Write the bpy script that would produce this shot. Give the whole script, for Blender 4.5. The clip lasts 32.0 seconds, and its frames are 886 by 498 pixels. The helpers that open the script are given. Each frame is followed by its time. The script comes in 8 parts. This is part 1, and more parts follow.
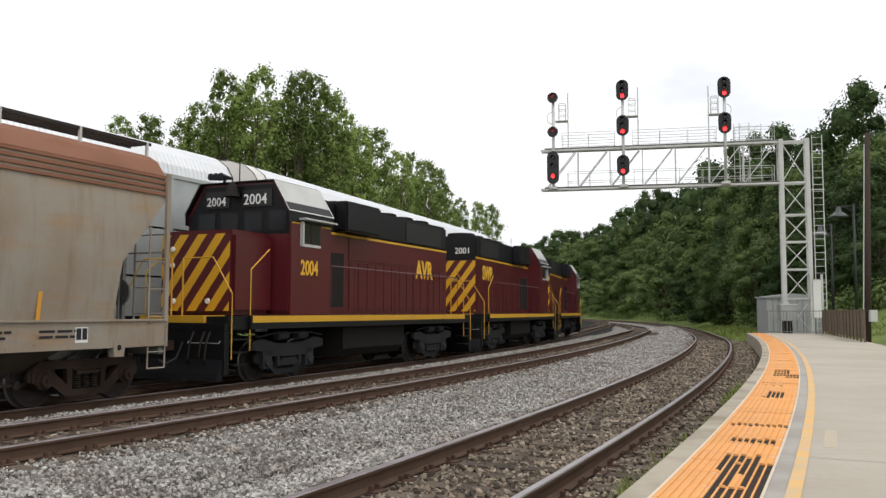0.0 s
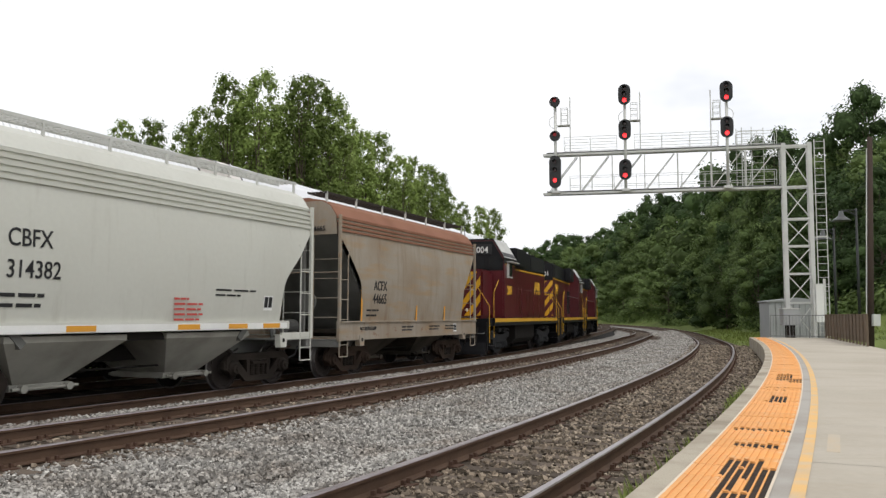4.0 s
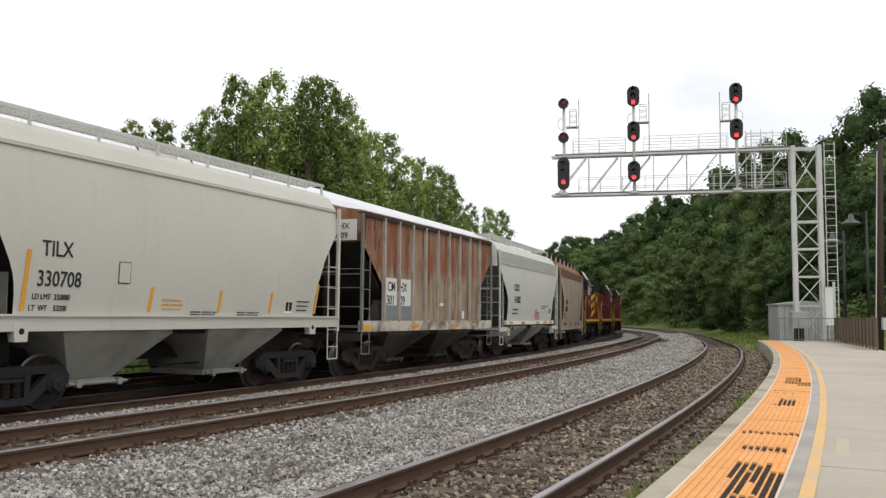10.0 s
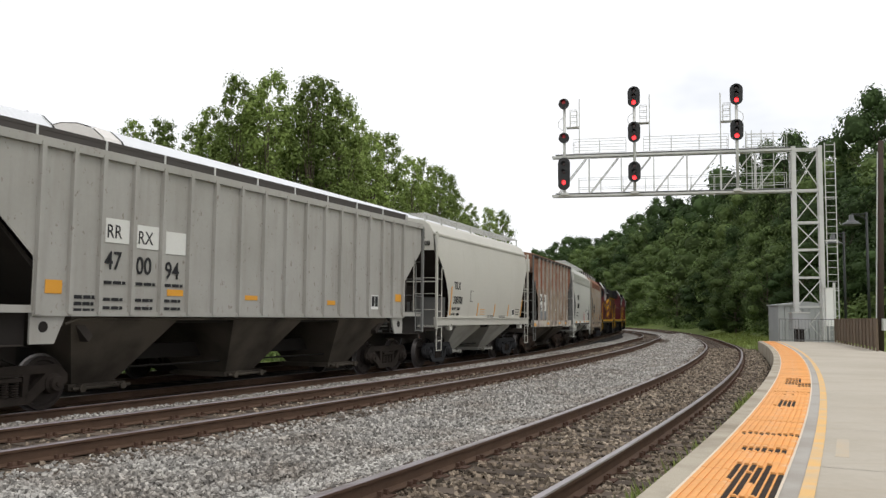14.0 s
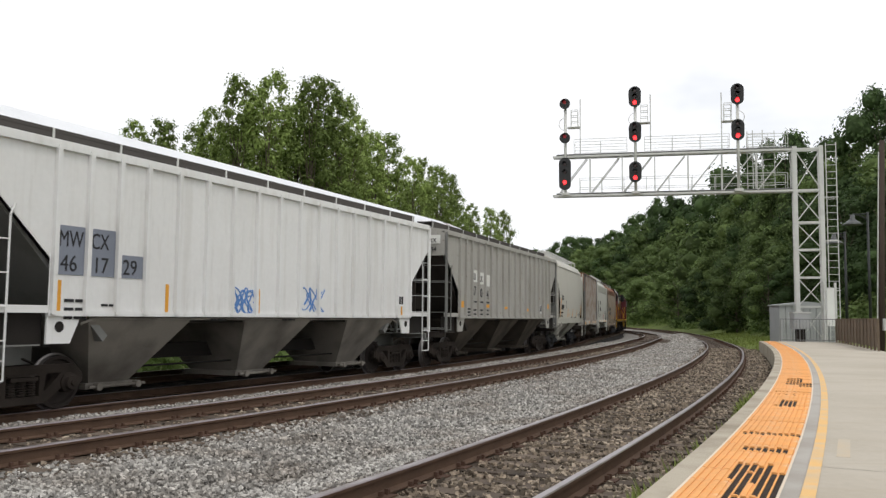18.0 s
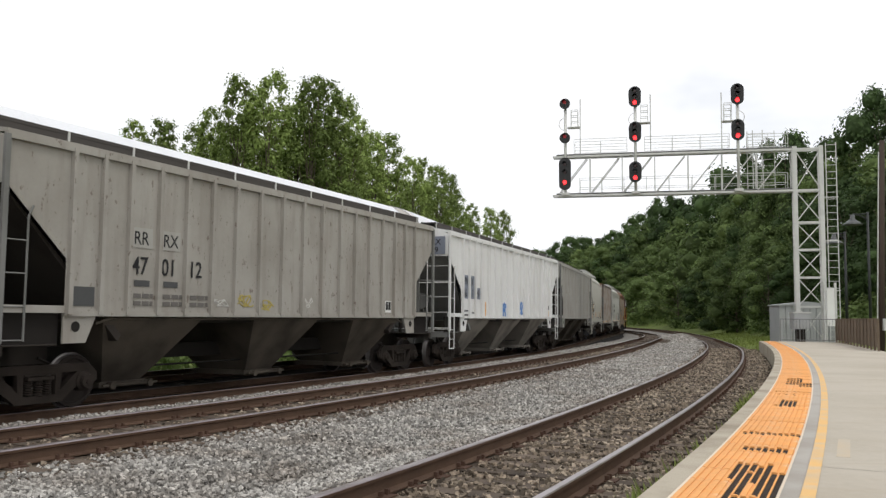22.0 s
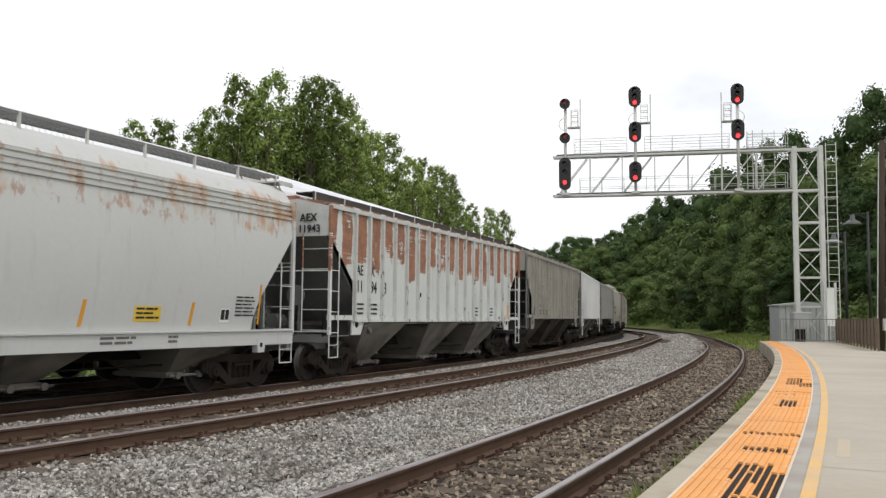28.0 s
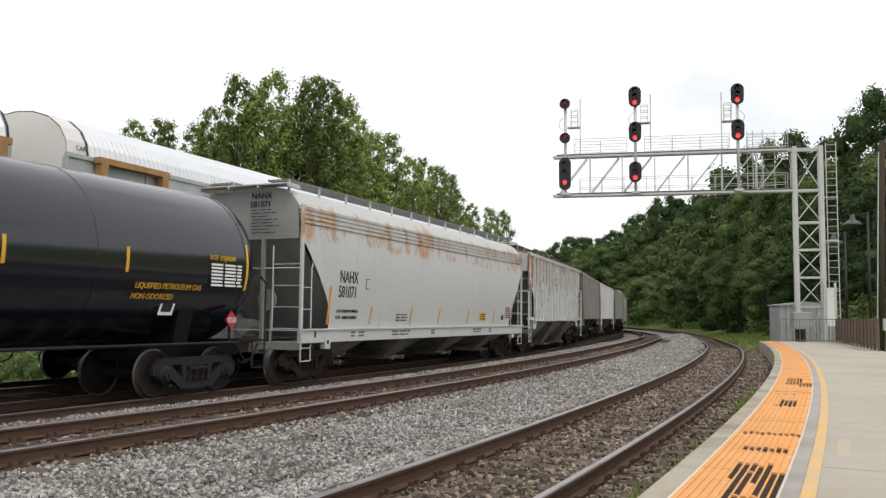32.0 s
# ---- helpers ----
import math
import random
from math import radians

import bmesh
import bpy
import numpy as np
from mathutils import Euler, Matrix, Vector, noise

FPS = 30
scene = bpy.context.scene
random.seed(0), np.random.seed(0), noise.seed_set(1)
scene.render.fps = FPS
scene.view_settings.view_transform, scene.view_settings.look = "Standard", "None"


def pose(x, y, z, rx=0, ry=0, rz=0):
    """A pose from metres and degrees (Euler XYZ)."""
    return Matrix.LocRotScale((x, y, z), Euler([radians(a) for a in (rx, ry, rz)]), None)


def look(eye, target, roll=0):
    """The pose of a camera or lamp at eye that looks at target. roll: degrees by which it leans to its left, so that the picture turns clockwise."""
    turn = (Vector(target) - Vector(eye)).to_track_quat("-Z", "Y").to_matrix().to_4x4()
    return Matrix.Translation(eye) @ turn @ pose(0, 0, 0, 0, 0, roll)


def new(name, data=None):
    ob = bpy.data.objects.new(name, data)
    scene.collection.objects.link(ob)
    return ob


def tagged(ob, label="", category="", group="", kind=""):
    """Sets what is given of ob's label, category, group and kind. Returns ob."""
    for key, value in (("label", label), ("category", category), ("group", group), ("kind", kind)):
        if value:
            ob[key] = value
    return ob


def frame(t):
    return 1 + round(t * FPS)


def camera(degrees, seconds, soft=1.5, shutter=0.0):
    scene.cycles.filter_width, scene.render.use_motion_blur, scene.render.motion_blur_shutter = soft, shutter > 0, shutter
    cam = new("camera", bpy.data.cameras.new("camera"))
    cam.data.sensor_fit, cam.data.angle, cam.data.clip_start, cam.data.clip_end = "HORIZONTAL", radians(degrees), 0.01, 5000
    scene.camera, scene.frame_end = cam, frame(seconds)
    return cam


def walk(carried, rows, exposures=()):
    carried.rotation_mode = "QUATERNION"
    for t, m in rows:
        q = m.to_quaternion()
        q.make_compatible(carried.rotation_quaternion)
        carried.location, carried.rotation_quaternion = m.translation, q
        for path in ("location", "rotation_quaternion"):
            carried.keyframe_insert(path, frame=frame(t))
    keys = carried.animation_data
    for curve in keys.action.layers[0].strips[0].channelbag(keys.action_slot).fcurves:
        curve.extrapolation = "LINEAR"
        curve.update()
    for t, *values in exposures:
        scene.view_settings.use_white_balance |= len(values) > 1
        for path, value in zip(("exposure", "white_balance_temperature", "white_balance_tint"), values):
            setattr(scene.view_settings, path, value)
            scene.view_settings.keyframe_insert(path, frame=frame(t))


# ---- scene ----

import itertools

# ---------------------------------------------------------------- camera
EYE_Z, TILT, LEAN, FOCAL = 1.458, 4.572, 0.533, 1498.2
cam = camera(2 * math.degrees(math.atan(784 / FOCAL)), 32.0, soft=1.4, shutter=0.1)


def aim(right, up, lean):
    """The standing camera, turned by small angles (in thousandths of a radian)."""
    return pose(0, 0, EYE_Z, 90 + TILT + math.degrees(up / 1000), 0, -math.degrees(right / 1000)) @ \
        pose(0, 0, 0, 0, 0, LEAN + math.degrees(lean / 1000))


walk(cam, [(t, aim(a, b, c)) for t, a, b, c in (
    (0.0, 13.4, -6.5, -7.4), (0.5, 13.5, -3.5, -7.4), (1.0, 14.7, -1.6, -7.4), (2.0, 15.4, -1.5, -7.4), (3.0, 14.7, -1.5, -7.4),
    (3.5, 12.7, -1.5, -7.4), (5.5, 8.0, -1.5, -7.4), (6.5, 7.0, -1.5, -7.4), (7.0, 6.0, -1.5, -7.4), (7.5, 3.3, -1.5, -7.4),
    (9.0, 3.3, -1.5, -7.0), (9.5, 2.0, -0.7, -4.0), (10.0, 1.4, -0.2, -1.6), (10.5, 1.2, 0.0, 0.0), (14.0, 1.1, 0.0, 0.0),
    (14.5, 0.0, 0.0, 0.0), (32.0, 0.0, 0.0, 0.0))], exposures=[(0.0, 0.0), (32.0, 0.0)])

# ---------------------------------------------------------------- world and sun: a bright overcast summer sky
world = bpy.data.worlds.new("overcast_sky")
scene.world = world
world.use_nodes = True
wn, wl = world.node_tree.nodes, world.node_tree.links
wn.clear()
w_out, w_bg = wn.new("ShaderNodeOutputWorld"), wn.new("ShaderNodeBackground")
w_sky = wn.new("ShaderNodeTexSky")
w_sky.sky_type, w_sky.sun_disc = 'NISHITA', False
w_sky.sun_elevation, w_sky.sun_rotation = radians(58), radians(205)
w_sky.air_density, w_sky.dust_density = 1.0, 3.0
w_geo, w_map, w_noise, w_ramp, w_mul, w_mix = (wn.new(k) for k in (
    "ShaderNodeTexCoord", "ShaderNodeMapping", "ShaderNodeTexNoise", "ShaderNodeValToRGB", "ShaderNodeMixRGB", "ShaderNodeMixRGB"))
w_map.inputs["Scale"].default_value = (1.0, 1.0, 2.2)
w_map.inputs["Location"].default_value = (2.05, 1.3, 0.2)
w_map.inputs["Rotation"].default_value = (0, 0, radians(18))
w_noise.inputs["Scale"].default_value, w_noise.inputs["Detail"].default_value = 2.6, 5.0
w_ramp.color_ramp.elements[0].position, w_ramp.color_ramp.elements[1].position = 0.26, 0.42
w_ramp.color_ramp.elements[0].color, w_ramp.color_ramp.elements[1].color = (0.62, 0.62, 0.62, 1), (1, 1, 1, 1)
w_mul.blend_type, w_mul.inputs[0].default_value = 'MULTIPLY', 1.0
w_mul.inputs[2].default_value = (0.11, 0.11, 0.11, 1)
w_mix.inputs[2].default_value = (1.08, 1.09, 1.115, 1)
wl.new(w_geo.outputs["Generated"], w_map.inputs["Vector"])
wl.new(w_map.outputs[0], w_noise.inputs["Vector"])
wl.new(w_noise.outputs["Fac"], w_ramp.inputs[0])
wl.new(w_sky.outputs[0], w_mul.inputs[1])
wl.new(w_mul.outputs[0], w_mix.inputs[1])
wl.new(w_ramp.outputs[0], w_mix.inputs[0])
wl.new(w_mix.outputs[0], w_bg.inputs[0])
wl.new(w_bg.outputs[0], w_out.inputs[0])
w_bg.inputs[1].default_value = 1.0

sun = new("sun", bpy.data.lights.new("sun", 'SUN'))
sun.data.energy, sun.data.angle, sun.data.color = 0.9, radians(14), (1.0, 0.96, 0.9)
sun.matrix_world = look((0, 0, 0), (-0.42 * 0.53, 0.90 * 0.53, -0.85)) @ pose(0, 0, 0)
sun.location = (10, -20, 40)


# ---------------------------------------------------------------- materials
def material(name, base, rough=0.6, metal=0.0, dark=None, fine=0.05, coarse=0.25, scale=1.0, bump=0.15, bump_scale=60.0,
             streak=None, streak_amount=0.0, streak_scale=(1.0, 1.0, 0.12), coords="Object", island=0.0, object_random=0.0,
             streak_low=0.52, streak_high=0.68):
    """A weathered surface: base colour, blotches towards dark, fine grain, an optional second layer of streaks, and relief."""
    m = bpy.data.materials.new(name)
    m.use_nodes = True
    n, l = m.node_tree.nodes, m.node_tree.links
    b = n["Principled BSDF"]
    b.inputs["Roughness"].default_value, b.inputs["Metallic"].default_value = rough, metal
    if rough >= 0.68:
        b.inputs["Specular IOR Level"].default_value = 0.15
    tc = n.new("ShaderNodeTexCoord")
    big, small = n.new("ShaderNodeTexNoise"), n.new("ShaderNodeTexNoise")
    big.inputs["Scale"].default_value, big.inputs["Detail"].default_value = 0.9 * scale, 6.0
    small.inputs["Scale"].default_value, small.inputs["Detail"].default_value = 22.0 * scale, 4.0
    for k in (big, small):
        l.new(tc.outputs[coords], k.inputs["Vector"])
    dark = dark or tuple(c * 0.55 for c in base)
    ramp = n.new("ShaderNodeValToRGB")
    ramp.color_ramp.elements[0].position, ramp.color_ramp.elements[1].position = 0.42, 0.72
    ramp.color_ramp.elements[0].color, ramp.color_ramp.elements[1].color = (0, 0, 0, 1), (coarse,) * 3 + (1,)
    l.new(big.outputs["Fac"], ramp.inputs[0])
    mix = n.new("ShaderNodeMixRGB")
    mix.inputs[1].default_value, mix.inputs[2].default_value = (*base, 1), (*dark, 1)
    l.new(ramp.outputs[0], mix.inputs[0])
    col = mix.outputs[0]
    if streak:
        mp, sn, sr, sm = n.new("ShaderNodeMapping"), n.new("ShaderNodeTexNoise"), n.new("ShaderNodeValToRGB"), n.new("ShaderNodeMixRGB")
        mp.inputs["Scale"].default_value = streak_scale
        sn.inputs["Scale"].default_value, sn.inputs["Detail"].default_value = 3.0, 7.0
        sr.color_ramp.elements[0].position, sr.color_ramp.elements[1].position = streak_low, streak_high
        sr.color_ramp.elements[0].color, sr.color_ramp.elements[1].color = (0, 0, 0, 1), (streak_amount,) * 3 + (1,)
        sm.inputs[2].default_value = (*streak, 1)
        l.new(tc.outputs[coords], mp.inputs["Vector"])
        l.new(mp.outputs[0], sn.inputs["Vector"])
        l.new(sn.outputs["Fac"], sr.inputs[0])
        l.new(sr.outputs[0], sm.inputs[0])
        l.new(col, sm.inputs[1])
        col = sm.outputs[0]
    hsv = n.new("ShaderNodeHueSaturation")
    mr = n.new("ShaderNodeMapRange")
    mr.inputs[3].default_value, mr.inputs[4].default_value = 1 - fine, 1 + fine
    l.new(small.outputs["Fac"], mr.inputs[0])
    value = mr.outputs[0]
    for amount, kind, socket in ((island, "ShaderNodeNewGeometry", "Random Per Island"), (object_random, "ShaderNodeObjectInfo", "Random")):
        if amount:
            g, r2, mu = n.new(kind), n.new("ShaderNodeMapRange"), n.new("ShaderNodeMath")
            r2.inputs[3].default_value, r2.inputs[4].default_value = 1 - amount, 1 + amount
            mu.operation = 'MULTIPLY'
            l.new(g.outputs[socket], r2.inputs[0])
            l.new(r2.outputs[0], mu.inputs[0])
            l.new(value, mu.inputs[1])
            value = mu.outputs[0]
    l.new(value, hsv.inputs["Value"])
    l.new(col, hsv.inputs["Color"])
    l.new(hsv.outputs[0], b.inputs["Base Color"])
    if bump:
        bt, bn = n.new("ShaderNodeTexNoise"), n.new("ShaderNodeBump")
        bt.inputs["Scale"].default_value, bt.inputs["Detail"].default_value = bump_scale, 5.0
        bn.inputs["Strength"].default_value, bn.inputs["Distance"].default_value = bump, 0.02
        l.new(tc.outputs[coords], bt.inputs["Vector"])
        l.new(bt.outputs["Fac"], bn.inputs["Height"])
        l.new(bn.outputs[0], b.inputs["Normal"])
    return m


def glow(name, base, strength):
    m = bpy.data.materials.new(name)
    m.use_nodes = True
    b = m.node_tree.nodes["Principled BSDF"]
    b.inputs["Base Color"].default_value = (*base, 1)
    b.inputs["Emission Color"].default_value = (*base, 1)
    b.inputs["Emission Strength"].default_value = strength
    return m


def leafy(name, base, alt):
    """Leaves: two greens mixed leaf by leaf and in patches, a little light passing through."""
    m = bpy.data.materials.new(name)
    m.use_nodes = True
    n, l = m.node_tree.nodes, m.node_tree.links
    b, out = n["Principled BSDF"], n["Material Output"]
    b.inputs["Roughness"].default_value = 0.75
    b.inputs["Specular IOR Level"].default_value = 0.2
    g, tc, ns, mx, hs, mr, oi, ad = (n.new(k) for k in ("ShaderNodeNewGeometry", "ShaderNodeTexCoord", "ShaderNodeTexNoise", "ShaderNodeMixRGB",
                                                "ShaderNodeHueSaturation", "ShaderNodeMapRange", "ShaderNodeObjectInfo", "ShaderNodeMath"))
    ns.inputs["Scale"].default_value = 0.5
    l.new(tc.outputs["Object"], ns.inputs["Vector"])
    mx.inputs[1].default_value, mx.inputs[2].default_value = (*base, 1), (*alt, 1)
    ad.operation = 'MULTIPLY_ADD'
    ad.inputs[1].default_value, ad.inputs[2].default_value = 0.6, -0.1
    l.new(oi.outputs["Random"], ad.inputs[0])
    a2 = n.new("ShaderNodeMath")
    l.new(ns.outputs["Fac"], a2.inputs[0])
    l.new(ad.outputs[0], a2.inputs[1])
    a3 = n.new("ShaderNodeMath")
    a3.operation, a3.inputs[1].default_value = 'MULTIPLY', 0.8
    l.new(a2.outputs[0], a3.inputs[0])
    l.new(a3.outputs[0], mx.inputs[0])
    mr.inputs[3].default_value, mr.inputs[4].default_value = 0.65, 1.35
    l.new(g.outputs["Random Per Island"], mr.inputs[0])
    m2, mm = n.new("ShaderNodeMapRange"), n.new("ShaderNodeMath")
    m2.inputs[3].default_value, m2.inputs[4].default_value = 0.72, 1.32
    mm.operation = 'MULTIPLY'
    l.new(oi.outputs["Random"], m2.inputs[0])
    l.new(mr.outputs[0], mm.inputs[0])
    l.new(m2.outputs[0], mm.inputs[1])
    l.new(mm.outputs[0], hs.inputs["Value"])
    l.new(mx.outputs[0], hs.inputs["Color"])
    l.new(hs.outputs[0], b.inputs["Base Color"])
    tr, ms = n.new("ShaderNodeBsdfTranslucent"), n.new("ShaderNodeMixShader")
    l.new(hs.outputs[0], tr.inputs[0])
    ms.inputs[0].default_value = 0.3
    l.new(b.outputs[0], ms.inputs[1])
    l.new(tr.outputs[0], ms.inputs[2])
    l.new(ms.outputs[0], out.inputs[0])
    return m


def striped(name, a, b_, width, slant):
    """Painted diagonal warning stripes on a flat end, by the part's own coordinates."""
    m = material(name, a, 0.45, bump=0.05)
    n, l = m.node_tree.nodes, m.node_tree.links
    tc, sx, ab, ml, ad, fr, gt, mx = (n.new(k) for k in ("ShaderNodeTexCoord", "ShaderNodeSeparateXYZ", "ShaderNodeMath", "ShaderNodeMath", "ShaderNodeMath",
                                                 "ShaderNodeMath", "ShaderNodeMath", "ShaderNodeMixRGB"))
    l.new(tc.outputs["Object"], sx.inputs[0])
    ml.operation, ml.inputs[1].default_value = 'MULTIPLY', slant
    l.new(sx.outputs["Z"], ml.inputs[0])
    ab.operation = 'ADD'
    l.new(sx.outputs["Y"], ab.inputs[0])
    l.new(ml.outputs[0], ab.inputs[1])
    ad.operation, ad.inputs[1].default_value = 'DIVIDE', width
    l.new(ab.outputs[0], ad.inputs[0])
    fr.operation = 'FRACT'
    a0 = n.new("ShaderNodeMath")
    a0.inputs[1].default_value = 40.15
    l.new(ad.outputs[0], a0.inputs[0])
    l.new(a0.outputs[0], fr.inputs[0])
    gt.operation, gt.inputs[1].default_value = 'GREATER_THAN', 0.5
    l.new(fr.outputs[0], gt.inputs[0])
    old = n["Principled BSDF"].inputs["Base Color"].links[0].from_socket
    l.new(gt.outputs[0], mx.inputs[0])
    l.new(old, mx.inputs[1])
    mx.inputs[2].default_value = (*b_, 1)
    l.new(mx.outputs[0], n["Principled BSDF"].inputs["Base Color"])
    return m


RUST = (0.19, 0.075, 0.035)
MAT = dict(
    ground=material("dry_ground", (0.13, 0.12, 0.09), 0.95, dark=(0.07, 0.065, 0.05), coarse=0.8, scale=0.6, bump=0.6, bump_scale=8, coords="Object"),
    grass=material("grass_ground", (0.16, 0.20, 0.058), 0.9, dark=(0.09, 0.12, 0.036), coarse=0.9, scale=0.5, bump=0.5, bump_scale=10),
    ballast=material("grey_ballast", (0.225, 0.213, 0.195), 0.95, dark=(0.10, 0.088, 0.075), coarse=0.6, fine=0.5, scale=1.0, bump=1.0, bump_scale=22),
    ballast_brown=material("brown_ballast", (0.085, 0.066, 0.05), 0.95, dark=(0.045, 0.034, 0.027), coarse=0.8, fine=0.5, scale=1.2, bump=1.0, bump_scale=22),
    # ballast under the trains, their shade put into its colour
    ballast_shaded=material("dark_ballast", (0.017, 0.015, 0.0135), 0.95, dark=(0.011, 0.010, 0.009), coarse=0.8, fine=0.5, scale=1.2, bump=1.0, bump_scale=22),
    stone=material("ballast_stone", (0.365, 0.35, 0.325), 0.9, dark=(0.19, 0.15, 0.115), coarse=0.6, island=0.6, bump=0.2, bump_scale=40),
    stone_brown=material("rusty_stone", (0.235, 0.195, 0.150), 0.9, dark=(0.10, 0.070, 0.048), coarse=0.7, island=0.8, bump=0.2, bump_scale=40),
    rail=material("rail_steel", (0.10, 0.062, 0.042), 0.7, dark=(0.06, 0.036, 0.026), coarse=0.6, fine=0.2, scale=3, bump=0.2),
    railtop=material("worn_railhead", (0.34, 0.30, 0.31), 0.30, metal=0.75, dark=(0.16, 0.12, 0.115), coarse=0.6, scale=2, bump=0.03),
    railtop_shaded=material("dull_railhead", (0.16, 0.125, 0.125), 0.38, metal=0.5, dark=(0.09, 0.06, 0.055), coarse=0.7, scale=2, bump=0.03),
    lamp_shade=material("dark_enamel_shade", (0.075, 0.08, 0.08), 0.35, bump=0.02),
    tie=material("old_tie_wood", (0.12, 0.095, 0.075), 0.95, dark=(0.05, 0.04, 0.033), coarse=0.9, scale=3, bump=0.8, bump_scale=30, object_random=0.3),
    plate=material("tie_plate_iron", (0.085, 0.05, 0.036), 0.8, scale=4, bump=0.2),
    concrete=material("platform_concrete", (0.46, 0.418, 0.352), 0.85, dark=(0.36, 0.315, 0.25), coarse=0.6, fine=0.08, scale=0.7, bump=0.15, bump_scale=120,
                      streak=(0.40, 0.34, 0.26), streak_amount=0.35, streak_scale=(0.2, 0.9, 1)),
    kerb=material("platform_kerb", (0.42, 0.375, 0.30), 0.9, dark=(0.24, 0.20, 0.15), coarse=0.9, scale=2, bump=0.3, bump_scale=60),
    orange=material("orange_tactile", (0.80, 0.375, 0.115), 0.7, dark=(0.66, 0.35, 0.16), coarse=0.6, fine=0.14, scale=2, bump=0.1, streak=(0.74, 0.56, 0.40), streak_amount=0.7, streak_scale=(1.2, 1.6, 1), streak_low=0.56, streak_high=0.72,
                    object_random=0.05),
    worn=material("worn_tactile_base", (0.045, 0.034, 0.027), 0.85, dark=(0.018, 0.014, 0.012), coarse=0.8, scale=6, bump=0.3),
    caulk=material("pale_joint_filler", (0.70, 0.60, 0.48), 0.8, bump=0.1),
    joint=material("grey_concrete_band", (0.40, 0.375, 0.34), 0.9, dark=(0.28, 0.25, 0.21), coarse=0.6, scale=2, bump=0.2),
    yellow_line=material("yellow_line_paint", (0.72, 0.45, 0.18), 0.75, dark=(0.54, 0.42, 0.28), coarse=0.9, scale=2.5, bump=0.1, streak=(0.55, 0.45, 0.33), streak_amount=0.6, streak_scale=(1.4, 1.4, 1), streak_low=0.50, streak_high=0.66),
    faded_yellow=material("faded_yellow_paint", (0.50, 0.42, 0.315), 0.85, dark=(0.46, 0.42, 0.35), coarse=0.9, scale=4, bump=0.1),
    wheel=material("wheel_steel", (0.036, 0.029, 0.026), 0.8, metal=0.0, scale=3, bump=0.15),
    tread=material("bright_tread", (0.22, 0.205, 0.20), 0.4, metal=0.7, scale=3, bump=0.05),
    truck=material("truck_casting", (0.038, 0.030, 0.025), 0.85, dark=(0.015, 0.012, 0.010), coarse=0.7, scale=2, bump=0.3),
    truck_rust=material("rusty_truck_casting", (0.055, 0.037, 0.028), 0.9, dark=(0.020, 0.014, 0.011), coarse=0.7, scale=2, bump=0.3),
    truck_black=material("black_truck_casting", (0.034, 0.034, 0.036), 0.75, scale=2, bump=0.3),
    under=material("underframe_grime", (0.024, 0.021, 0.019), 0.9, scale=2, bump=0.2),
    black=material("black_paint", (0.010, 0.010, 0.011), 0.5, coarse=0.2, bump=0.05),
    letter=material("black_stencil", (0.03, 0.03, 0.032), 0.7, bump=0),
    white_letter=material("white_stencil", (0.78, 0.78, 0.76), 0.6, bump=0),
    yellow_letter=material("yellow_stencil", (0.75, 0.42, 0.03), 0.6, bump=0),
    reflector=material("amber_reflector", (0.72, 0.33, 0.03), 0.5, bump=0),
    grating=material("galvanised_grating", (0.20, 0.20, 0.20), 0.7, metal=0.0, bump=0.1),
    # board grating with the shade of its underside put into the colour
    grating_shaded=material("weathered_grating", (0.075, 0.068, 0.064), 0.8, metal=0.0, bump=0.1),
    galv=material("galvanised_steel", (0.58, 0.58, 0.56), 0.55, metal=0.25, dark=(0.42, 0.42, 0.40), coarse=0.5, scale=2, bump=0.05),
    signal_black=material("signal_black", (0.014, 0.014, 0.015), 0.5, bump=0.02),
    red_light=glow("red_signal_light", (1.0, 0.035, 0.04), 3.0),
    dim_red=glow("dim_red_lens", (0.32, 0.03, 0.035), 0.35),
    dull_lens=material("dull_lens", (0.05, 0.02, 0.02), 0.2, bump=0),
    glass=material("dark_cab_glass", (0.02, 0.022, 0.025), 0.08, bump=0, fine=0),
    bark=material("tree_bark", (0.16, 0.13, 0.10), 0.95, dark=(0.07, 0.055, 0.045), coarse=0.8, scale=3, bump=0.8, bump_scale=20),
    shed=material("grey_shed_metal", (0.36, 0.37, 0.37), 0.6, metal=0.2, coarse=0.3, bump=0.05),
    brown_board=material("brown_fence_board", (0.15, 0.115, 0.085), 0.85, dark=(0.10, 0.075, 0.055), coarse=0.7, scale=2, bump=0.2, object_random=0.12),
    wood=material("raw_timber", (0.42, 0.25, 0.11), 0.8, dark=(0.28, 0.15, 0.06), coarse=0.6, scale=3, bump=0.3, streak=(0.24, 0.13, 0.05), streak_amount=0.5),
    pole=material("dark_wood_pole", (0.065, 0.048, 0.040), 0.9, scale=3, bump=0.4),
    lamp_green=material("dark_lamp_paint", (0.018, 0.021, 0.021), 0.5, bump=0.05),
    leaf_a=leafy("leaf_bright", (0.158, 0.222, 0.060), (0.235, 0.298, 0.088)),
    blade=leafy("grass_blade", (0.19, 0.25, 0.062), (0.27, 0.31, 0.095)),
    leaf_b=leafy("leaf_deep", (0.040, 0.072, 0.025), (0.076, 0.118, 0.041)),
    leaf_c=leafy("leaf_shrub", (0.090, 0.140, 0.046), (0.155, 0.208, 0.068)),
)


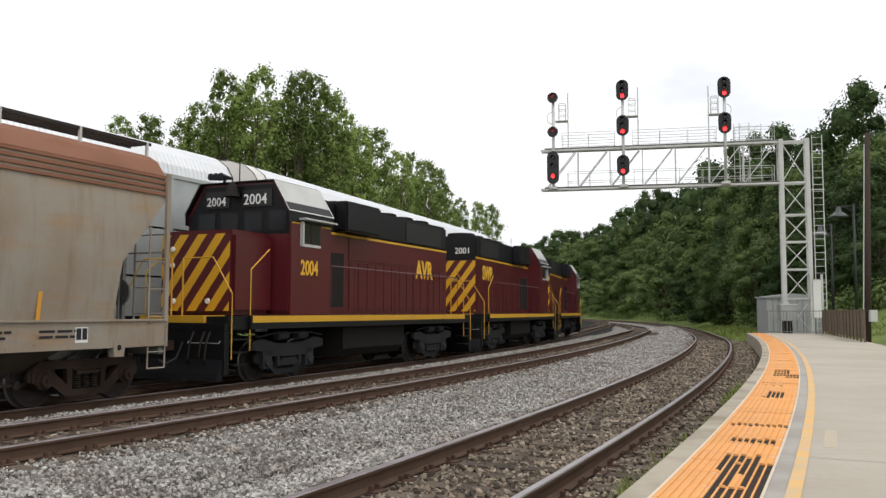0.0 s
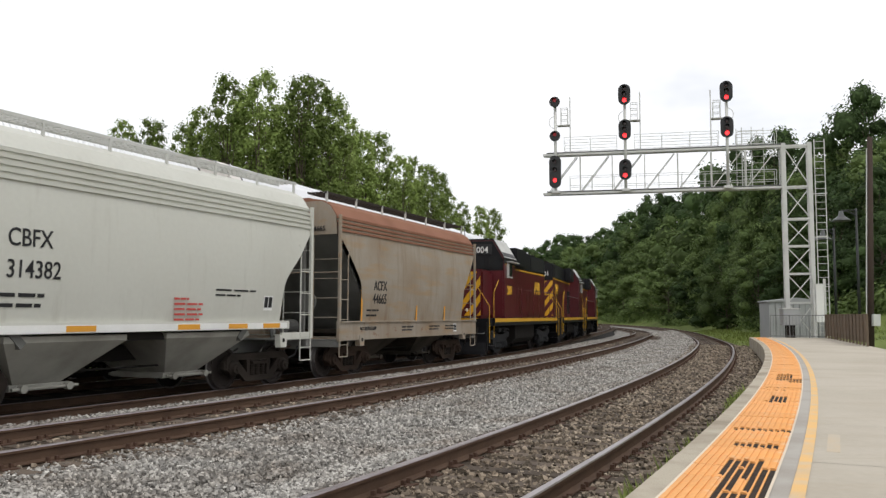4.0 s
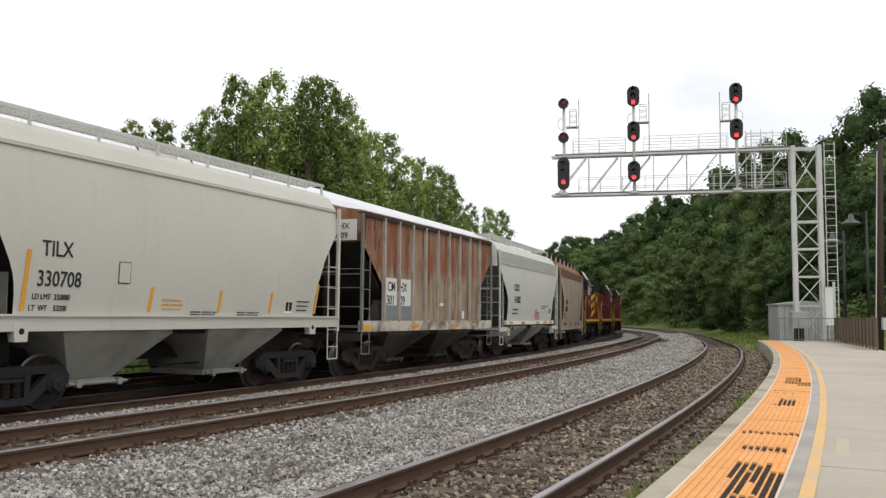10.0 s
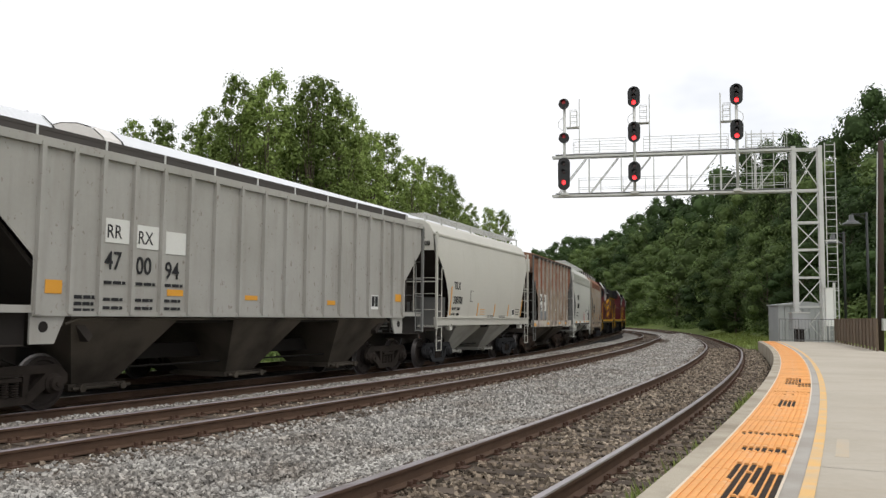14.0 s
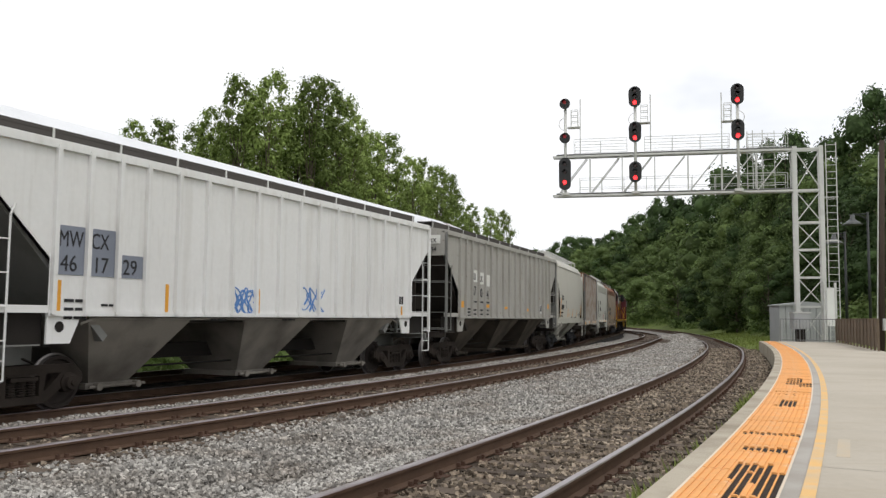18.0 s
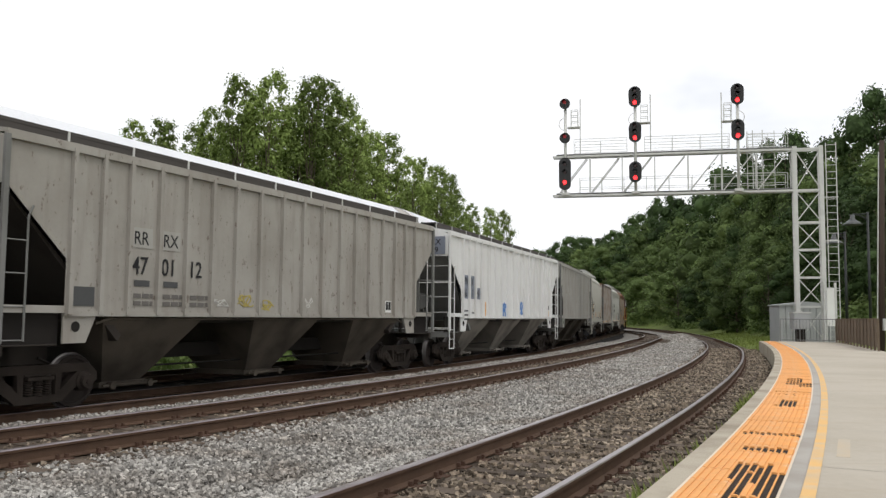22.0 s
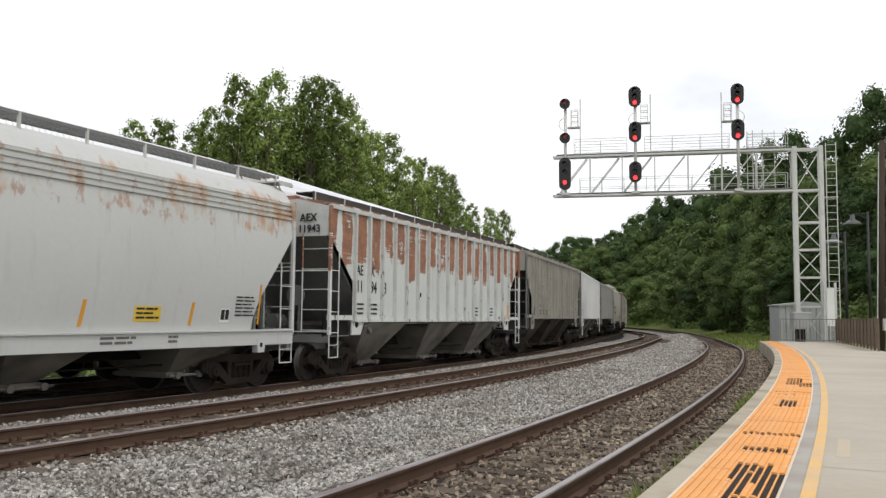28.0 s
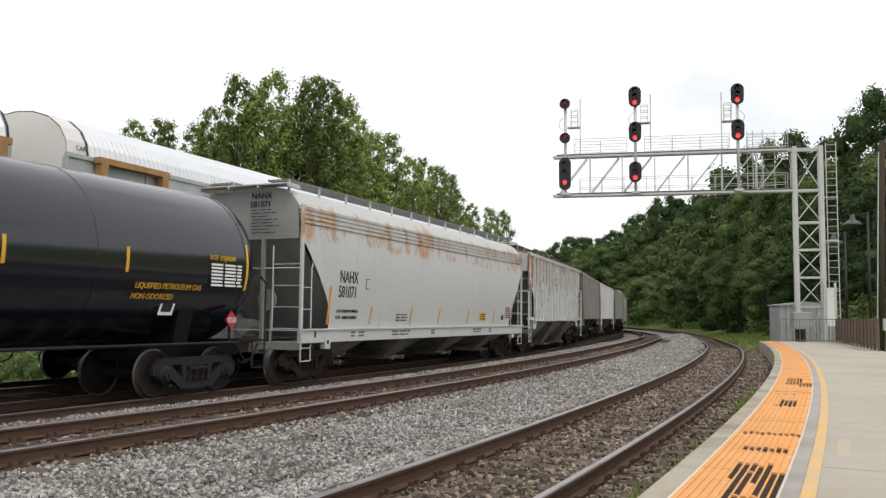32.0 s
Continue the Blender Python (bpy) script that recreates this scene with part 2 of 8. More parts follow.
# ---------------------------------------------------------------- mesh helpers
def part(name, bm, mat, parent=None, label="", smooth=False):
    me = bpy.data.meshes.new(name)
    bmesh.ops.recalc_face_normals(bm, faces=bm.faces)
    bm.to_mesh(me)
    bm.free()
    if smooth:
        me.polygons.foreach_set("use_smooth", [True] * len(me.polygons))
    for k in (mat if isinstance(mat, (list, tuple)) else [mat]):
        me.materials.append(k)
    ob = new(name, me)
    ob.parent = parent
    if label:
        tagged(ob, label)
    return ob


def share(ob, parent, m, name=""):
    """Another object on the mesh of ob."""
    o = new(name or ob.name.split(".")[0], ob.data)
    o.parent = parent
    o.matrix_basis = m
    return o


def thing(name, label, category, group="", kind="", m=None):
    ob = tagged(new(name), label, category, group, kind)
    if m is not None:
        ob.matrix_basis = m
    return ob


def box(bm, x0, x1, y0, y1, z0, z1, mi=0):
    v = [bm.verts.new(c) for c in itertools.product((x0, x1), (y0, y1), (z0, z1))]
    for f in ((0, 1, 3, 2), (4, 6, 7, 5), (0, 4, 5, 1), (2, 3, 7, 6), (0, 2, 6, 4), (1, 5, 7, 3)):
        bm.faces.new([v[i] for i in f]).material_index = mi
    return bm


def cube(*dims, mi=0):
    return box(bmesh.new(), *dims, mi)


def prism(bm, poly, axis, a, b, mi=0):
    """A polygon of 2D points, drawn out along an axis from a to b. axis x: (y, z); y: (x, z); z: (x, y)."""
    def at(p, c):
        return {"x": (c, p[0], p[1]), "y": (p[0], c, p[1]), "z": (p[0], p[1], c)}[axis]
    lo, hi = [bm.verts.new(at(p, a)) for p in poly], [bm.verts.new(at(p, b)) for p in poly]
    n = len(poly)
    bm.faces.new(lo).material_index = mi
    bm.faces.new(hi[::-1]).material_index = mi
    for i in range(n):
        bm.faces.new((lo[i], hi[i], hi[(i + 1) % n], lo[(i + 1) % n])).material_index = mi
    return bm


def tube(bm, p, q, r, seg=6, r2=None, mi=0, caps=True):
    p, q = Vector(p), Vector(q)
    d = (q - p).normalized()
    u = d.orthogonal().normalized()
    w = d.cross(u)
    r2 = r if r2 is None else r2
    ring = [[bm.verts.new(c + rr * (math.cos(k * math.tau / seg) * u + math.sin(k * math.tau / seg) * w)) for k in range(seg)]
            for c, rr in ((p, r), (q, r2))]
    for k in range(seg):
        bm.faces.new((ring[0][k], ring[0][(k + 1) % seg], ring[1][(k + 1) % seg], ring[1][k])).material_index = mi
    if caps:
        bm.faces.new(ring[0][::-1]).material_index = mi
        bm.faces.new(ring[1]).material_index = mi
    return bm


def pipe(bm, pts, r, seg=6, mi=0):
    for p, q in zip(pts, pts[1:]):
        tube(bm, p, q, r, seg, mi=mi)
    return bm


def lathe(bm, prof, axis="y", seg=20, mi=0, centre=(0, 0, 0), caps=True):
    """A profile of (along, radius) turned round an axis."""
    rings = []
    for a, r in prof:
        ring = []
        for k in range(seg):
            c, s = math.cos(k * math.tau / seg) * r, math.sin(k * math.tau / seg) * r
            co = {"x": (a, c, s), "y": (c, a, s), "z": (c, s, a)}[axis]
            ring.append(bm.verts.new(Vector(co) + Vector(centre)))
        rings.append(ring)
    for a, b in zip(rings, rings[1:]):
        for k in range(seg):
            bm.faces.new((a[k], a[(k + 1) % seg], b[(k + 1) % seg], b[k])).material_index = mi
    for ring in (rings[0], rings[-1]) if caps else ():
        bm.faces.new(ring).material_index = mi
    return bm


def sheet(bm, rows, thick=None, mi=0):
    """A skin over rows of points of equal count."""
    v = [[bm.verts.new(p) for p in r] for r in rows]
    for a, b in zip(v, v[1:]):
        for i in range(len(a) - 1):
            bm.faces.new((a[i], a[i + 1], b[i + 1], b[i])).material_index = mi
    return bm


def lettering(text, size, mat, parent, m, name="lettering", label="", squeeze=1.0, bold=0.0, depth=0.004):
    """Flat raised letters in the built-in font, as one mesh; m places the baseline's start."""
    cu = bpy.data.curves.new(name, 'FONT')
    cu.body, cu.size, cu.extrude, cu.offset = text, size, depth, bold
    cu.resolution_u = 3
    tmp = bpy.data.objects.new("tmp", cu)
    scene.collection.objects.link(tmp)
    bpy.context.view_layer.update()
    me = bpy.data.meshes.new_from_object(tmp.evaluated_get(bpy.context.evaluated_depsgraph_get()))
    bpy.data.objects.remove(tmp)
    me.transform(Matrix.Diagonal((squeeze, 1, 1, 1)))
    me.materials.clear()
    me.materials.append(mat)
    me.name = name
    ob = new(name, me)
    ob.parent = parent
    ob.matrix_basis = m
    if label:
        tagged(ob, label)
    return ob


def side_at(x, y, z):
    """Lettering upright on a side that faces -y."""
    return pose(x, y, z, 90, 0, 0)


def end_at(x, y, z):
    """Lettering upright on an end that faces -x."""
    return pose(x, y, z, 90, 0, -90)


def bars(parent, mat, x, y, z, widths, h, gap, label="", end=False):
    """Writing too small to read: plain bars, line under line."""
    bm = bmesh.new()
    for i, w in enumerate(widths):
        z1 = z - i * (h + gap)
        cut = [0.0, 0.37, 0.44, 0.8, 0.85, 1.0]
        for a, b in zip(cut[::2], cut[1::2]):
            if end:
                box(bm, x - 0.004, x + 0.003, y - w * b, y - w * a, z1 - h, z1)
            else:
                box(bm, x + w * a, x + w * b, y - 0.004, y + 0.003, z1 - h, z1)
    return tagged(part("small_print", bm, mat, parent, label), kind="stuff")


# ---------------------------------------------------------------- the lie of the tracks
KNOTS = (-60, -40, -28, -15, 12, 40, 70, 110, 160, 260)


class Way:
    """A track's line in plan: it starts at (x, 0) with a heading, its curvature given at the knots, drawn off to the left by off."""

    def __init__(self, x, heading, bends, off=0.0, z=0.0, falls=((0, 0), (1, 0)), lo=-190.0, hi=330.0, ds=0.5):
        s = np.arange(lo, hi, ds)
        k = np.interp(s, KNOTS, bends)
        th = np.concatenate([[0], np.cumsum((k[1:] + k[:-1]) / 2 * ds)])
        i0 = int(np.argmin(abs(s)))
        th = th - th[i0] + heading
        mid = (th[1:] + th[:-1]) / 2
        px = np.concatenate([[0], np.cumsum(np.cos(mid) * ds)])
        py = np.concatenate([[0], np.cumsum(np.sin(mid) * ds)])
        self.s, self.th, self.z, self.falls = s, th, z, tuple(zip(*falls))
        self.x, self.y = px - px[i0] + x - np.sin(th) * off, py - py[i0] + np.cos(th) * off

    def at(self, s, off=0.0, z=0.0):
        t = np.interp(s, self.s, self.th)
        return Vector((np.interp(s, self.s, self.x) - math.sin(t) * off, np.interp(s, self.s, self.y) + math.cos(t) * off, self.z + z + float(np.interp(s, *self.falls))))

    def heading(self, s):
        return float(np.interp(s, self.s, self.th))

    def near(self, x, y):
        """Chainage of, and distance left of, the line at a point."""
        i = int(np.argmin((self.x - x) ** 2 + (self.y - y) ** 2))
        return float(self.s[i]), float(-(x - self.x[i]) * math.sin(self.th[i]) + (y - self.y[i]) * math.cos(self.th[i]))


BENDS = (0.0027, 0.0027, 0.0022, 0.00164, 0.00106, 0.00693, -0.0017, 0.00242, 0.00246, 0.00246)
BENDS_A = (0.0027, 0.0030, 0.0036, 0.00427, 0.00419, 0.00328, 0.00149, 0.00301, 0.00278, 0.0027)
BENDS_B = (0.0027, 0.0027, -0.0100, 0.00648, 0.00648, 0.0028, 0.00217, 0.00307, 0.00277, 0.00283)
WAY_A = Way(-3.382, 1.08975, BENDS_A, z=0.105, falls=((40, 0), (60, -0.20), (80, -0.28), (110, -0.30)))
WAY_P = Way(-3.382, 1.08975, BENDS_A, z=0.105)
WAY_B = Way(-10.247, 1.01527, BENDS_B, z=0.080, falls=((60, 0), (80, -0.17), (110, -0.43), (160, -0.55)))
WAY_C = Way(-3.893, 1.11248, BENDS, off=9.506, z=-0.160)
WAY_D = Way(-3.893, 1.11248, BENDS[:6] + (0.0026, 0.0042, 0.0042, 0.0040), off=13.65, z=-0.160)


def strip(way, s0, s1, step, section, mi=0, bm=None):
    """A cross-section of (off, z) points swept along a track."""
    bm = bm or bmesh.new()
    return sheet(bm, [[way.at(s, o, z) for o, z in section] for s in np.arange(s0, s1 + 0.01, step)], mi=mi)


# ---------------------------------------------------------------- ground: one sheet to the horizon, rising to a wooded bank beyond the outer track
def smooth(a, b, x):
    t = min(max((x - a) / (b - a), 0.0), 1.0)
    return t * t * (3 - 2 * t)


def ground_z(x, y):
    s, off = WAY_A.near(x, y)
    right = -off
    z = -0.62
    far = smooth(30, 62, s)
    z += (0.30 * smooth(2.5, 5.0, right) + 14.0 * smooth(5, 30, right)) * far
    z += 0.55 * smooth(1.5, 6.0, right) * (1 - far)
    z += 6.0 * smooth(26, 80, off) * smooth(0, 40, y)
    return z


bm = bmesh.new()
gx = [-1500, -700, -300, -160, -110] + list(np.arange(-80, 121, 5.0)) + [150, 220, 400, 800, 1500]
gy = [-1200, -500, -250, -170, -120] + list(np.arange(-80, 291, 6.0)) + [320, 400, 600, 1000, 1800]
sheet(bm, [[(x, y, ground_z(x, y) + (0.12 * noise.noise((x * 0.3, y * 0.3, 0)) if abs(x) < 130 else 0)) for x in gx] for y in gy])
tagged(part("ground", bm, MAT["grass"], smooth=True), "grassy ground with weeds beside the railway tracks", "ground", kind="structure")

# ---------------------------------------------------------------- ballast bed under the four tracks
BED = 0.185
cols = [("A", -1.72, -0.30), ("A", -1.45, -BED - 0.03), ("A", -0.75, -BED), ("A", 0.75, -BED), ("A", 1.35, -BED), ("A", 2.3, -BED - 0.14),
        ("B", -1.5, -BED), ("B", -0.75, -BED), ("B", 0.75, -BED), ("B", 1.5, -BED), ("B", 2.75, -BED - 0.08),
        ("C", -1.35, -BED), ("C", 1.35, -BED), ("C", 2.07, -BED - 0.06), ("D", -1.3, -BED), ("D", 1.4, -BED), ("D", 3.4, -0.55)]
WAYS = dict(A=WAY_A, B=WAY_B, C=WAY_C, D=WAY_D)
# 0 grey, 1 rust-stained, 2 train tracks with the trains' shade in the colour
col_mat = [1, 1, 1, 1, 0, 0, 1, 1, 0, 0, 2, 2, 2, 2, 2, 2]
bm = bmesh.new()
rows = []
for s in list(np.arange(-185, -20, 6.0)) + list(np.arange(-20, 120, 1.5)) + list(np.arange(120, 318, 5.0)):
    p = WAY_A.at(s)
    at = {k: (s if k == "A" else w.near(p.x, p.y)[0]) for k, w in WAYS.items()}
    rows.append([WAYS[k].at(at[k], o, z) for k, o, z in cols])
v = [[bm.verts.new(p) for p in r] for r in rows]
for a, b in zip(v, v[1:]):
    for i in range(len(a) - 1):
        bm.faces.new((a[i], a[i + 1], b[i + 1], b[i])).material_index = col_mat[i]
bed = part("ballast_bed", bm, [MAT["ballast"], MAT["ballast_brown"], MAT["ballast_shaded"]], smooth=True)
tagged(bed, "grey crushed stone ballast stained brown along the rails", "ballast", kind="structure")

# ---------------------------------------------------------------- rails, ties
RAIL = [(-0.036, -0.012), (-0.030, 0.0), (0.030, 0.0), (0.036, -0.012), (0.034, -0.038), (0.009, -0.050), (0.009, -0.135), (0.068, -0.155), (0.068, -0.168),
        (-0.068, -0.168), (-0.068, -0.155), (-0.009, -0.135), (-0.009, -0.050), (-0.034, -0.038), (-0.036, -0.012)]


def lay_rail(way, off, parent):
    bm = bmesh.new()
    pts = list(np.arange(-185, -20, 4.0)) + list(np.arange(-20, 120, 1.0)) + list(np.arange(120, 318, 3.0))
    v = [[bm.verts.new(way.at(s, off + o, z)) for o, z in RAIL[:-1]] for s in pts]
    n = len(RAIL) - 1
    for a, b in zip(v, v[1:]):
        for i in range(n):
            bm.faces.new((a[i], a[(i + 1) % n], b[(i + 1) % n], b[i])).material_index = 1 if i in (0, 1) else 0
    # on the train tracks the railhead colour holds the train's dark reflection
    return part("rail", bm, [MAT["rail"], MAT["railtop_shaded" if way.z < -0.1 else "railtop"]], parent)


def tie_mesh():
    bm = bmesh.new()
    box(bm, -0.11, 0.11, -1.28, 1.28, -0.34, -0.172)
    return bm


def plates_mesh():
    bm = bmesh.new()
    for y in (-0.7525, 0.7525):
        box(bm, -0.09, 0.09, y - 0.17, y + 0.17, -0.18, -0.158)
        for dx, dy in ((-0.055, -0.085), (0.055, -0.085), (-0.055, 0.085), (0.055, 0.085)):
            box(bm, dx - 0.016, dx + 0.016, y + dy - 0.02, y + dy + 0.02, -0.17, -0.115)
    return bm


tie_proto = plate_proto = None
for key, way in WAYS.items():
    track = thing("track_" + key.lower(), "standard gauge railway track with worn rails on old timber ties", "track", kind="structure")
    for off in (-0.7525, 0.7525):
        lay_rail(way, off, track)
    near = []
    if key in "AB":
        near = list(np.arange(2.0, 76.0, 0.53))
        for s in near:
            p = way.at(s)
            m = Matrix.Translation(p) @ pose(0, 0, random.uniform(-0.012, 0.006), 0, 0, math.degrees(way.heading(s)) + random.uniform(-1, 1))
            if tie_proto is None:
                tie_proto, plate_proto = part("tie", tie_mesh(), MAT["tie"], track), part("tie_plate", plates_mesh(), MAT["plate"], track)
                tie_proto.matrix_basis = m
                plate_proto.matrix_basis = m
            else:
                share(tie_proto, track, m)
                share(plate_proto, track, m)
    bm = bmesh.new()
    for s in list(np.arange(-184, 2.0, 0.8)) + list(np.arange(76.0, 316, 0.8)) if near else np.arange(-184, 316, 0.8):
        p, th = way.at(s), way.heading(s)
        c, d = Vector((math.cos(th), math.sin(th), 0)), Vector((-math.sin(th), math.cos(th), 0))
        q = [p + c * a + d * b + Vector((0, 0, h)) for a, b, h in itertools.product((-0.11, 0.11), (-1.28, 1.28), (-0.3, -0.172))]
        vv = [bm.verts.new(k) for k in q]
        for f in ((0, 1, 3, 2), (4, 6, 7, 5), (0, 4, 5, 1), (2, 3, 7, 6), (1, 5, 7, 3)):
            bm.faces.new([vv[i] for i in f])
    tagged(part("distant_ties", bm, MAT["tie"], track), kind="stuff")


# ---------------------------------------------------------------- loose ballast stones near the platform
def stones(name, spots, mat, label):
    """spots: arrays of x, y, z, size. Every stone is a squashed, broken-faced lump."""
    rng = np.random.default_rng(5)
    corner = np.array(list(itertools.product((-1.0, 1.0), repeat=3))) * 0.62
    quad = np.array([(0, 1, 3, 2), (4, 6, 7, 5), (0, 4, 5, 1), (2, 3, 7, 6), (0, 2, 6, 4), (1, 5, 7, 3)])
    n = len(spots)
    shape = (corner[None] + rng.uniform(-0.34, 0.34, (n, 8, 3))) * rng.uniform(0.55, 1.3, (n, 1, 3))
    a = rng.uniform(0, math.tau, n)
    b = rng.uniform(-1.0, 1.0, n)
    ca, sa, cb, sb = np.cos(a), np.sin(a), np.cos(b), np.sin(b)
    x, y, z = shape[..., 0], shape[..., 1], shape[..., 2]
    y, z = y * cb[:, None] - z * sb[:, None], y * sb[:, None] + z * cb[:, None]
    x, y = x * ca[:, None] - y * sa[:, None], x * sa[:, None] + y * ca[:, None]
    co = np.stack([x, y, z], -1) * spots[:, None, 3:4] + spots[:, None, :3]
    me = bpy.data.meshes.new(name)
    me.vertices.add(n * 8)
    me.vertices.foreach_set("co", co.astype(np.float32).ravel())
    idx = (quad[None] + (np.arange(n) * 8)[:, None, None]).ravel().astype(np.int32)
    me.loops.add(len(idx))
    me.loops.foreach_set("vertex_index", idx)
    me.polygons.add(n * 6)
    me.polygons.foreach_set("loop_start", np.arange(0, len(idx), 4, dtype=np.int32))
    me.polygons.foreach_set("loop_total", np.full(n * 6, 4, dtype=np.int32))
    me.update(calc_edges=True)
    me.shade_flat()
    me.materials.append(mat)
    return tagged(new(name, me), label, "gravel", kind="stuff")


def spread(way, count, s0, s1, o0, o1, height, seed, size=(0.013, 0.028), clear=True, power=1.7):
    """Spots on the bed, thicker near the start; height(off) is measured from the railhead."""
    rng = np.random.default_rng(seed)
    s = s0 + (s1 - s0) * rng.random(count) ** power
    o = rng.uniform(o0, o1, count)
    if clear:
        keep = np.abs(np.abs(o) - 0.7525) > 0.10
        s, o = s[keep], o[keep]
        on_tie = (np.abs(((s - 2.0) / 0.53 + 0.5) % 1 - 0.5) * 0.53 < 0.125) & (np.abs(o) < 1.3)
        keep = ~on_tie | (rng.random(len(s)) < 0.40)
        s, o = s[keep], o[keep]
    th = np.interp(s, way.s, way.th)
    x = np.interp(s, way.s, way.x) - np.sin(th) * o
    y = np.interp(s, way.s, way.y) + np.cos(th) * o
    grow = 1 + 0.5 * (s - s0) / (s1 - s0)
    return np.stack([x, y, way.z + height(o) + rng.uniform(-0.012, 0.016, len(s)), rng.uniform(*size, len(s)) * grow], 1)


grey = [spread(WAY_A, 40000, 3.0, 48.0, 0.9, 2.9, lambda o: -BED - 0.14 * np.clip((o - 1.35) / 0.95, 0, 1), 1, power=1.9),
        spread(WAY_B, 25000, 9.0, 60.0, -3.3, -0.95, lambda o: -BED - 0.05 * np.clip((-o - 1.5) / 1.5, 0, 1), 2, power=1.7),
        spread(WAY_B, 22000, 6.0, 60.0, 0.86, 2.75, lambda o: -BED - 0.06 * np.clip((o - 1.3) / 1.4, 0, 1), 3),
        spread(WAY_P, 9000, 46.0, 95.0, 0.9, 3.6, lambda o: -BED - 0.14 * np.clip((o - 1.35) / 0.95, 0, 1) - 0.05, 7, size=(0.03, 0.055), power=1.2)]
brown = [spread(WAY_A, 30000, 4.0, 48.0, -1.62, 1.15, lambda o: -BED + 0.004 - 0.02 * (np.abs(o) > 1.2), 4, (0.015, 0.032)),
         spread(WAY_B, 5000, 9.0, 55.0, -1.1, 0.72, lambda o: -BED + 0.002, 6, (0.015, 0.032))]
stones("grey_ballast_stones", np.concatenate(grey), MAT["stone"], "loose grey crushed ballast stones between the tracks")
stones("brown_ballast_stones", np.concatenate(brown), MAT["stone_brown"], "rust-stained ballast stones between the rails")

# ---------------------------------------------------------------- station platform
PZ = 0.38 - WAY_P.z
P0, P1 = -40.0, 47.2
platform = thing("platform", "low concrete station platform with an orange tactile edge", "platform", kind="structure")
bm = strip(WAY_P, P0, P1, 1.0, [(-1.72, -0.5), (-1.72, PZ - 0.012), (-1.732, PZ), (-1.905, PZ), (-1.905, PZ - 0.012), (-2.0, PZ - 0.012)])
part("kerb", bm, MAT["kerb"], platform, "weathered grey concrete kerb")
bm = strip(WAY_P, P0, P1, 1.0, [(-1.95, PZ - 0.006), (-2.48, PZ - 0.006)])
part("tactile_bed", bm, MAT["worn"], platform, "dark worn mortar bed under the tactile tiles")
bm = strip(WAY_P, P0, P1, 1.0, [(-2.485, PZ - 0.01), (-2.485, PZ), (-2.61, PZ)])
part("grey_band", bm, MAT["joint"], platform, "grey cement band beside the tactile tiles")
bm = strip(WAY_P, P0, P1, 1.0, [(-2.612, PZ + 0.004), (-2.70, PZ + 0.004)])
part("yellow_line", bm, MAT["yellow_line"], platform, "faded yellow painted line")
for o in (-1.897, -2.484):
    part("joint_filler", strip(WAY_P, P0, P1, 1.0, [(o, PZ + 0.005), (o - 0.018, PZ + 0.005)]), MAT["caulk"], platform, "pale joint filler line")
# concrete slabs with sawn joints
edges = list(np.arange(-40, 47.3, 2.42))
for a, b in zip(edges, edges[1:]):
    bm = strip(WAY_P, a + 0.006, b - 0.006, (b - a - 0.012) / 2, [(-2.61, PZ - 0.04), (-2.611, PZ), (-5.5, PZ - 0.01), (-5.5, -0.6)])
    part("concrete_slab", bm, MAT["concrete"], platform)
bm = strip(WAY_P, P0, P1, 1.0, [(-2.6, PZ - 0.014), (-5.5, PZ - 0.03)])
part("slab_bedding", bm, MAT["joint"], platform)
bm = bmesh.new()
prism(bm, [(o, z) for o, z in ((-1.74, -0.5), (-5.5, -0.5), (-5.5, PZ - 0.012), (-1.74, PZ - 0.012))], "x", -0.06, 0.06)
cap = part("end_kerb", bm, MAT["kerb"], platform)
cap.matrix_basis = Matrix.Translation(WAY_P.at(P1)) @ pose(0, 0, 0, 0, 0, math.degrees(WAY_P.heading(P1)))


def tactile(worn):
    """One tile: raised bars along the edge. worn gives, bar by bar, the stretch where the tile's skin has gone and its dark bed shows."""
    bm = bmesh.new()
    n = 11
    w = 0.575 / n
    for i in range(n):
        y = -1.908 - i * w
        bare = worn.get(i)
        runs = [(-0.2312, 0.2312)] if bare is None else [(-0.2312, bare[0]), (bare[1], 0.2312)]
        for a, b in runs:
            if b - a > 0.004:
                box(bm, a, b, y - w + 0.0005, y, PZ - 0.02, PZ + 0.001)
                box(bm, a, b, y - w + 0.010, y - 0.010, PZ + 0.001, PZ + 0.008)
        if bare is not None:
            box(bm, max(bare[0], -0.2312), min(bare[1], 0.2312), y - 0.013, y - 0.001, PZ - 0.02, PZ + 0.003)
    return bm


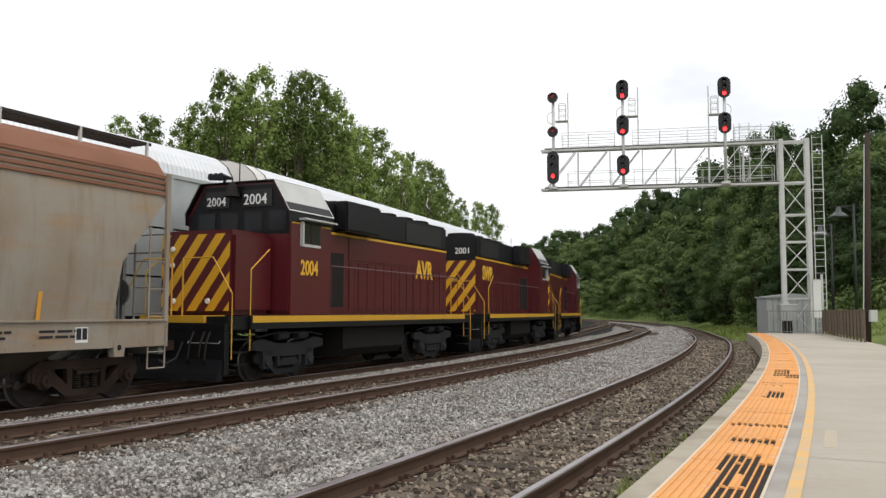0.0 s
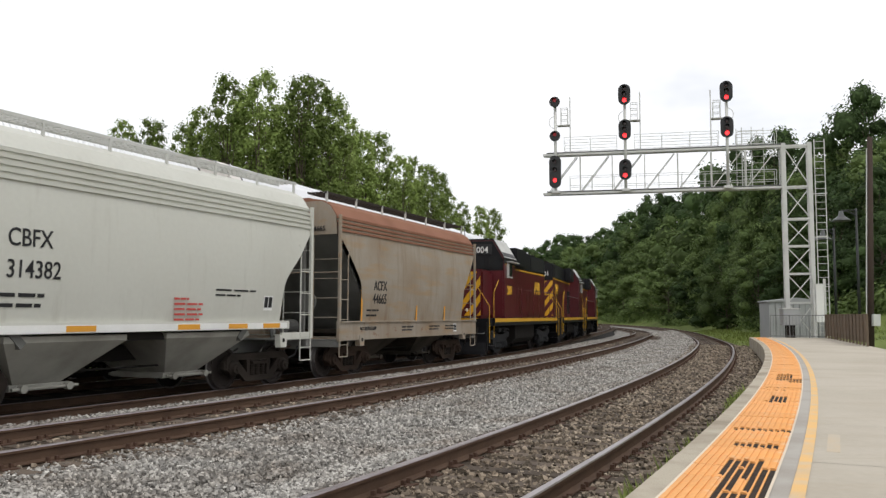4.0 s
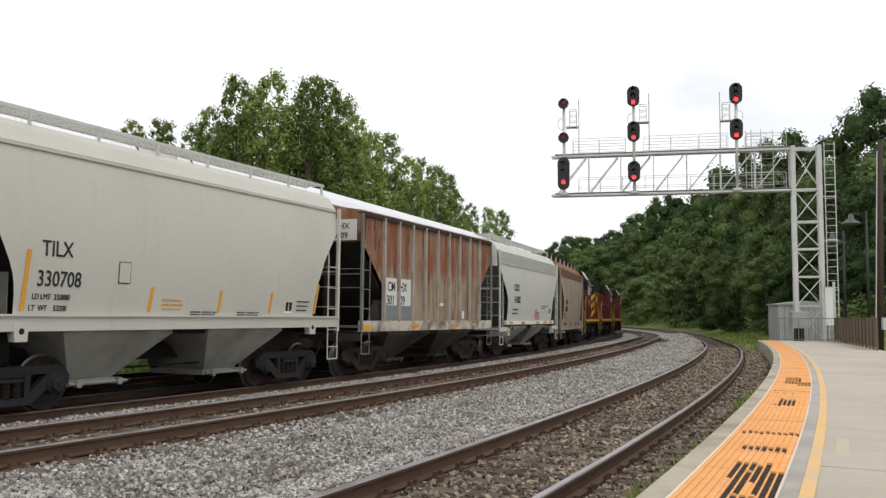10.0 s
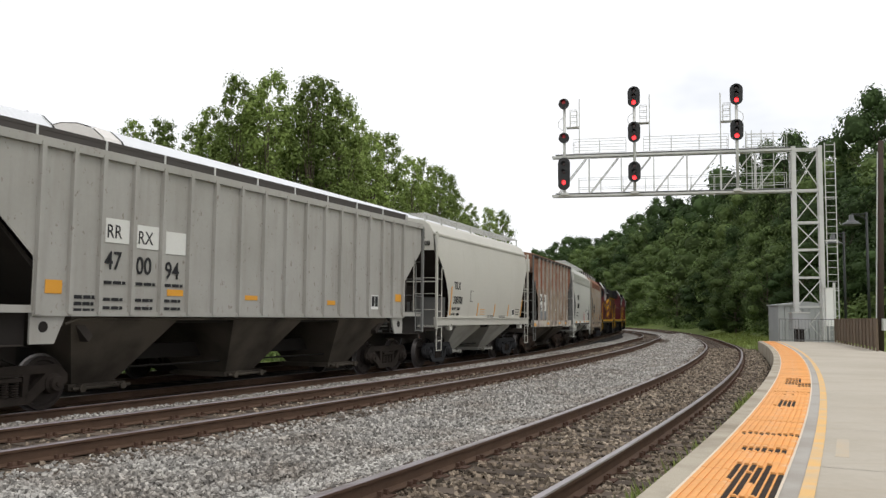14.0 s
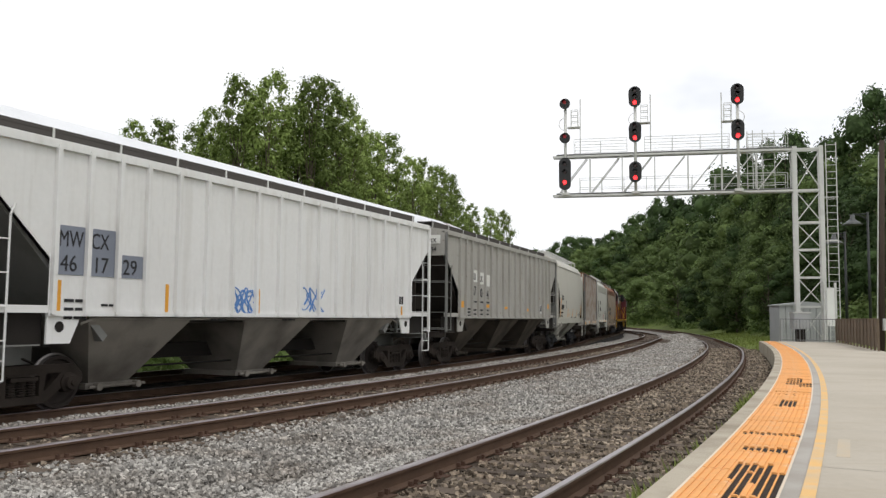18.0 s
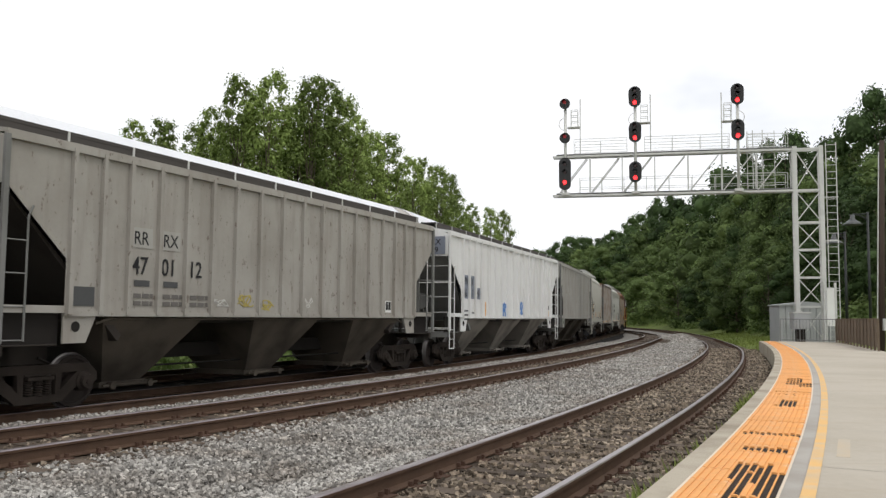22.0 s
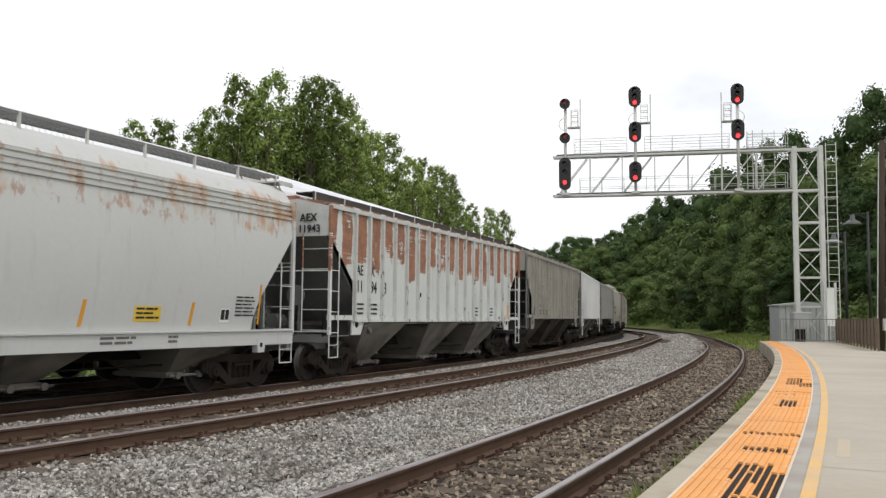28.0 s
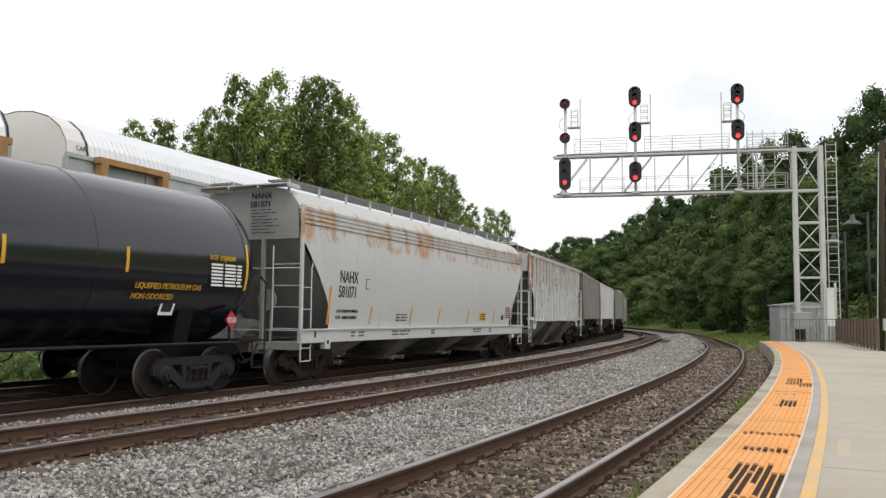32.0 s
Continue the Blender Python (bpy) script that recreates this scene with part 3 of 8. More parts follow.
whole = part("tactile_tile", tactile({}), MAT["orange"], platform)
spots = np.arange(0.3, 46.9, 0.463)
wear = random.Random(12)
first = True
for i, s in enumerate(spots):
    bare = {}
    if i in (14, 15, 16, 17):     # one long bare patch over four tiles
        for k in range(5 if i < 16 else 4, 11):
            a = -0.23 if wear.random() < 0.8 else wear.uniform(-0.2, -0.05)
            end = wear.uniform(0.0, 0.22) if i == 17 else 0.23 if wear.random() < 0.85 else wear.uniform(0.05, 0.2)
            if not (i == 17 and k > 8) and wear.random() < 0.94:
                bare[k] = (a, end)
    elif i == 19:
        for k in range(3, 10):
            bare[k] = (-0.18 + wear.uniform(-0.03, 0.03), 0.09 + wear.uniform(-0.05, 0.04))
    elif i == 21:
        for k in range(1, 11):
            bare[k] = (-0.02 + wear.uniform(-0.03, 0.03), 0.18 + wear.uniform(-0.05, 0.03))
    elif i in (27, 28, 29):
        for k in range(3 if i == 27 else 4, 8):
            bare[k] = (-0.23 if i > 27 else wear.uniform(-0.05, 0.15), 0.23 if i < 29 else wear.uniform(-0.05, 0.2))
    elif i == 32:
        for k in range(1, 11):
            bare[k] = (0.02 + wear.uniform(-0.04, 0.04), 0.13 + wear.uniform(-0.05, 0.04))
    elif i in (35, 36, 37, 38, 39):
        for k in range(7 if i == 35 else 3, 11 if i < 37 else 8):
            bare[k] = (wear.uniform(-0.23, -0.15), 0.23 if i < 39 else wear.uniform(-0.1, 0.2))
    elif i in (31, 46, 52):
        for k in range(2, 9):
            if wear.random() < 0.7:
                bare[k] = (wear.uniform(-0.05, 0.05), 0.12 + wear.uniform(-0.05, 0.05))
    m = Matrix.Translation(WAY_P.at(s)) @ pose(0, 0, random.uniform(-0.002, 0.002), 0, 0, math.degrees(WAY_P.heading(s)))
    if bare:
        part("tactile_tile", tactile(bare), MAT["orange"], platform, "worn tile with bare dark stripes").matrix_basis = m
    elif first:
        whole.matrix_basis = m
        first = False
    else:
        share(whole, platform, m)
# a faded square of yellow paint on the concrete
part("paint_patch", cube(-0.55, 0.55, -0.05, 0.05, 0, 0.003), MAT["faded_yellow"], platform, "faded yellow paint patch").matrix_basis = pose(3.42, 7.3, 0.378, 0, 0, math.degrees(WAY_P.heading(8.0)))
bm = strip(WAY_P, P0, 0.06, 0.9, [(-1.908, PZ + 0.002), (-2.482, PZ + 0.002)])
tagged(part("distant_tiles", bm, MAT["orange"], platform), kind="stuff")


def rise(s, off, z=0.0):
    """A place on or beyond the platform: chainage and offset to the right of the outer track, height over the platform."""
    p = WAY_P.at(s, -off)
    return Vector((p.x, p.y, 0.38 + z))


# brown board fence along the platform's back edge
fence = thing("platform_fence", "brown board fence along the back of the platform", "fence")
fs = list(np.arange(34.98, 47.0, 0.92))
for i, s in enumerate(fs):
    p = rise(s, 5.3)
    th = math.degrees(WAY_A.heading(s))
    share_m = Matrix.Translation(p) @ pose(0, 0, 0, 0, 0, th)
    if i == 0:
        f_post = part("post", box(bmesh.new(), -0.05, 0.05, -0.04, 0.035, -0.6, 1.165), MAT["brown_board"], fence)
        f_board = part("board", box(bmesh.new(), 0.052, 0.868, -0.03, 0.0, 0.12, 1.12), MAT["brown_board"], fence)
        f_rail = part("rail", box(bmesh.new(), 0.052, 0.868, -0.045, 0.015, 1.122, 1.16), MAT["brown_board"], fence)
        f_post.matrix_basis = f_board.matrix_basis = f_rail.matrix_basis = share_m
    else:
        share(f_post, fence, share_m)
        if i < len(fs) - 1:
            share(f_board, fence, share_m)
            share(f_rail, fence, share_m)

# ---------------------------------------------------------------- cantilever signal bridge
YB = 46.15
SQUARE = pose(18.6, 44.37, 0, 0, 0, -13.2) @ pose(-19.28, -45.9, 0)      # the bridge stands square to the curving track
bridge = thing("signal_bridge", "pale steel cantilever signal bridge over the tracks", "signal bridge", m=SQUARE)
X0, X1, Y0, Y1 = 19.28, 20.58, YB - 0.25, YB + 0.25
ZT, ZM = 10.50, 8.29
for x in (X0, X1):
    for y, w in ((Y0, 0.105), (Y1, 0.075)):
        part("leg", cube(x - w, x + w, y - 0.08, y + 0.08, 0.18, ZT + 0.15), MAT["galv"], bridge)
part("footing", cube(X0 - 0.35, X1 + 0.35, Y0 - 0.35, Y1 + 0.35, -0.9, 0.18), MAT["joint"], bridge, "concrete footing")
levels = [0.35, 2.15, 3.68, 5.14, 6.58, ZM, ZT]
for k, (a, b) in enumerate(zip(levels, levels[1:])):
    part("cross_brace", tube(bmesh.new(), (X0, Y0, a), (X1, Y0, b), 0.035, 4), MAT["galv"], bridge)
    part("cross_brace", tube(bmesh.new(), (X1, Y0 + 0.05, a), (X0, Y0 + 0.05, b), 0.035, 4), MAT["galv"], bridge)
for z in levels:
    bm = bmesh.new()
    for y in (Y0, Y1):
        box(bm, X0 + 0.10, X1 - 0.10, y - 0.04, y + 0.04, z - 0.05, z + 0.05)
    for x in (X0, X1):
        box(bm, x - 0.04, x + 0.04, Y0 + 0.09, Y1 - 0.09, z - 0.05, z + 0.05)
    part("girt", bm, MAT["galv"], bridge)
XL = 6.50
for y in (Y0, Y1):
    for z in (ZM, ZT):
        bm = cube(XL, X0 - 0.10, y - 0.05, y + 0.05, z - 0.055, z + 0.055)
        part("chord", bm, MAT["galv"], bridge)
panels = list(np.linspace(XL + 0.3, X0 - 0.13, 8))
for i, (a, b) in enumerate(zip(panels, panels[1:])):
    for y in (Y0, Y1):
        part("web_diagonal", tube(bmesh.new(), (a + 0.05, y, ZM + 0.1), (b - 0.15, y, ZT - 0.1), 0.034, 4), MAT["galv"], bridge)
        part("web_post", tube(bmesh.new(), (b, y, ZM + 0.1), (b, y, ZT - 0.1), 0.036, 4), MAT["galv"], bridge)
    part("cross_strut", tube(bmesh.new(), (b, Y0, ZM), (b, Y1, ZM), 0.035, 4), MAT["galv"], bridge)
part("walkway", cube(XL + 0.2, X0 - 0.1, YB - 0.2, YB + 0.2, ZT + 0.11, ZT + 0.15), MAT["grating"], bridge)
part("walkway", cube(XL + 0.2, X0 - 0.1, YB - 0.2, YB + 0.2, ZM + 0.11, ZM + 0.15), MAT["grating"], bridge)
for a, b, z0, zs in ((7.7, 10.6, ZT, (0.3, 0.62, 0.95)), (11.55, 16.0, ZT, (0.3, 0.62, 0.95)), (16.95, 18.95, ZT, (0.3, 0.85)), (8.0, 18.9, ZM, (0.42, 0.95))):
    for y in (YB - 0.36, YB + 0.36):
        bm = bmesh.new()
        for h in zs:
            tube(bm, (a, y, z0 + h), (b, y, z0 + h), 0.017, 4)
        for x in np.linspace(a, b, max(3, int((b - a) / 1.15) + 1)):
            tube(bm, (x, y, z0 + 0.1), (x, y, z0 + zs[-1]), 0.017, 4)
        part("guard_rail", bm, MAT["galv"], bridge)


def ladder(parent, x, y, z0, z1, width, mat, name="ladder", depth_axis=0):
    bm = bmesh.new()
    for d in (-width / 2, width / 2):
        tube(bm, (x + d, y, z0), (x + d, y, z1), 0.03, 4)
    for z in np.arange(z0 + 0.2, z1 - 0.05, 0.36):
        tube(bm, (x - width / 2, y, z), (x + width / 2, y, z), 0.018, 4)
    return part(name, bm, mat, parent)


ladder(bridge, 21.08, YB - 0.2, 0.4, ZT + 0.3, 0.5, MAT["galv"])
for z in (3.0, 5.6, 7.9):
    part("ladder_stay", tube(bmesh.new(), (X1, YB - 0.2, z), (21.4, YB - 0.2, z), 0.03, 4), MAT["galv"], bridge)
ladder(bridge, 17.5, YB + 0.2, ZM, ZT + 1.2, 0.5, MAT["galv"])
bm = bmesh.new()
for x in (17.0, 18.4):
    tube(bm, (x, YB + 0.5, ZM + 0.1), (x, YB + 0.5, ZT + 1.2), 0.025, 4)
for z in np.arange(ZM + 0.4, ZT + 1.2, 0.36):
    tube(bm, (17.0, YB + 0.5, z), (18.4, YB + 0.5, z), 0.016, 4)
part("ladder", bm, MAT["galv"], bridge)


def signal_mast(x, z0, z1, heads, side):
    mast = thing("signal_mast", "grey steel mast carrying black railway signal heads showing red", "signal", "signal masts on the bridge", m=SQUARE)
    part("mast_pole", tube(bmesh.new(), (x, Y0 - 0.12, z0), (x, Y0 - 0.12, z1), 0.085, 10), MAT["galv"], mast, smooth=True)
    bm = bmesh.new()
    box(bm, x - 0.22, x + 0.22, Y0 - 0.3, Y0 + 0.08, z0 - 0.05, z0 + 0.08)
    part("mast_base", bm, MAT["galv"], mast)
    for z, big in heads:
        y = Y0 - 0.30
        bm = bmesh.new()
        w, h = (0.34, 0.58 if big == 1 else 0.92) if big else (0.30, 0.30)
        outline = [(x + w * math.cos(a), z + (h - w if math.sin(a) >= 0 else -(h - w)) + w * math.sin(a)) for a in np.linspace(0, math.tau, 24, endpoint=False)]
        prism(bm, outline, "y", y - 0.03, y + 0.02)
        head = part("backplate", bm, MAT["signal_black"], mast, "black oval signal backplate" if big else "black round signal head")
        head.matrix_basis = Matrix.Translation((x, y + 0.2, 0)) @ pose(0, 0, 0, 0, 0, -4) @ Matrix.Translation((-x, -y - 0.2, 0))
        part("lamp_case", cube(x - 0.17, x + 0.17, y + 0.02, y + 0.20, z - h * 0.7, z + h * 0.7), MAT["signal_black"], head)
        lamps = (0.33, 0.0, -0.33) if big == 1 else (0.55, 0.1, -0.48) if big == 2 else (0.08,)
        for i, dz in enumerate(lamps):
            lit = big and i == len(lamps) - 1
            bm = bmesh.new()
            seg = 12
            ring = [(x + 0.12 * math.cos(a), z + dz + 0.12 * math.sin(a)) for a in np.linspace(-0.3, math.pi + 0.3, seg)]
            sheet(bm, [[(px, y - 0.03, pz) for px, pz in ring], [(px, y - 0.30, pz) for px, pz in ring]])
            part("visor", bm, MAT["signal_black"], head)
            lens = lathe(bmesh.new(), [(y - 0.036, 0.115), (y - 0.05, 0.10)] if lit else [(y - 0.036, 0.10), (y - 0.05, 0.08)], "y", 14)
            for q in lens.verts:
                q.co += Vector((x, 0, z + dz))
            part("lens", lens, MAT["red_light"] if lit else MAT["dim_red"] if not big else MAT["dull_lens"], head,
                 "lit red lens" if lit else "")
    # maintainer's ladder rail and little platform, cable loop
    d = 0.82 * side
    bm = bmesh.new()
    tube(bm, (x + d, Y0, ZT + 0.1), (x + d, Y0, z1 + 0.25), 0.03, 6)
    part("ladder_rail", bm, MAT["galv"], mast)
    bm = bmesh.new()
    zb = z1 - 1.35
    box(bm, x + min(0.1 * side, d), x + max(0.1 * side, d), Y0 - 0.05, Y0 + 0.4, zb, zb + 0.05)
    for a in (0.3, 0.68):
        for yy in (Y0 - 0.04, Y0 + 0.38):
            tube(bm, (x + a * side, yy, zb), (x + a * side, yy, zb + 1.0), 0.02, 4)
    for h in (0.35, 0.68, 1.0):
        for yy in (Y0 - 0.04, Y0 + 0.38):
            tube(bm, (x + 0.3 * side, yy, zb + h), (x + 0.68 * side, yy, zb + h), 0.02, 4)
    part("service_cage", bm, MAT["galv"], mast)
    bm = bmesh.new()
    pts = [(x - side * 0.36 * math.sin(a), Y0 - 0.05, zb + 0.2 + 0.36 * math.cos(a)) for a in np.linspace(0, math.pi, 9)]
    pipe(bm, pts, 0.02, 5)
    part("cable_loop", bm, MAT["galv"], mast)
    return mast


signal_mast(7.22, ZM + 0.06, 13.5, [(13.46, 0), (11.51, 0), (9.48, 2)], 1)
signal_mast(11.06, ZM + 0.06, 13.6, [(13.68, 1), (11.70, 1), (9.48, 1)], 1)
signal_mast(16.44, ZM + 0.06, 13.5, [(13.55, 1), (11.60, 1)], -1)

# equipment hut, cabinets and railing at the platform's end
hut = thing("signal_hut", "grey corrugated metal signal equipment hut beyond the platform", "hut", m=pose(20.9, 49.4, 0.15, 0, 0, -6))
for i in range(9):
    part("wall_panel", cube(-1.5 + i * 0.335, -1.5 + i * 0.335 + 0.31, -1.0, -0.95, 0.05, 2.12), MAT["shed"], hut)
part("side_panel", cube(-1.53, -1.5, -1.0, 1.0, 0.05, 2.12), MAT["shed"], hut)
part("side_panel", cube(1.5, 1.53, -1.0, 1.0, 0.05, 2.12), MAT["shed"], hut)
part("back_panel", cube(-1.5, 1.5, 0.97, 1.0, 0.05, 2.12), MAT["shed"], hut)
part("roof", prism(bmesh.new(), [(-1.62, 2.12), (1.62, 2.12), (1.62, 2.18), (0, 2.36), (-1.62, 2.18)], "y", -1.1, 1.1), MAT["shed"], hut)
part("base", cube(-1.6, 1.6, -1.05, 1.05, -0.7, 0.05), MAT["joint"], hut)

cab = thing("control_cabinet", "grey metal control cabinet on a short pedestal", "cabinet", m=pose(18.15, 43.1, 0.38))
part("pedestal", cube(-0.2, 0.2, -0.15, 0.15, -1.1, 0.62), MAT["under"], cab)
part("case", cube(-0.42, 0.42, -0.25, 0.25, 0.62, 1.42), MAT["shed"], cab)
part("lid", cube(-0.45, 0.45, -0.29, 0.28, 1.42, 1.47), MAT["galv"], cab)
part("door", cube(-0.38, 0.38, -0.268, -0.252, 0.68, 1.37), MAT["shed"], cab)

board = thing("white_cabinet", "tall narrow white cabinet at the foot of the signal ladder", "cabinet", m=pose(19.75, 43.25, 0.38))
part("case", cube(-0.2, 0.2, -0.12, 0.12, 0.78, 2.7), material("white_cabinet_paint", (0.72, 0.72, 0.70), 0.5, bump=0.03), board)
part("cap", cube(-0.22, 0.22, -0.14, 0.14, 2.7, 2.74), MAT["galv"], board)
for x in (-0.26, 0.3):
    part("post", cube(x - 0.05, x + 0.05, -0.05, 0.05, -1.1, 3.0), MAT["galv"], board)

rail_fence = thing("platform_railing", "thin grey steel railing across the end of the platform", "railing")
ra, rb = rise(47.1, 2.75), rise(47.0, 5.3)
for h in (0.08, 1.12):
    part("rail", tube(bmesh.new(), ra + Vector((0, 0, h)), rb + Vector((0, 0, h)), 0.02, 6), MAT["grating"], rail_fence)
for k in range(18):
    p = ra.lerp(rb, k / 17)
    part("baluster", tube(bmesh.new(), p + Vector((0, 0, -0.02)), p + Vector((0, 0, 1.12)), 0.022 if k % 6 == 0 else 0.008, 5), MAT["grating"], rail_fence)


def street_lamp(x, y, h, arm):
    z = ground_z(x, y)
    lamp = thing("platform_lamp", "dark green lamp post with a hanging bell shade, unlit", "lamp", "lamp posts behind the platform", m=pose(x, y, z))
    h -= z
    part("post", tube(bmesh.new(), (0, 0, 0), (0, 0, h), 0.09, 8, 0.06), MAT["lamp_green"], lamp, smooth=True)
    pts = [(-arm * (1 - math.cos(a)), 0, h - 0.55 + 0.4 * math.sin(a)) for a in np.linspace(0, 1.57, 7)]
    bm = pipe(bmesh.new(), pts, 0.035, 6)
    tube(bm, (0.1, 0, h - 0.1), (-arm, 0, h - 0.12), 0.03, 6)
    part("arm", bm, MAT["lamp_green"], lamp)
    bm = lathe(bmesh.new(), [(0.0, 0.10), (-0.25, 0.14), (-0.42, 0.36), (-0.52, 0.50), (-0.55, 0.49), (-0.45, 0.2)], "z", 16)
    for q in bm.verts:
        q.co += Vector((-arm, 0, h - 0.15))
    part("shade", bm, MAT["lamp_shade"], lamp, "dark grey bell-shaped shade", smooth=True)


street_lamp(22.5, 44.6, 7.2, 0.80)
street_lamp(22.4, 47.0, 6.4, 0.60)

pole = thing("utility_pole", "dark weathered wooden utility pole with a conduit", "pole", m=pose(18.58, 36.0, -0.2, 0, 1.8, 0))
part("shaft", tube(bmesh.new(), (0, 0, -0.6), (0, 0, 9.4), 0.14, 10, 0.11), MAT["pole"], pole, smooth=True)
part("conduit", tube(bmesh.new(), (-0.19, 0, 0.3), (-0.14, 0, 8.9), 0.025, 6), MAT["galv"], pole)
part("meter_box", cube(-0.05, 0.25, -0.32, -0.16, 1.25, 1.75), MAT["galv"], pole)



# ---------------------------------------------------------------- rolling stock: x runs forward, y to the left, z up from the railhead
WHEELS = []
WHEEL_R = 0.457


def wheelset_mesh():
    bm = bmesh.new()
    lathe(bm, [(-0.75, 0.085), (0.75, 0.085)], "y", 8)
    for s in (-1, 1):
        lathe(bm, [(s * 0.675, 0.485), (s * 0.700, 0.490), (s * 0.708, WHEEL_R), (s * 0.805, WHEEL_R - 0.006)], "y", 28, mi=1, caps=False)
        lathe(bm, [(s * 0.70, 0.452), (s * 0.808, 0.445), (s * 0.808, 0.385), (s * 0.765, 0.36), (s * 0.755, 0.17), (s * 0.81, 0.13), (s * 0.81, 0.0001)], "y", 28)
        for k in range(3):
            a = k * math.tau / 3
            box(bm, 0.27 * math.cos(a) - 0.03, 0.27 * math.cos(a) + 0.03, min(s * 0.75, s * 0.765), max(s * 0.75, s * 0.765), 0.27 * math.sin(a) - 0.03, 0.27 * math.sin(a) + 0.03)
    return bm


def frame_mesh():
    """Two cast side frames with their bearing caps, joined by the bolster."""
    bm = bmesh.new()
    for s in (-1, 1):
        y0, y1 = sorted((s * 0.94, s * 1.05))
        prism(bm, [(-1.12, 0.44), (-1.12, 0.66), (-0.98, 0.77), (0.98, 0.77), (1.12, 0.66), (1.12, 0.44), (0.99, 0.36), (0.91, 0.50), (0.76, 0.63),
                   (-0.76, 0.63), (-0.91, 0.50), (-0.99, 0.36)], "y", y0, y1)
        for k in (-1, 1):
            prism(bm, [(k * 0.93, 0.52), (k * 0.74, 0.635), (k * 0.36, 0.30), (k * 0.45, 0.16)], "y", y0, y1)
            prism(bm, [(k * 0.43, 0.64), (k * 0.31, 0.64), (k * 0.31, 0.27), (k * 0.40, 0.27)], "y", y0, y1)
            lathe(bm, [(s * 0.90, 0.17), (s * 1.07, 0.17), (s * 1.10, 0.13), (s * 1.16, 0.115), (s * 1.165, 0.05), (s * 1.19, 0.045)], "y", 14, centre=(k * 0.889, 0, WHEEL_R))
            prism(bm, [(k * 1.12, 0.66), (k * 1.19, 0.60), (k * 1.19, 0.46), (k * 1.12, 0.42)], "y", y0 + 0.02, y1 - 0.02)
        prism(bm, [(-0.47, 0.15), (0.47, 0.15), (0.39, 0.275), (-0.39, 0.275)], "y", y0, y1)
        box(bm, -0.25, 0.25, min(s * 0.85, s * 1.09), max(s * 0.85, s * 1.09), 0.525, 0.585)
        box(bm, -0.30, 0.30, min(s * 0.90, s * 1.07), max(s * 0.90, s * 1.07), 0.60, 0.625)
        box(bm, -0.36, 0.36, y0 - 0.01, y1 + 0.01, 0.70, 0.72)
    box(bm, -0.22, 0.22, -0.93, 0.93, 0.50, 0.74)
    box(bm, -0.16, 0.16, -0.93, 0.93, 0.20, 0.27)
    for k in (-1, 1):
        box(bm, k * 0.40 - 0.05, k * 0.40 + 0.05, -0.70, 0.70, 0.36, 0.44)
    return bm


def spring_mesh():
    bm = bmesh.new()
    prof = [(0.272, 0.085)]
    for i in range(6):
        z = 0.285 + i * 0.039
        prof += [(z, 0.050), (z + 0.012, 0.080), (z + 0.024, 0.080)]
    return lathe(bm, prof + [(0.526, 0.05)], "z", 10)


PROTO = {}


def proto(key, make, mat, name, smooth=False):
    """Meshes shared between alike parts."""
    if key not in PROTO:
        ob = part(name, make(), mat, None, smooth=smooth)
        PROTO[key] = ob.data
        bpy.data.objects.remove(ob)
    return PROTO[key]


def put(name, data, parent, m, label=""):
    ob = new(name, data)
    ob.parent = parent
    ob.matrix_basis = m
    if label:
        tagged(ob, label)
    return ob


def running_gear(car, truck_x, mat, spin=1):
    for cx in (-truck_x, truck_x):
        put("truck_frame", proto("frame_" + mat, frame_mesh, MAT[mat], "truck_frame"), car, pose(cx, 0, 0), "cast steel truck side frames and bolster")
        for sx, sy in itertools.product((-0.185, 0.0, 0.185), (-0.995, 0.995)):
            put("spring", proto("spring", spring_mesh, MAT["truck"], "spring"), car, pose(cx + sx, sy, 0))
        for dx in (-0.889, 0.889):
            w = put("wheelset", proto("wheelset", wheelset_mesh, [MAT["wheel"], MAT["tread"]], "wheelset", False), car, pose(cx + dx, 0, WHEEL_R))
            WHEELS.append((w, cx + dx, spin))


def coupler(car, hb, sgn):
    bm = bmesh.new()
    x0, x1 = (hb - 0.3, hb + 0.42)
    box(bm, min(sgn * x0, sgn * x1), max(sgn * x0, sgn * x1), -0.09, 0.09, 0.78, 0.98)
    box(bm, min(sgn * (x1 - 0.1), sgn * (x1 + 0.16)), max(sgn * (x1 - 0.1), sgn * (x1 + 0.16)), -0.16, 0.13, 0.74, 1.02)
    part("coupler", bm, MAT["truck_rust"], car)
    bm = pipe(bmesh.new(), [(sgn * (hb + 0.02), -0.35, 0.95), (sgn * (hb + 0.25), -0.38, 0.62), (sgn * (hb + 0.48), -0.30, 0.52), (sgn * (hb + 0.58), -0.22, 0.60)], 0.022, 5)
    part("air_hose", bm, MAT["black"], car)


def rung(parent, p, q):
    """One ladder rung between two points, on a shared mesh."""
    p, q = Vector(p), Vector(q)
    d = q - p
    data = proto("rung_%s_%d" % (parent.data.materials[0].name, round(d.length * 100)), lambda: tube(bmesh.new(), (0, 0, 0), (d.length, 0, 0), 0.012, 5), parent.data.materials[0], "rung")
    put("rung", data, parent, Matrix.Translation(p) @ d.to_track_quat("X", "Z").to_matrix().to_4x4())


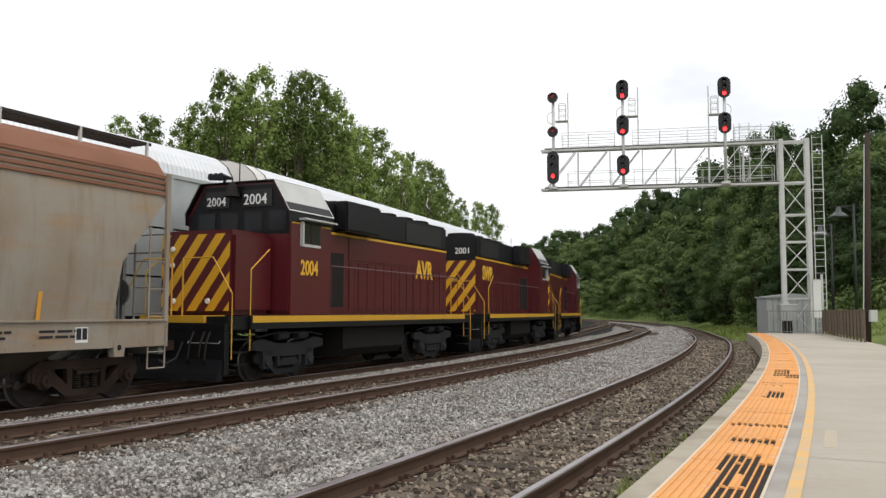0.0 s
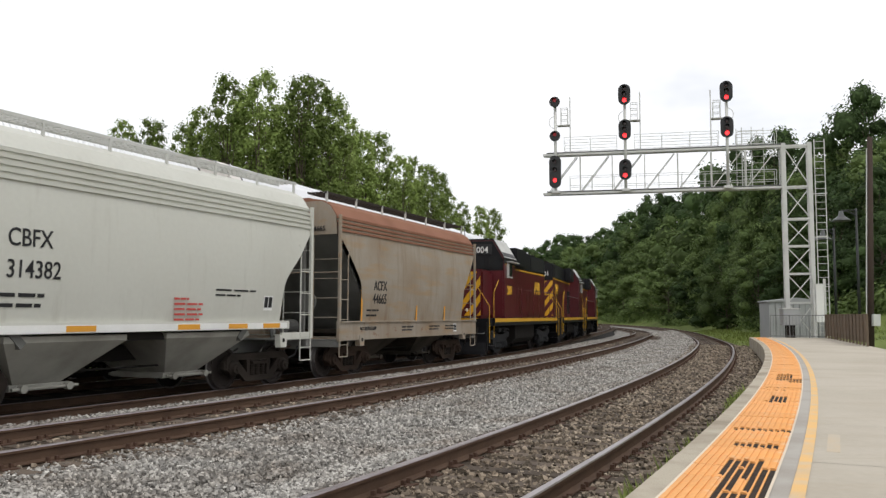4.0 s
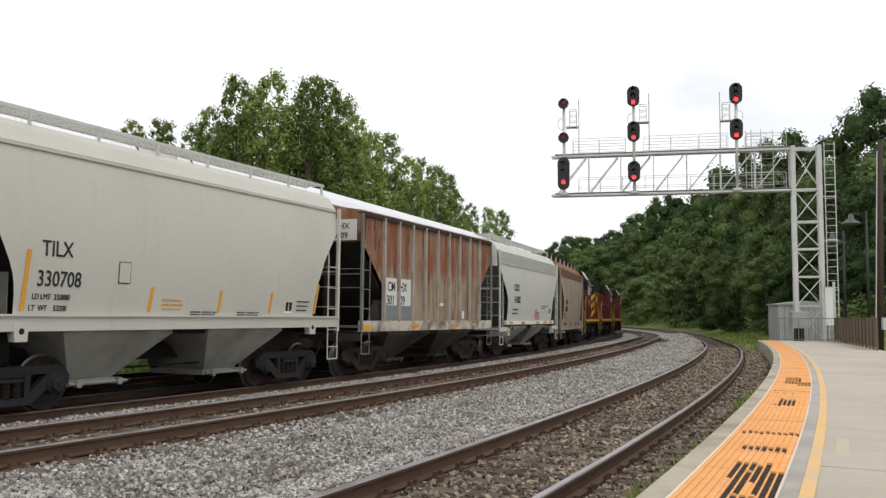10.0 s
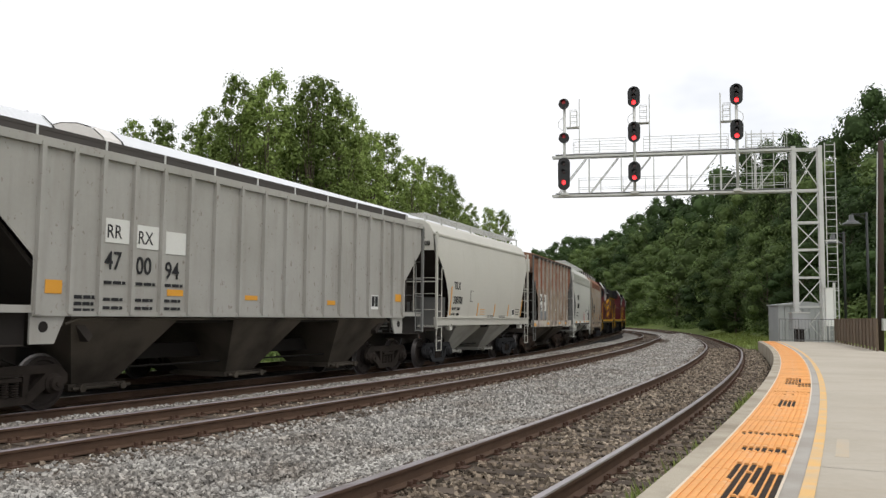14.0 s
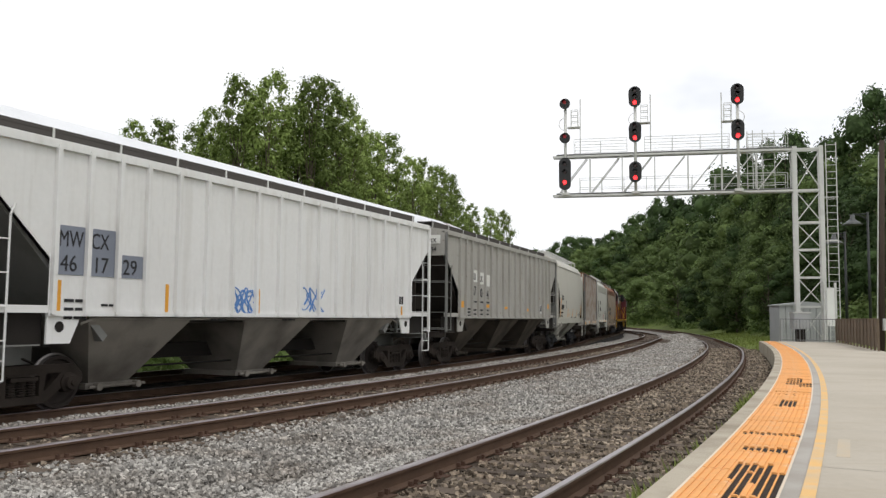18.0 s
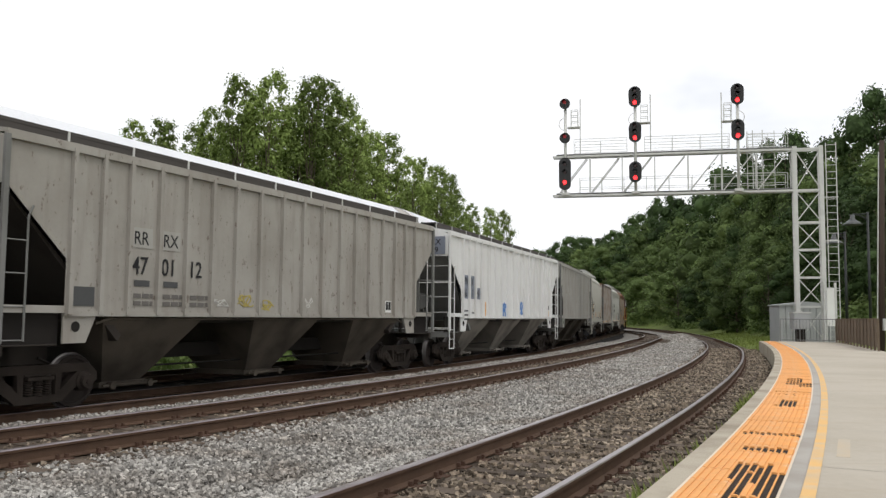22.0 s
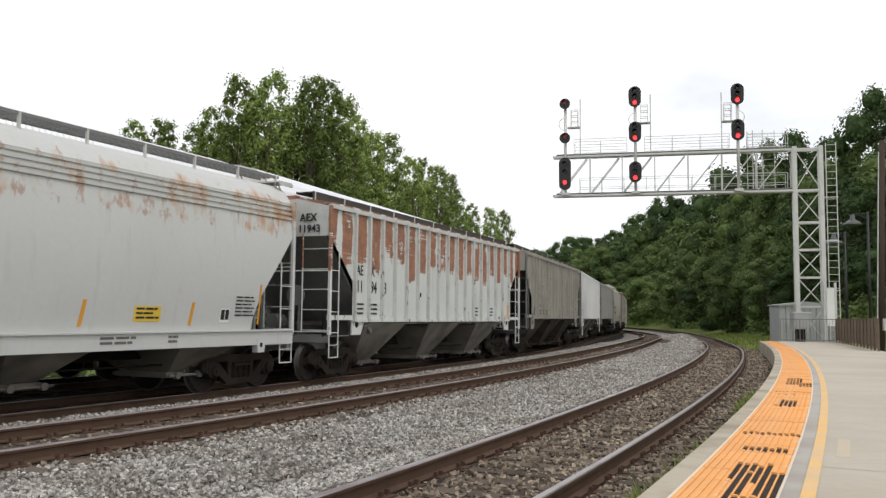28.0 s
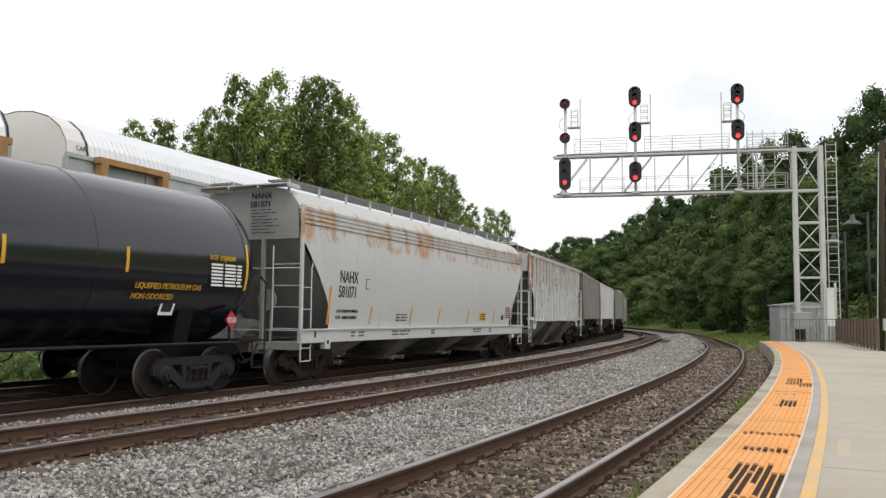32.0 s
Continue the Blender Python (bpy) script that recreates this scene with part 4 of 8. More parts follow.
def ladders(car, hb, mat, top=4.0, low=1.16, wide=1.56, side_top=3.28, stirrup=0.56):
    """Corner posts, rungs on the ends and on the sides, stirrups below."""
    for sx in (-1, 1):
        for z in (low + 0.02, 2.72):
            part("end_rail", tube(bmesh.new(), (sx * hb, -wide, z), (sx * hb, wide, z), 0.016, 5), mat, car)
        for sy in (-1, 1):
            x, y = sx * hb, sy * wide
            part("corner_post", cube(x - 0.045, x + 0.045, y - 0.03, y + 0.03, low - 0.05, top), mat, car)
            yi, xi = y - sy * 0.79, x - sx * 0.43
            stile = part("end_ladder", tube(bmesh.new(), (x, yi, low), (x, yi, side_top + 0.35), 0.022, 5), mat, car)
            for z in np.arange(low + 0.06, side_top, 0.50):
                rung(stile, (x, y, z), (x, yi, z))
            bm = pipe(bmesh.new(), [(xi, y, low - 0.02), (xi, y, side_top - 0.18), (xi - sx * 0.08, y, side_top)], 0.019, 5)
            stile = part("side_ladder", bm, mat, car)
            for z in np.arange(low, side_top - 0.3, 0.51):
                rung(stile, (x, y, z), (xi, y, z))
            if stirrup:
                bm = pipe(bmesh.new(), [(x, y, low), (x, y, stirrup), (xi, y, stirrup), (xi, y, low)], 0.016, 5)
                step = part("stirrup", bm, mat, car)
                rung(step, (x, y, stirrup + 0.30), (xi, y, stirrup + 0.30))


def skin(profile, inset, hb, sy, steps=0):
    """A side sheet: rows along the height, its ends drawn in by inset(z)."""
    bm = bmesh.new()
    rows = []
    for y, z in profile:
        a = hb - inset(z)
        rows.append([(-a, sy * y, z), (-a * 0.5, sy * y, z), (0, sy * y, z), (a * 0.5, sy * y, z), (a, sy * y, z)])
    sheet(bm, rows)
    return bm


def cut_straight(z):
    return 0.0 if z > 3.62 else min((3.62 - z) / 1.12, 1.0) * 1.20


def curve_cut(heights, insets):
    """How far a side sheet's ends are drawn in, by height."""
    return lambda z: float(np.interp(z, heights, insets))


def bays(car, centres, width, z0, half, mat, gate=0.36, ridge=None):
    """Hopper bottoms: separate tapered chutes hanging below the floor ridges, each with its outlet gate and gear."""
    ends_x = (centres[0] - width / 2, centres[-1] + width / 2)
    bm = bmesh.new()
    for a, b in zip(centres, centres[1:]):
        x0, x1 = a + width / 2, b - width / 2
        prism(bm, [(x0 - 0.05, z0 - 0.12), (x1 + 0.05, z0 - 0.12), ((x0 + x1) / 2, z0 + 0.55)], "y", -half + 0.06, half - 0.06)
    part("floor_ridge", bm, ridge or MAT["under"], car)
    for m in centres:
        a, b = m - width / 2, m + width / 2
        bm = bmesh.new()
        g = min(0.46, width * 0.2)
        lip = z0 - 0.10
        rows = [[(a, -half, z0), (b, -half, z0), (b, half, z0), (a, half, z0)],
                [(a, -half, lip), (b, -half, lip), (b, half, lip), (a, half, lip)],
                [(m - g, -half * 0.45, gate), (m + g, -half * 0.45, gate), (m + g, half * 0.45, gate), (m - g, half * 0.45, gate)]]
        rings = [[bm.verts.new(q) for q in r] for r in rows]
        bm.faces.new(rings[0])
        bm.faces.new(rings[2][::-1])
        for t, w in zip(rings, rings[1:]):
            for i in range(4):
                bm.faces.new((t[i], w[i], w[(i + 1) % 4], t[(i + 1) % 4]))
        bay = part("hopper_bay", bm, mat, car)
        bm = bmesh.new()
        box(bm, m - g - 0.12, m + g + 0.12, -half * 0.50, half * 0.50, gate - 0.09, gate + 0.015)
        tube(bm, (m - g - 0.2, -half * 0.62, gate - 0.04), (m + g + 0.2, -half * 0.62, gate - 0.04), 0.028, 8)
        for x in (m - g, m + g):
            lathe(bm, [(-half * 0.66, 0.07), (-half * 0.58, 0.07)], "y", 10, centre=(x, 0, gate - 0.04))
            box(bm, x - 0.03, x + 0.03, -half * 0.62, half * 0.62, gate - 0.08, gate - 0.02)
        part("outlet_gate", bm, mat, bay)
    part("train_line", pipe(bmesh.new(), [(ends_x[0] - 0.6, -0.62, 0.86), (ends_x[0], -0.62, 0.62), (ends_x[1], -0.62, 0.62), (ends_x[1] + 0.6, -0.62, 0.86)], 0.022, 5), MAT["under"], car)


def running_board(car, hb, y, z, width, mat, posts, z_roof, shade_depth=0.0):
    bm = bmesh.new()
    for k in range(5):
        yy = y - width / 2 + k * width / 4
        box(bm, -hb, hb, yy - 0.010, yy + 0.010, z - 0.03, z)
    for x in np.arange(-hb, hb + 0.01, 0.17):
        box(bm, x - 0.006, x + 0.006, y - width / 2, y + width / 2, z - 0.022, z - 0.008)
    box(bm, -hb, hb, y - width / 2 - 0.02, y - width / 2, z - 0.05, z + 0.01)
    box(bm, -hb, hb, y + width / 2, y + width / 2 + 0.02, z - 0.05, z + 0.01)
    # added dark strip and sheet stand for the shade below the board
    if shade_depth:
        box(bm, -hb, hb, y - width / 2 - 0.012, y - width / 2 - 0.004, z - shade_depth, z - 0.05)
        box(bm, -hb, hb, y - width / 2, y + width / 2, z - 0.036, z - 0.031)
    rb = part("running_board", bm, mat, car, "steel grating running board")
    for x in np.linspace(-hb + 0.1, hb - 0.1, posts):
        part("board_bracket", cube(x - 0.022, x + 0.022, y - width / 2 - 0.03, y - width / 2 + 0.02, z_roof - 0.05, z + 0.01), MAT["galv"], rb)
    return rb


def ends(car, hb, prof_top, mats, slope_mat, low=1.02, panel_low=3.34):
    """Upper end panels, sloping hopper sheets, posts and the platform over the coupler."""
    for sx in (-1, 1):
        x = sx * (hb - 0.01)
        bm = bmesh.new()
        poly = [(y, z) for y, z in prof_top]
        prism(bm, [(-y, z) for y, z in poly] + [(y, z) for y, z in poly[::-1]], "x", x - 0.02, x + 0.02)
        part("end_panel", bm, mats, car)
        bm = bmesh.new()
        prism(bm, [(x, panel_low + 0.02), (x - sx * 0.05, panel_low + 0.02), (x - sx * 2.55, low + 0.12), (x - sx * 2.45, low + 0.02)], "y", -1.40, 1.40)
        part("end_slope", bm, slope_mat, car, "sloping end sheet in a tone of grime and shade")
        bm = bmesh.new()
        for y in (-0.45, 0.45):
            box(bm, x - 0.04, x + 0.04, y - 0.04, y + 0.04, low, panel_low)
        part("end_post", bm, slope_mat, car)
        bm = bmesh.new()
        box(bm, min(x, x - sx * 1.9), max(x, x - sx * 1.9), -0.35, 0.35, 0.74, low)
        box(bm, min(x, x - sx * 0.12), max(x, x - sx * 0.12), -1.5, 1.5, low - 0.16, low)
        box(bm, min(x, x - sx * 1.1), max(x, x - sx * 1.1), -1.5, 1.5, low - 0.015, low + 0.005)
        part("end_sill", bm, slope_mat, car)
        part("brake_cylinder", lathe(bmesh.new(), [(x - sx * 0.55, 0.19), (x - sx * 1.0, 0.19)], "x", 12, centre=(0, 0.5, low + 0.35)), slope_mat, car)
        part("brake_post", tube(bmesh.new(), (x - sx * 0.2, -0.55, low), (x - sx * 0.2, -0.55, low + 1.25), 0.03, 6), slope_mat, car)
        part("brake_wheel", lathe(bmesh.new(), [(x - sx * 0.10, 0.26), (x - sx * 0.14, 0.26)], "x", 16, centre=(0, -0.5, low + 1.0)), slope_mat, car)
        coupler(car, hb, sx)


def side_parts(car, hb, profile, inset, mat, label=""):
    for sy in (-1, 1):
        part("side_sheet", skin(profile, inset, hb, sy), mat, car, label, smooth=False)


def rib_lines(hb, ribs, even=False):
    """Where the ribs stand along a side: panels are narrower towards the ends."""
    inner = hb - 1.26
    if even or ribs < 12:
        return np.linspace(-inner, inner, ribs)
    if ribs == 18:
        half = [0.63, 0.61, 0.72, 0.72, 0.73, 0.73]
        gaps = np.array(half + [0.81] * 5 + half[::-1])
    else:
        gaps = np.array([0.655] * 3 + [0.80] * (ribs - 4))
    xs = np.concatenate([[0], np.cumsum(gaps)])
    return (xs / xs[-1] * 2 - 1) * inner


def ribbed_hopper(name, label, hb, ribs, mats, bays_n, truck="truck", eave=4.32, sill=1.64, board=True, roof_mat=None, low_z=0.36, deep=0.0, low=1.2, stirrup=0.6, even=False):
    """A covered hopper with flat, ribbed sides."""
    car = thing(name, label, "freight car", "covered hopper cars of the train")
    body, slope = mats["body"], mats["slope"]
    zs = [sill, 1.9, 2.2, 2.499, 2.5, 2.8, 3.1, 3.4, 3.62, 3.63, 3.9, eave]
    prof = [(1.52, z) for z in zs]
    side_parts(car, hb, prof, cut_straight, body)
    for sy in (-1, 1):
        for x in rib_lines(hb, ribs, even):
            y = sy * 1.56
            part("side_rib", cube(x - 0.042, x + 0.042, y - 0.045, y + 0.045, sill - 0.04, eave), mats.get("rib", body), car)
        part("top_chord", cube(-hb, hb, sy * 1.535 - 0.05, sy * 1.535 + 0.05, eave - 0.06, eave + 0.05), mats.get("chord", mats.get("rib", body)), car)
        if deep:
            part("side_sill", cube(-hb, hb, sy * 1.52 - 0.06, sy * 1.52 + 0.06, deep, sill), mats.get("sill", body), car)
            continue
        part("side_sill", cube(-hb + 1.2, hb - 1.2, sy * 1.52 - 0.045, sy * 1.52 + 0.045, sill - 0.07, sill + 0.015), mats.get("sill", body), car)
        for sx in (-1, 1):
            part("corner_sill", cube(min(sx * hb, sx * (hb - 1.2)), max(sx * hb, sx * (hb - 1.2)), sy * 1.51 - 0.03, sy * 1.51 + 0.03, sill - 0.02, sill + 0.10), mats.get("sill", body), car)
            bm = prism(bmesh.new(), [(sx * (hb - 1.2), sill - 0.07), (sx * (hb - 1.86), sill - 0.07), (sx * (hb - 1.66), 1.13), (sx * (hb - 1.2), 1.13)], "y", sy * 1.50 - 0.02, sy * 1.50 + 0.02)
            g = part("jacking_pad", bm, mats.get("sill", body), car)
            part("pad_hole", lathe(bmesh.new(), [(sy * 1.522, 0.09), (sy * 1.525, 0.09)], "y", 14, centre=(sx * (hb - 1.44), 0, 1.40)), MAT["under"], g)
            bm = box(bmesh.new(), min(sx * hb, sx * (hb - 1.2)), max(sx * hb, sx * (hb - 1.2)), sy * 1.38 - 0.02, sy * 1.38 + 0.02, 1.10, sill - 0.02)
            part("end_web", bm, MAT["under"], car)
    # roof: a shallow ridge with ribs and hatch troughs
    bm = prism(bmesh.new(), [(-1.56, eave + 0.04), (1.56, eave + 0.04), (1.56, eave + 0.09), (0.62, eave + 0.24), (-0.62, eave + 0.24), (-1.56, eave + 0.09)], "x", -hb, hb)
    part("roof", bm, roof_mat or body, car)
    for k in range(6):
        x = -hb + (k + 0.5) * 2 * hb / 6
        part("hatch_cover", cube(x - hb / 7, x + hb / 7, -0.42, 0.42, eave + 0.23, eave + 0.33), roof_mat or body, car)
    if board:
        for y in (-0.78, 0.78):
            running_board(car, hb, y, eave + 0.38, 0.46, MAT["grating_shaded"], 11, eave + 0.12, 0.2)
    ends(car, hb, [(1.50, 3.58), (1.50, eave), (0.6, eave + 0.2)], mats.get("end", body), slope, low=1.12, panel_low=3.58)
    spots = (-4.15, 0.0, 4.15) if bays_n > 2 else (-1.75, 1.75)
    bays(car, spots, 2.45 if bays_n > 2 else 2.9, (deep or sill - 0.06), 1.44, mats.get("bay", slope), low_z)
    part("sill_pipe", pipe(bmesh.new(), [(-hb + 1.9, -1.47, sill - 0.2), (-hb + 2.2, -1.47, sill - 0.11), (hb - 2.2, -1.47, sill - 0.11), (hb - 1.9, -1.47, sill - 0.2)], 0.024, 6), mats.get("bay", slope), car)
    part("centre_sill", cube(-hb + 0.2, hb - 0.2, -0.16, 0.16, 0.72, 1.02), MAT["under"], car)
    ladders(car, hb, mats.get("ladder", body), top=eave, low=low, stirrup=stirrup)
    running_gear(car, hb - 1.20, truck)
    return car, hb


def round_hopper(name, label, hb, mats, bays_n, truck="truck", eave=3.95, sill_low=1.02, sill_top=1.30, beads=3, deep_sill=True, boards=(-0.80, 0.80), cut=None, cut_top=3.6, gear=1.36, low=1.16, web=None, climb=3.28):
    """A centre-flow covered hopper with bulging, smooth sides."""
    car = thing(name, label, "freight car", "covered hopper cars of the train")
    body, slope = mats["body"], mats["slope"]
    prof = []
    for z in list(np.linspace(sill_top, cut_top, 14)) + list(np.linspace(cut_top + 0.01, eave, 4)):
        t = (z - 2.7) / 1.45
        prof.append((1.56 - 0.13 * t * t, z))
    side_parts(car, hb, prof, cut, body)
    for sy in (-1, 1):
        if beads:
            for k in range(beads):
                z = eave - 0.06 - k * 0.11
                t = (z - 2.7) / 1.45
                y = sy * (1.56 - 0.13 * t * t + 0.01)
                part("eave_bead", cube(-hb, hb, y - 0.03, y + 0.03, z - 0.028, z + 0.028), mats.get("roof", body), car)
        y = sy * 1.50
        if deep_sill:
            part("side_sill", cube(-hb, hb, y - 0.06, y + 0.06, sill_low, sill_top), mats.get("sill", body), car)
            part("sill_ledge", cube(-hb, hb, y - 0.10, y + 0.07, sill_top, sill_top + 0.035), mats.get("sill", body), car)
        else:
            part("side_sill", cube(-hb + 0.9, hb - 0.9, y - 0.05, y + 0.05, sill_top - 0.16, sill_top + 0.02), mats.get("sill", body), car)
            for sx in (-1, 1):
                part("corner_sill", cube(min(sx * hb, sx * (hb - 1.15)), max(sx * hb, sx * (hb - 1.15)), y - 0.03, y + 0.03, low - 0.06, low + 0.10), mats.get("sill", body), car)
        for sx in (-1, 1):
            bm = prism(bmesh.new(), [(sx * (hb - 1.0), sill_low + 0.12), (sx * (hb - 1.28), sill_low + 0.12), (sx * (hb - 1.26), sill_low - 0.16), (sx * (hb - 1.04), sill_low - 0.16)], "y", y - 0.075, y + 0.075)
            g = part("jacking_pad", bm, mats.get("sill", body), car)
            part("pad_hole", lathe(bmesh.new(), [(y + sy * 0.076, 0.05), (y + sy * 0.078, 0.05)], "y", 12, centre=(sx * (hb - 1.15), 0, sill_low + 0.0)), MAT["under"], g)
    t = (eave - 2.7) / 1.45
    ye = 1.56 - 0.13 * t * t
    bm = prism(bmesh.new(), [(-ye - 0.02, eave - 0.02), (ye + 0.02, eave - 0.02), (ye - 0.04, eave + 0.07), (1.24, eave + 0.26), (1.0, eave + 0.40), (0.5, eave + 0.48), (-0.5, eave + 0.48), (-1.0, eave + 0.40), (-1.24, eave + 0.26), (-ye + 0.04, eave + 0.07)], "x", -hb, hb)
    part("roof", bm, mats.get("roof", body), car)
    part("hatch_trough", cube(-hb + 0.5, hb - 0.5, -0.28, 0.28, eave + 0.47, eave + 0.56), mats.get("roof", body), car)
    for y in boards:
        running_board(car, hb, y, eave + 0.63, 0.50, MAT["grating"] if "board" not in mats else mats["board"], max(7, int(hb * 1.6)), eave + 0.38)
    ends(car, hb, [(1.44, cut_top - 0.02), (ye - 0.02, eave), (1.22, eave + 0.25), (0.98, eave + 0.38)], mats.get("end", body), slope, low=sill_low, panel_low=cut_top - 0.02)
    if web:
        for sx in (-1, 1):
            part("end_web", cube(min(sx * (hb - 0.98), sx * (hb - 1.0)), max(sx * (hb - 0.98), sx * (hb - 1.0)), -1.42, 1.42, sill_low, 2.25), web, car, "paler grey end web plate")
    pitch = 3.5 if bays_n == 2 else 3.75
    bays(car, [(i - (bays_n - 1) / 2) * pitch for i in range(bays_n)], 2.5 if bays_n == 2 else 1.6, max(sill_low, sill_top - 0.2), 1.38, mats.get("bay", slope), 0.44)
    part("centre_sill", cube(-hb + 0.2, hb - 0.2, -0.16, 0.16, 0.72, 1.02), MAT["under"], car)
    ladders(car, hb, mats.get("ladder", body), top=eave, low=low, wide=1.53, side_top=climb)
    running_gear(car, hb - gear, truck)
    ROUND.append((car, sill_top))
    return car, hb


ROUND = []


def bulge(z):
    return 1.56 - 0.13 * ((z - 2.7) / 1.45) ** 2


def hug(car, low, depth=0.003):
    """Lay the markings of a bulging side against its curve."""
    for kid in car.children:
        base = kid.name.split(".")[0]
        if base == "lettering":
            p = kid.matrix_basis.translation
            if p.y < -1.3 and p.z > low and abs(kid.matrix_basis[0][0]) > 0.9:
                h = max(v.co.y for v in kid.data.vertices)
                lean = math.degrees(math.atan2(bulge(p.z + h) - bulge(p.z), h))
                kid.matrix_basis = pose(p.x, -bulge(p.z) - 0.008, p.z, lean) @ pose(0, 0, 0, 90)
        elif base in ("reflector", "small_print", "inspection_stencil", "stencil_square", "notice_panel", "stencil_panel", "plate_stencil"):
            vs = kid.data.vertices
            if min(v.co.y for v in vs) < -1.3 and min(v.co.z for v in vs) > low:
                inner = max(v.co.y for v in vs)
                sag = 0.062 * ((max(v.co.z for v in vs) - min(v.co.z for v in vs)) / 2) ** 2
                for v in vs:
                    v.co.y = -bulge(v.co.z) - depth - sag + (v.co.y - inner)
            hug(kid, low, depth + 0.006)


def amber(car, y, spots, w=0.075, h=0.55, lean=0.0):
    """Reflective strips on a side."""
    for x, z in spots:
        part("reflector", prism(bmesh.new(), [(x, z), (x + w, z), (x + w + lean, z + h), (x + lean, z + h)], "y", y - 0.004, y + 0.003), MAT["reflector"], car, "amber reflective strip")


def plate_mark(car, x, y, z, w, h, mat, name="stencil_panel", label=""):
    return part(name, cube(x, x + w, y - 0.003, y + 0.003, z, z + h), mat, car, label)


def consolidated(car, x, y, z, s=0.34, back=None):
    """A small inspection stencil: dark squares in a pale frame."""
    o = part("inspection_stencil", cube(x, x + s, y - 0.004, y, z, z + s), MAT["white_letter"], car)
    part("stencil_square", cube(x + s * 0.07, x + s * 0.46, y - 0.007, y - 0.005, z + s * 0.2, z + s * 0.93), MAT["letter"], o)
    part("stencil_square", cube(x + s * 0.54, x + s * 0.93, y - 0.007, y - 0.005, z + s * 0.2, z + s * 0.93), MAT["letter"], o)


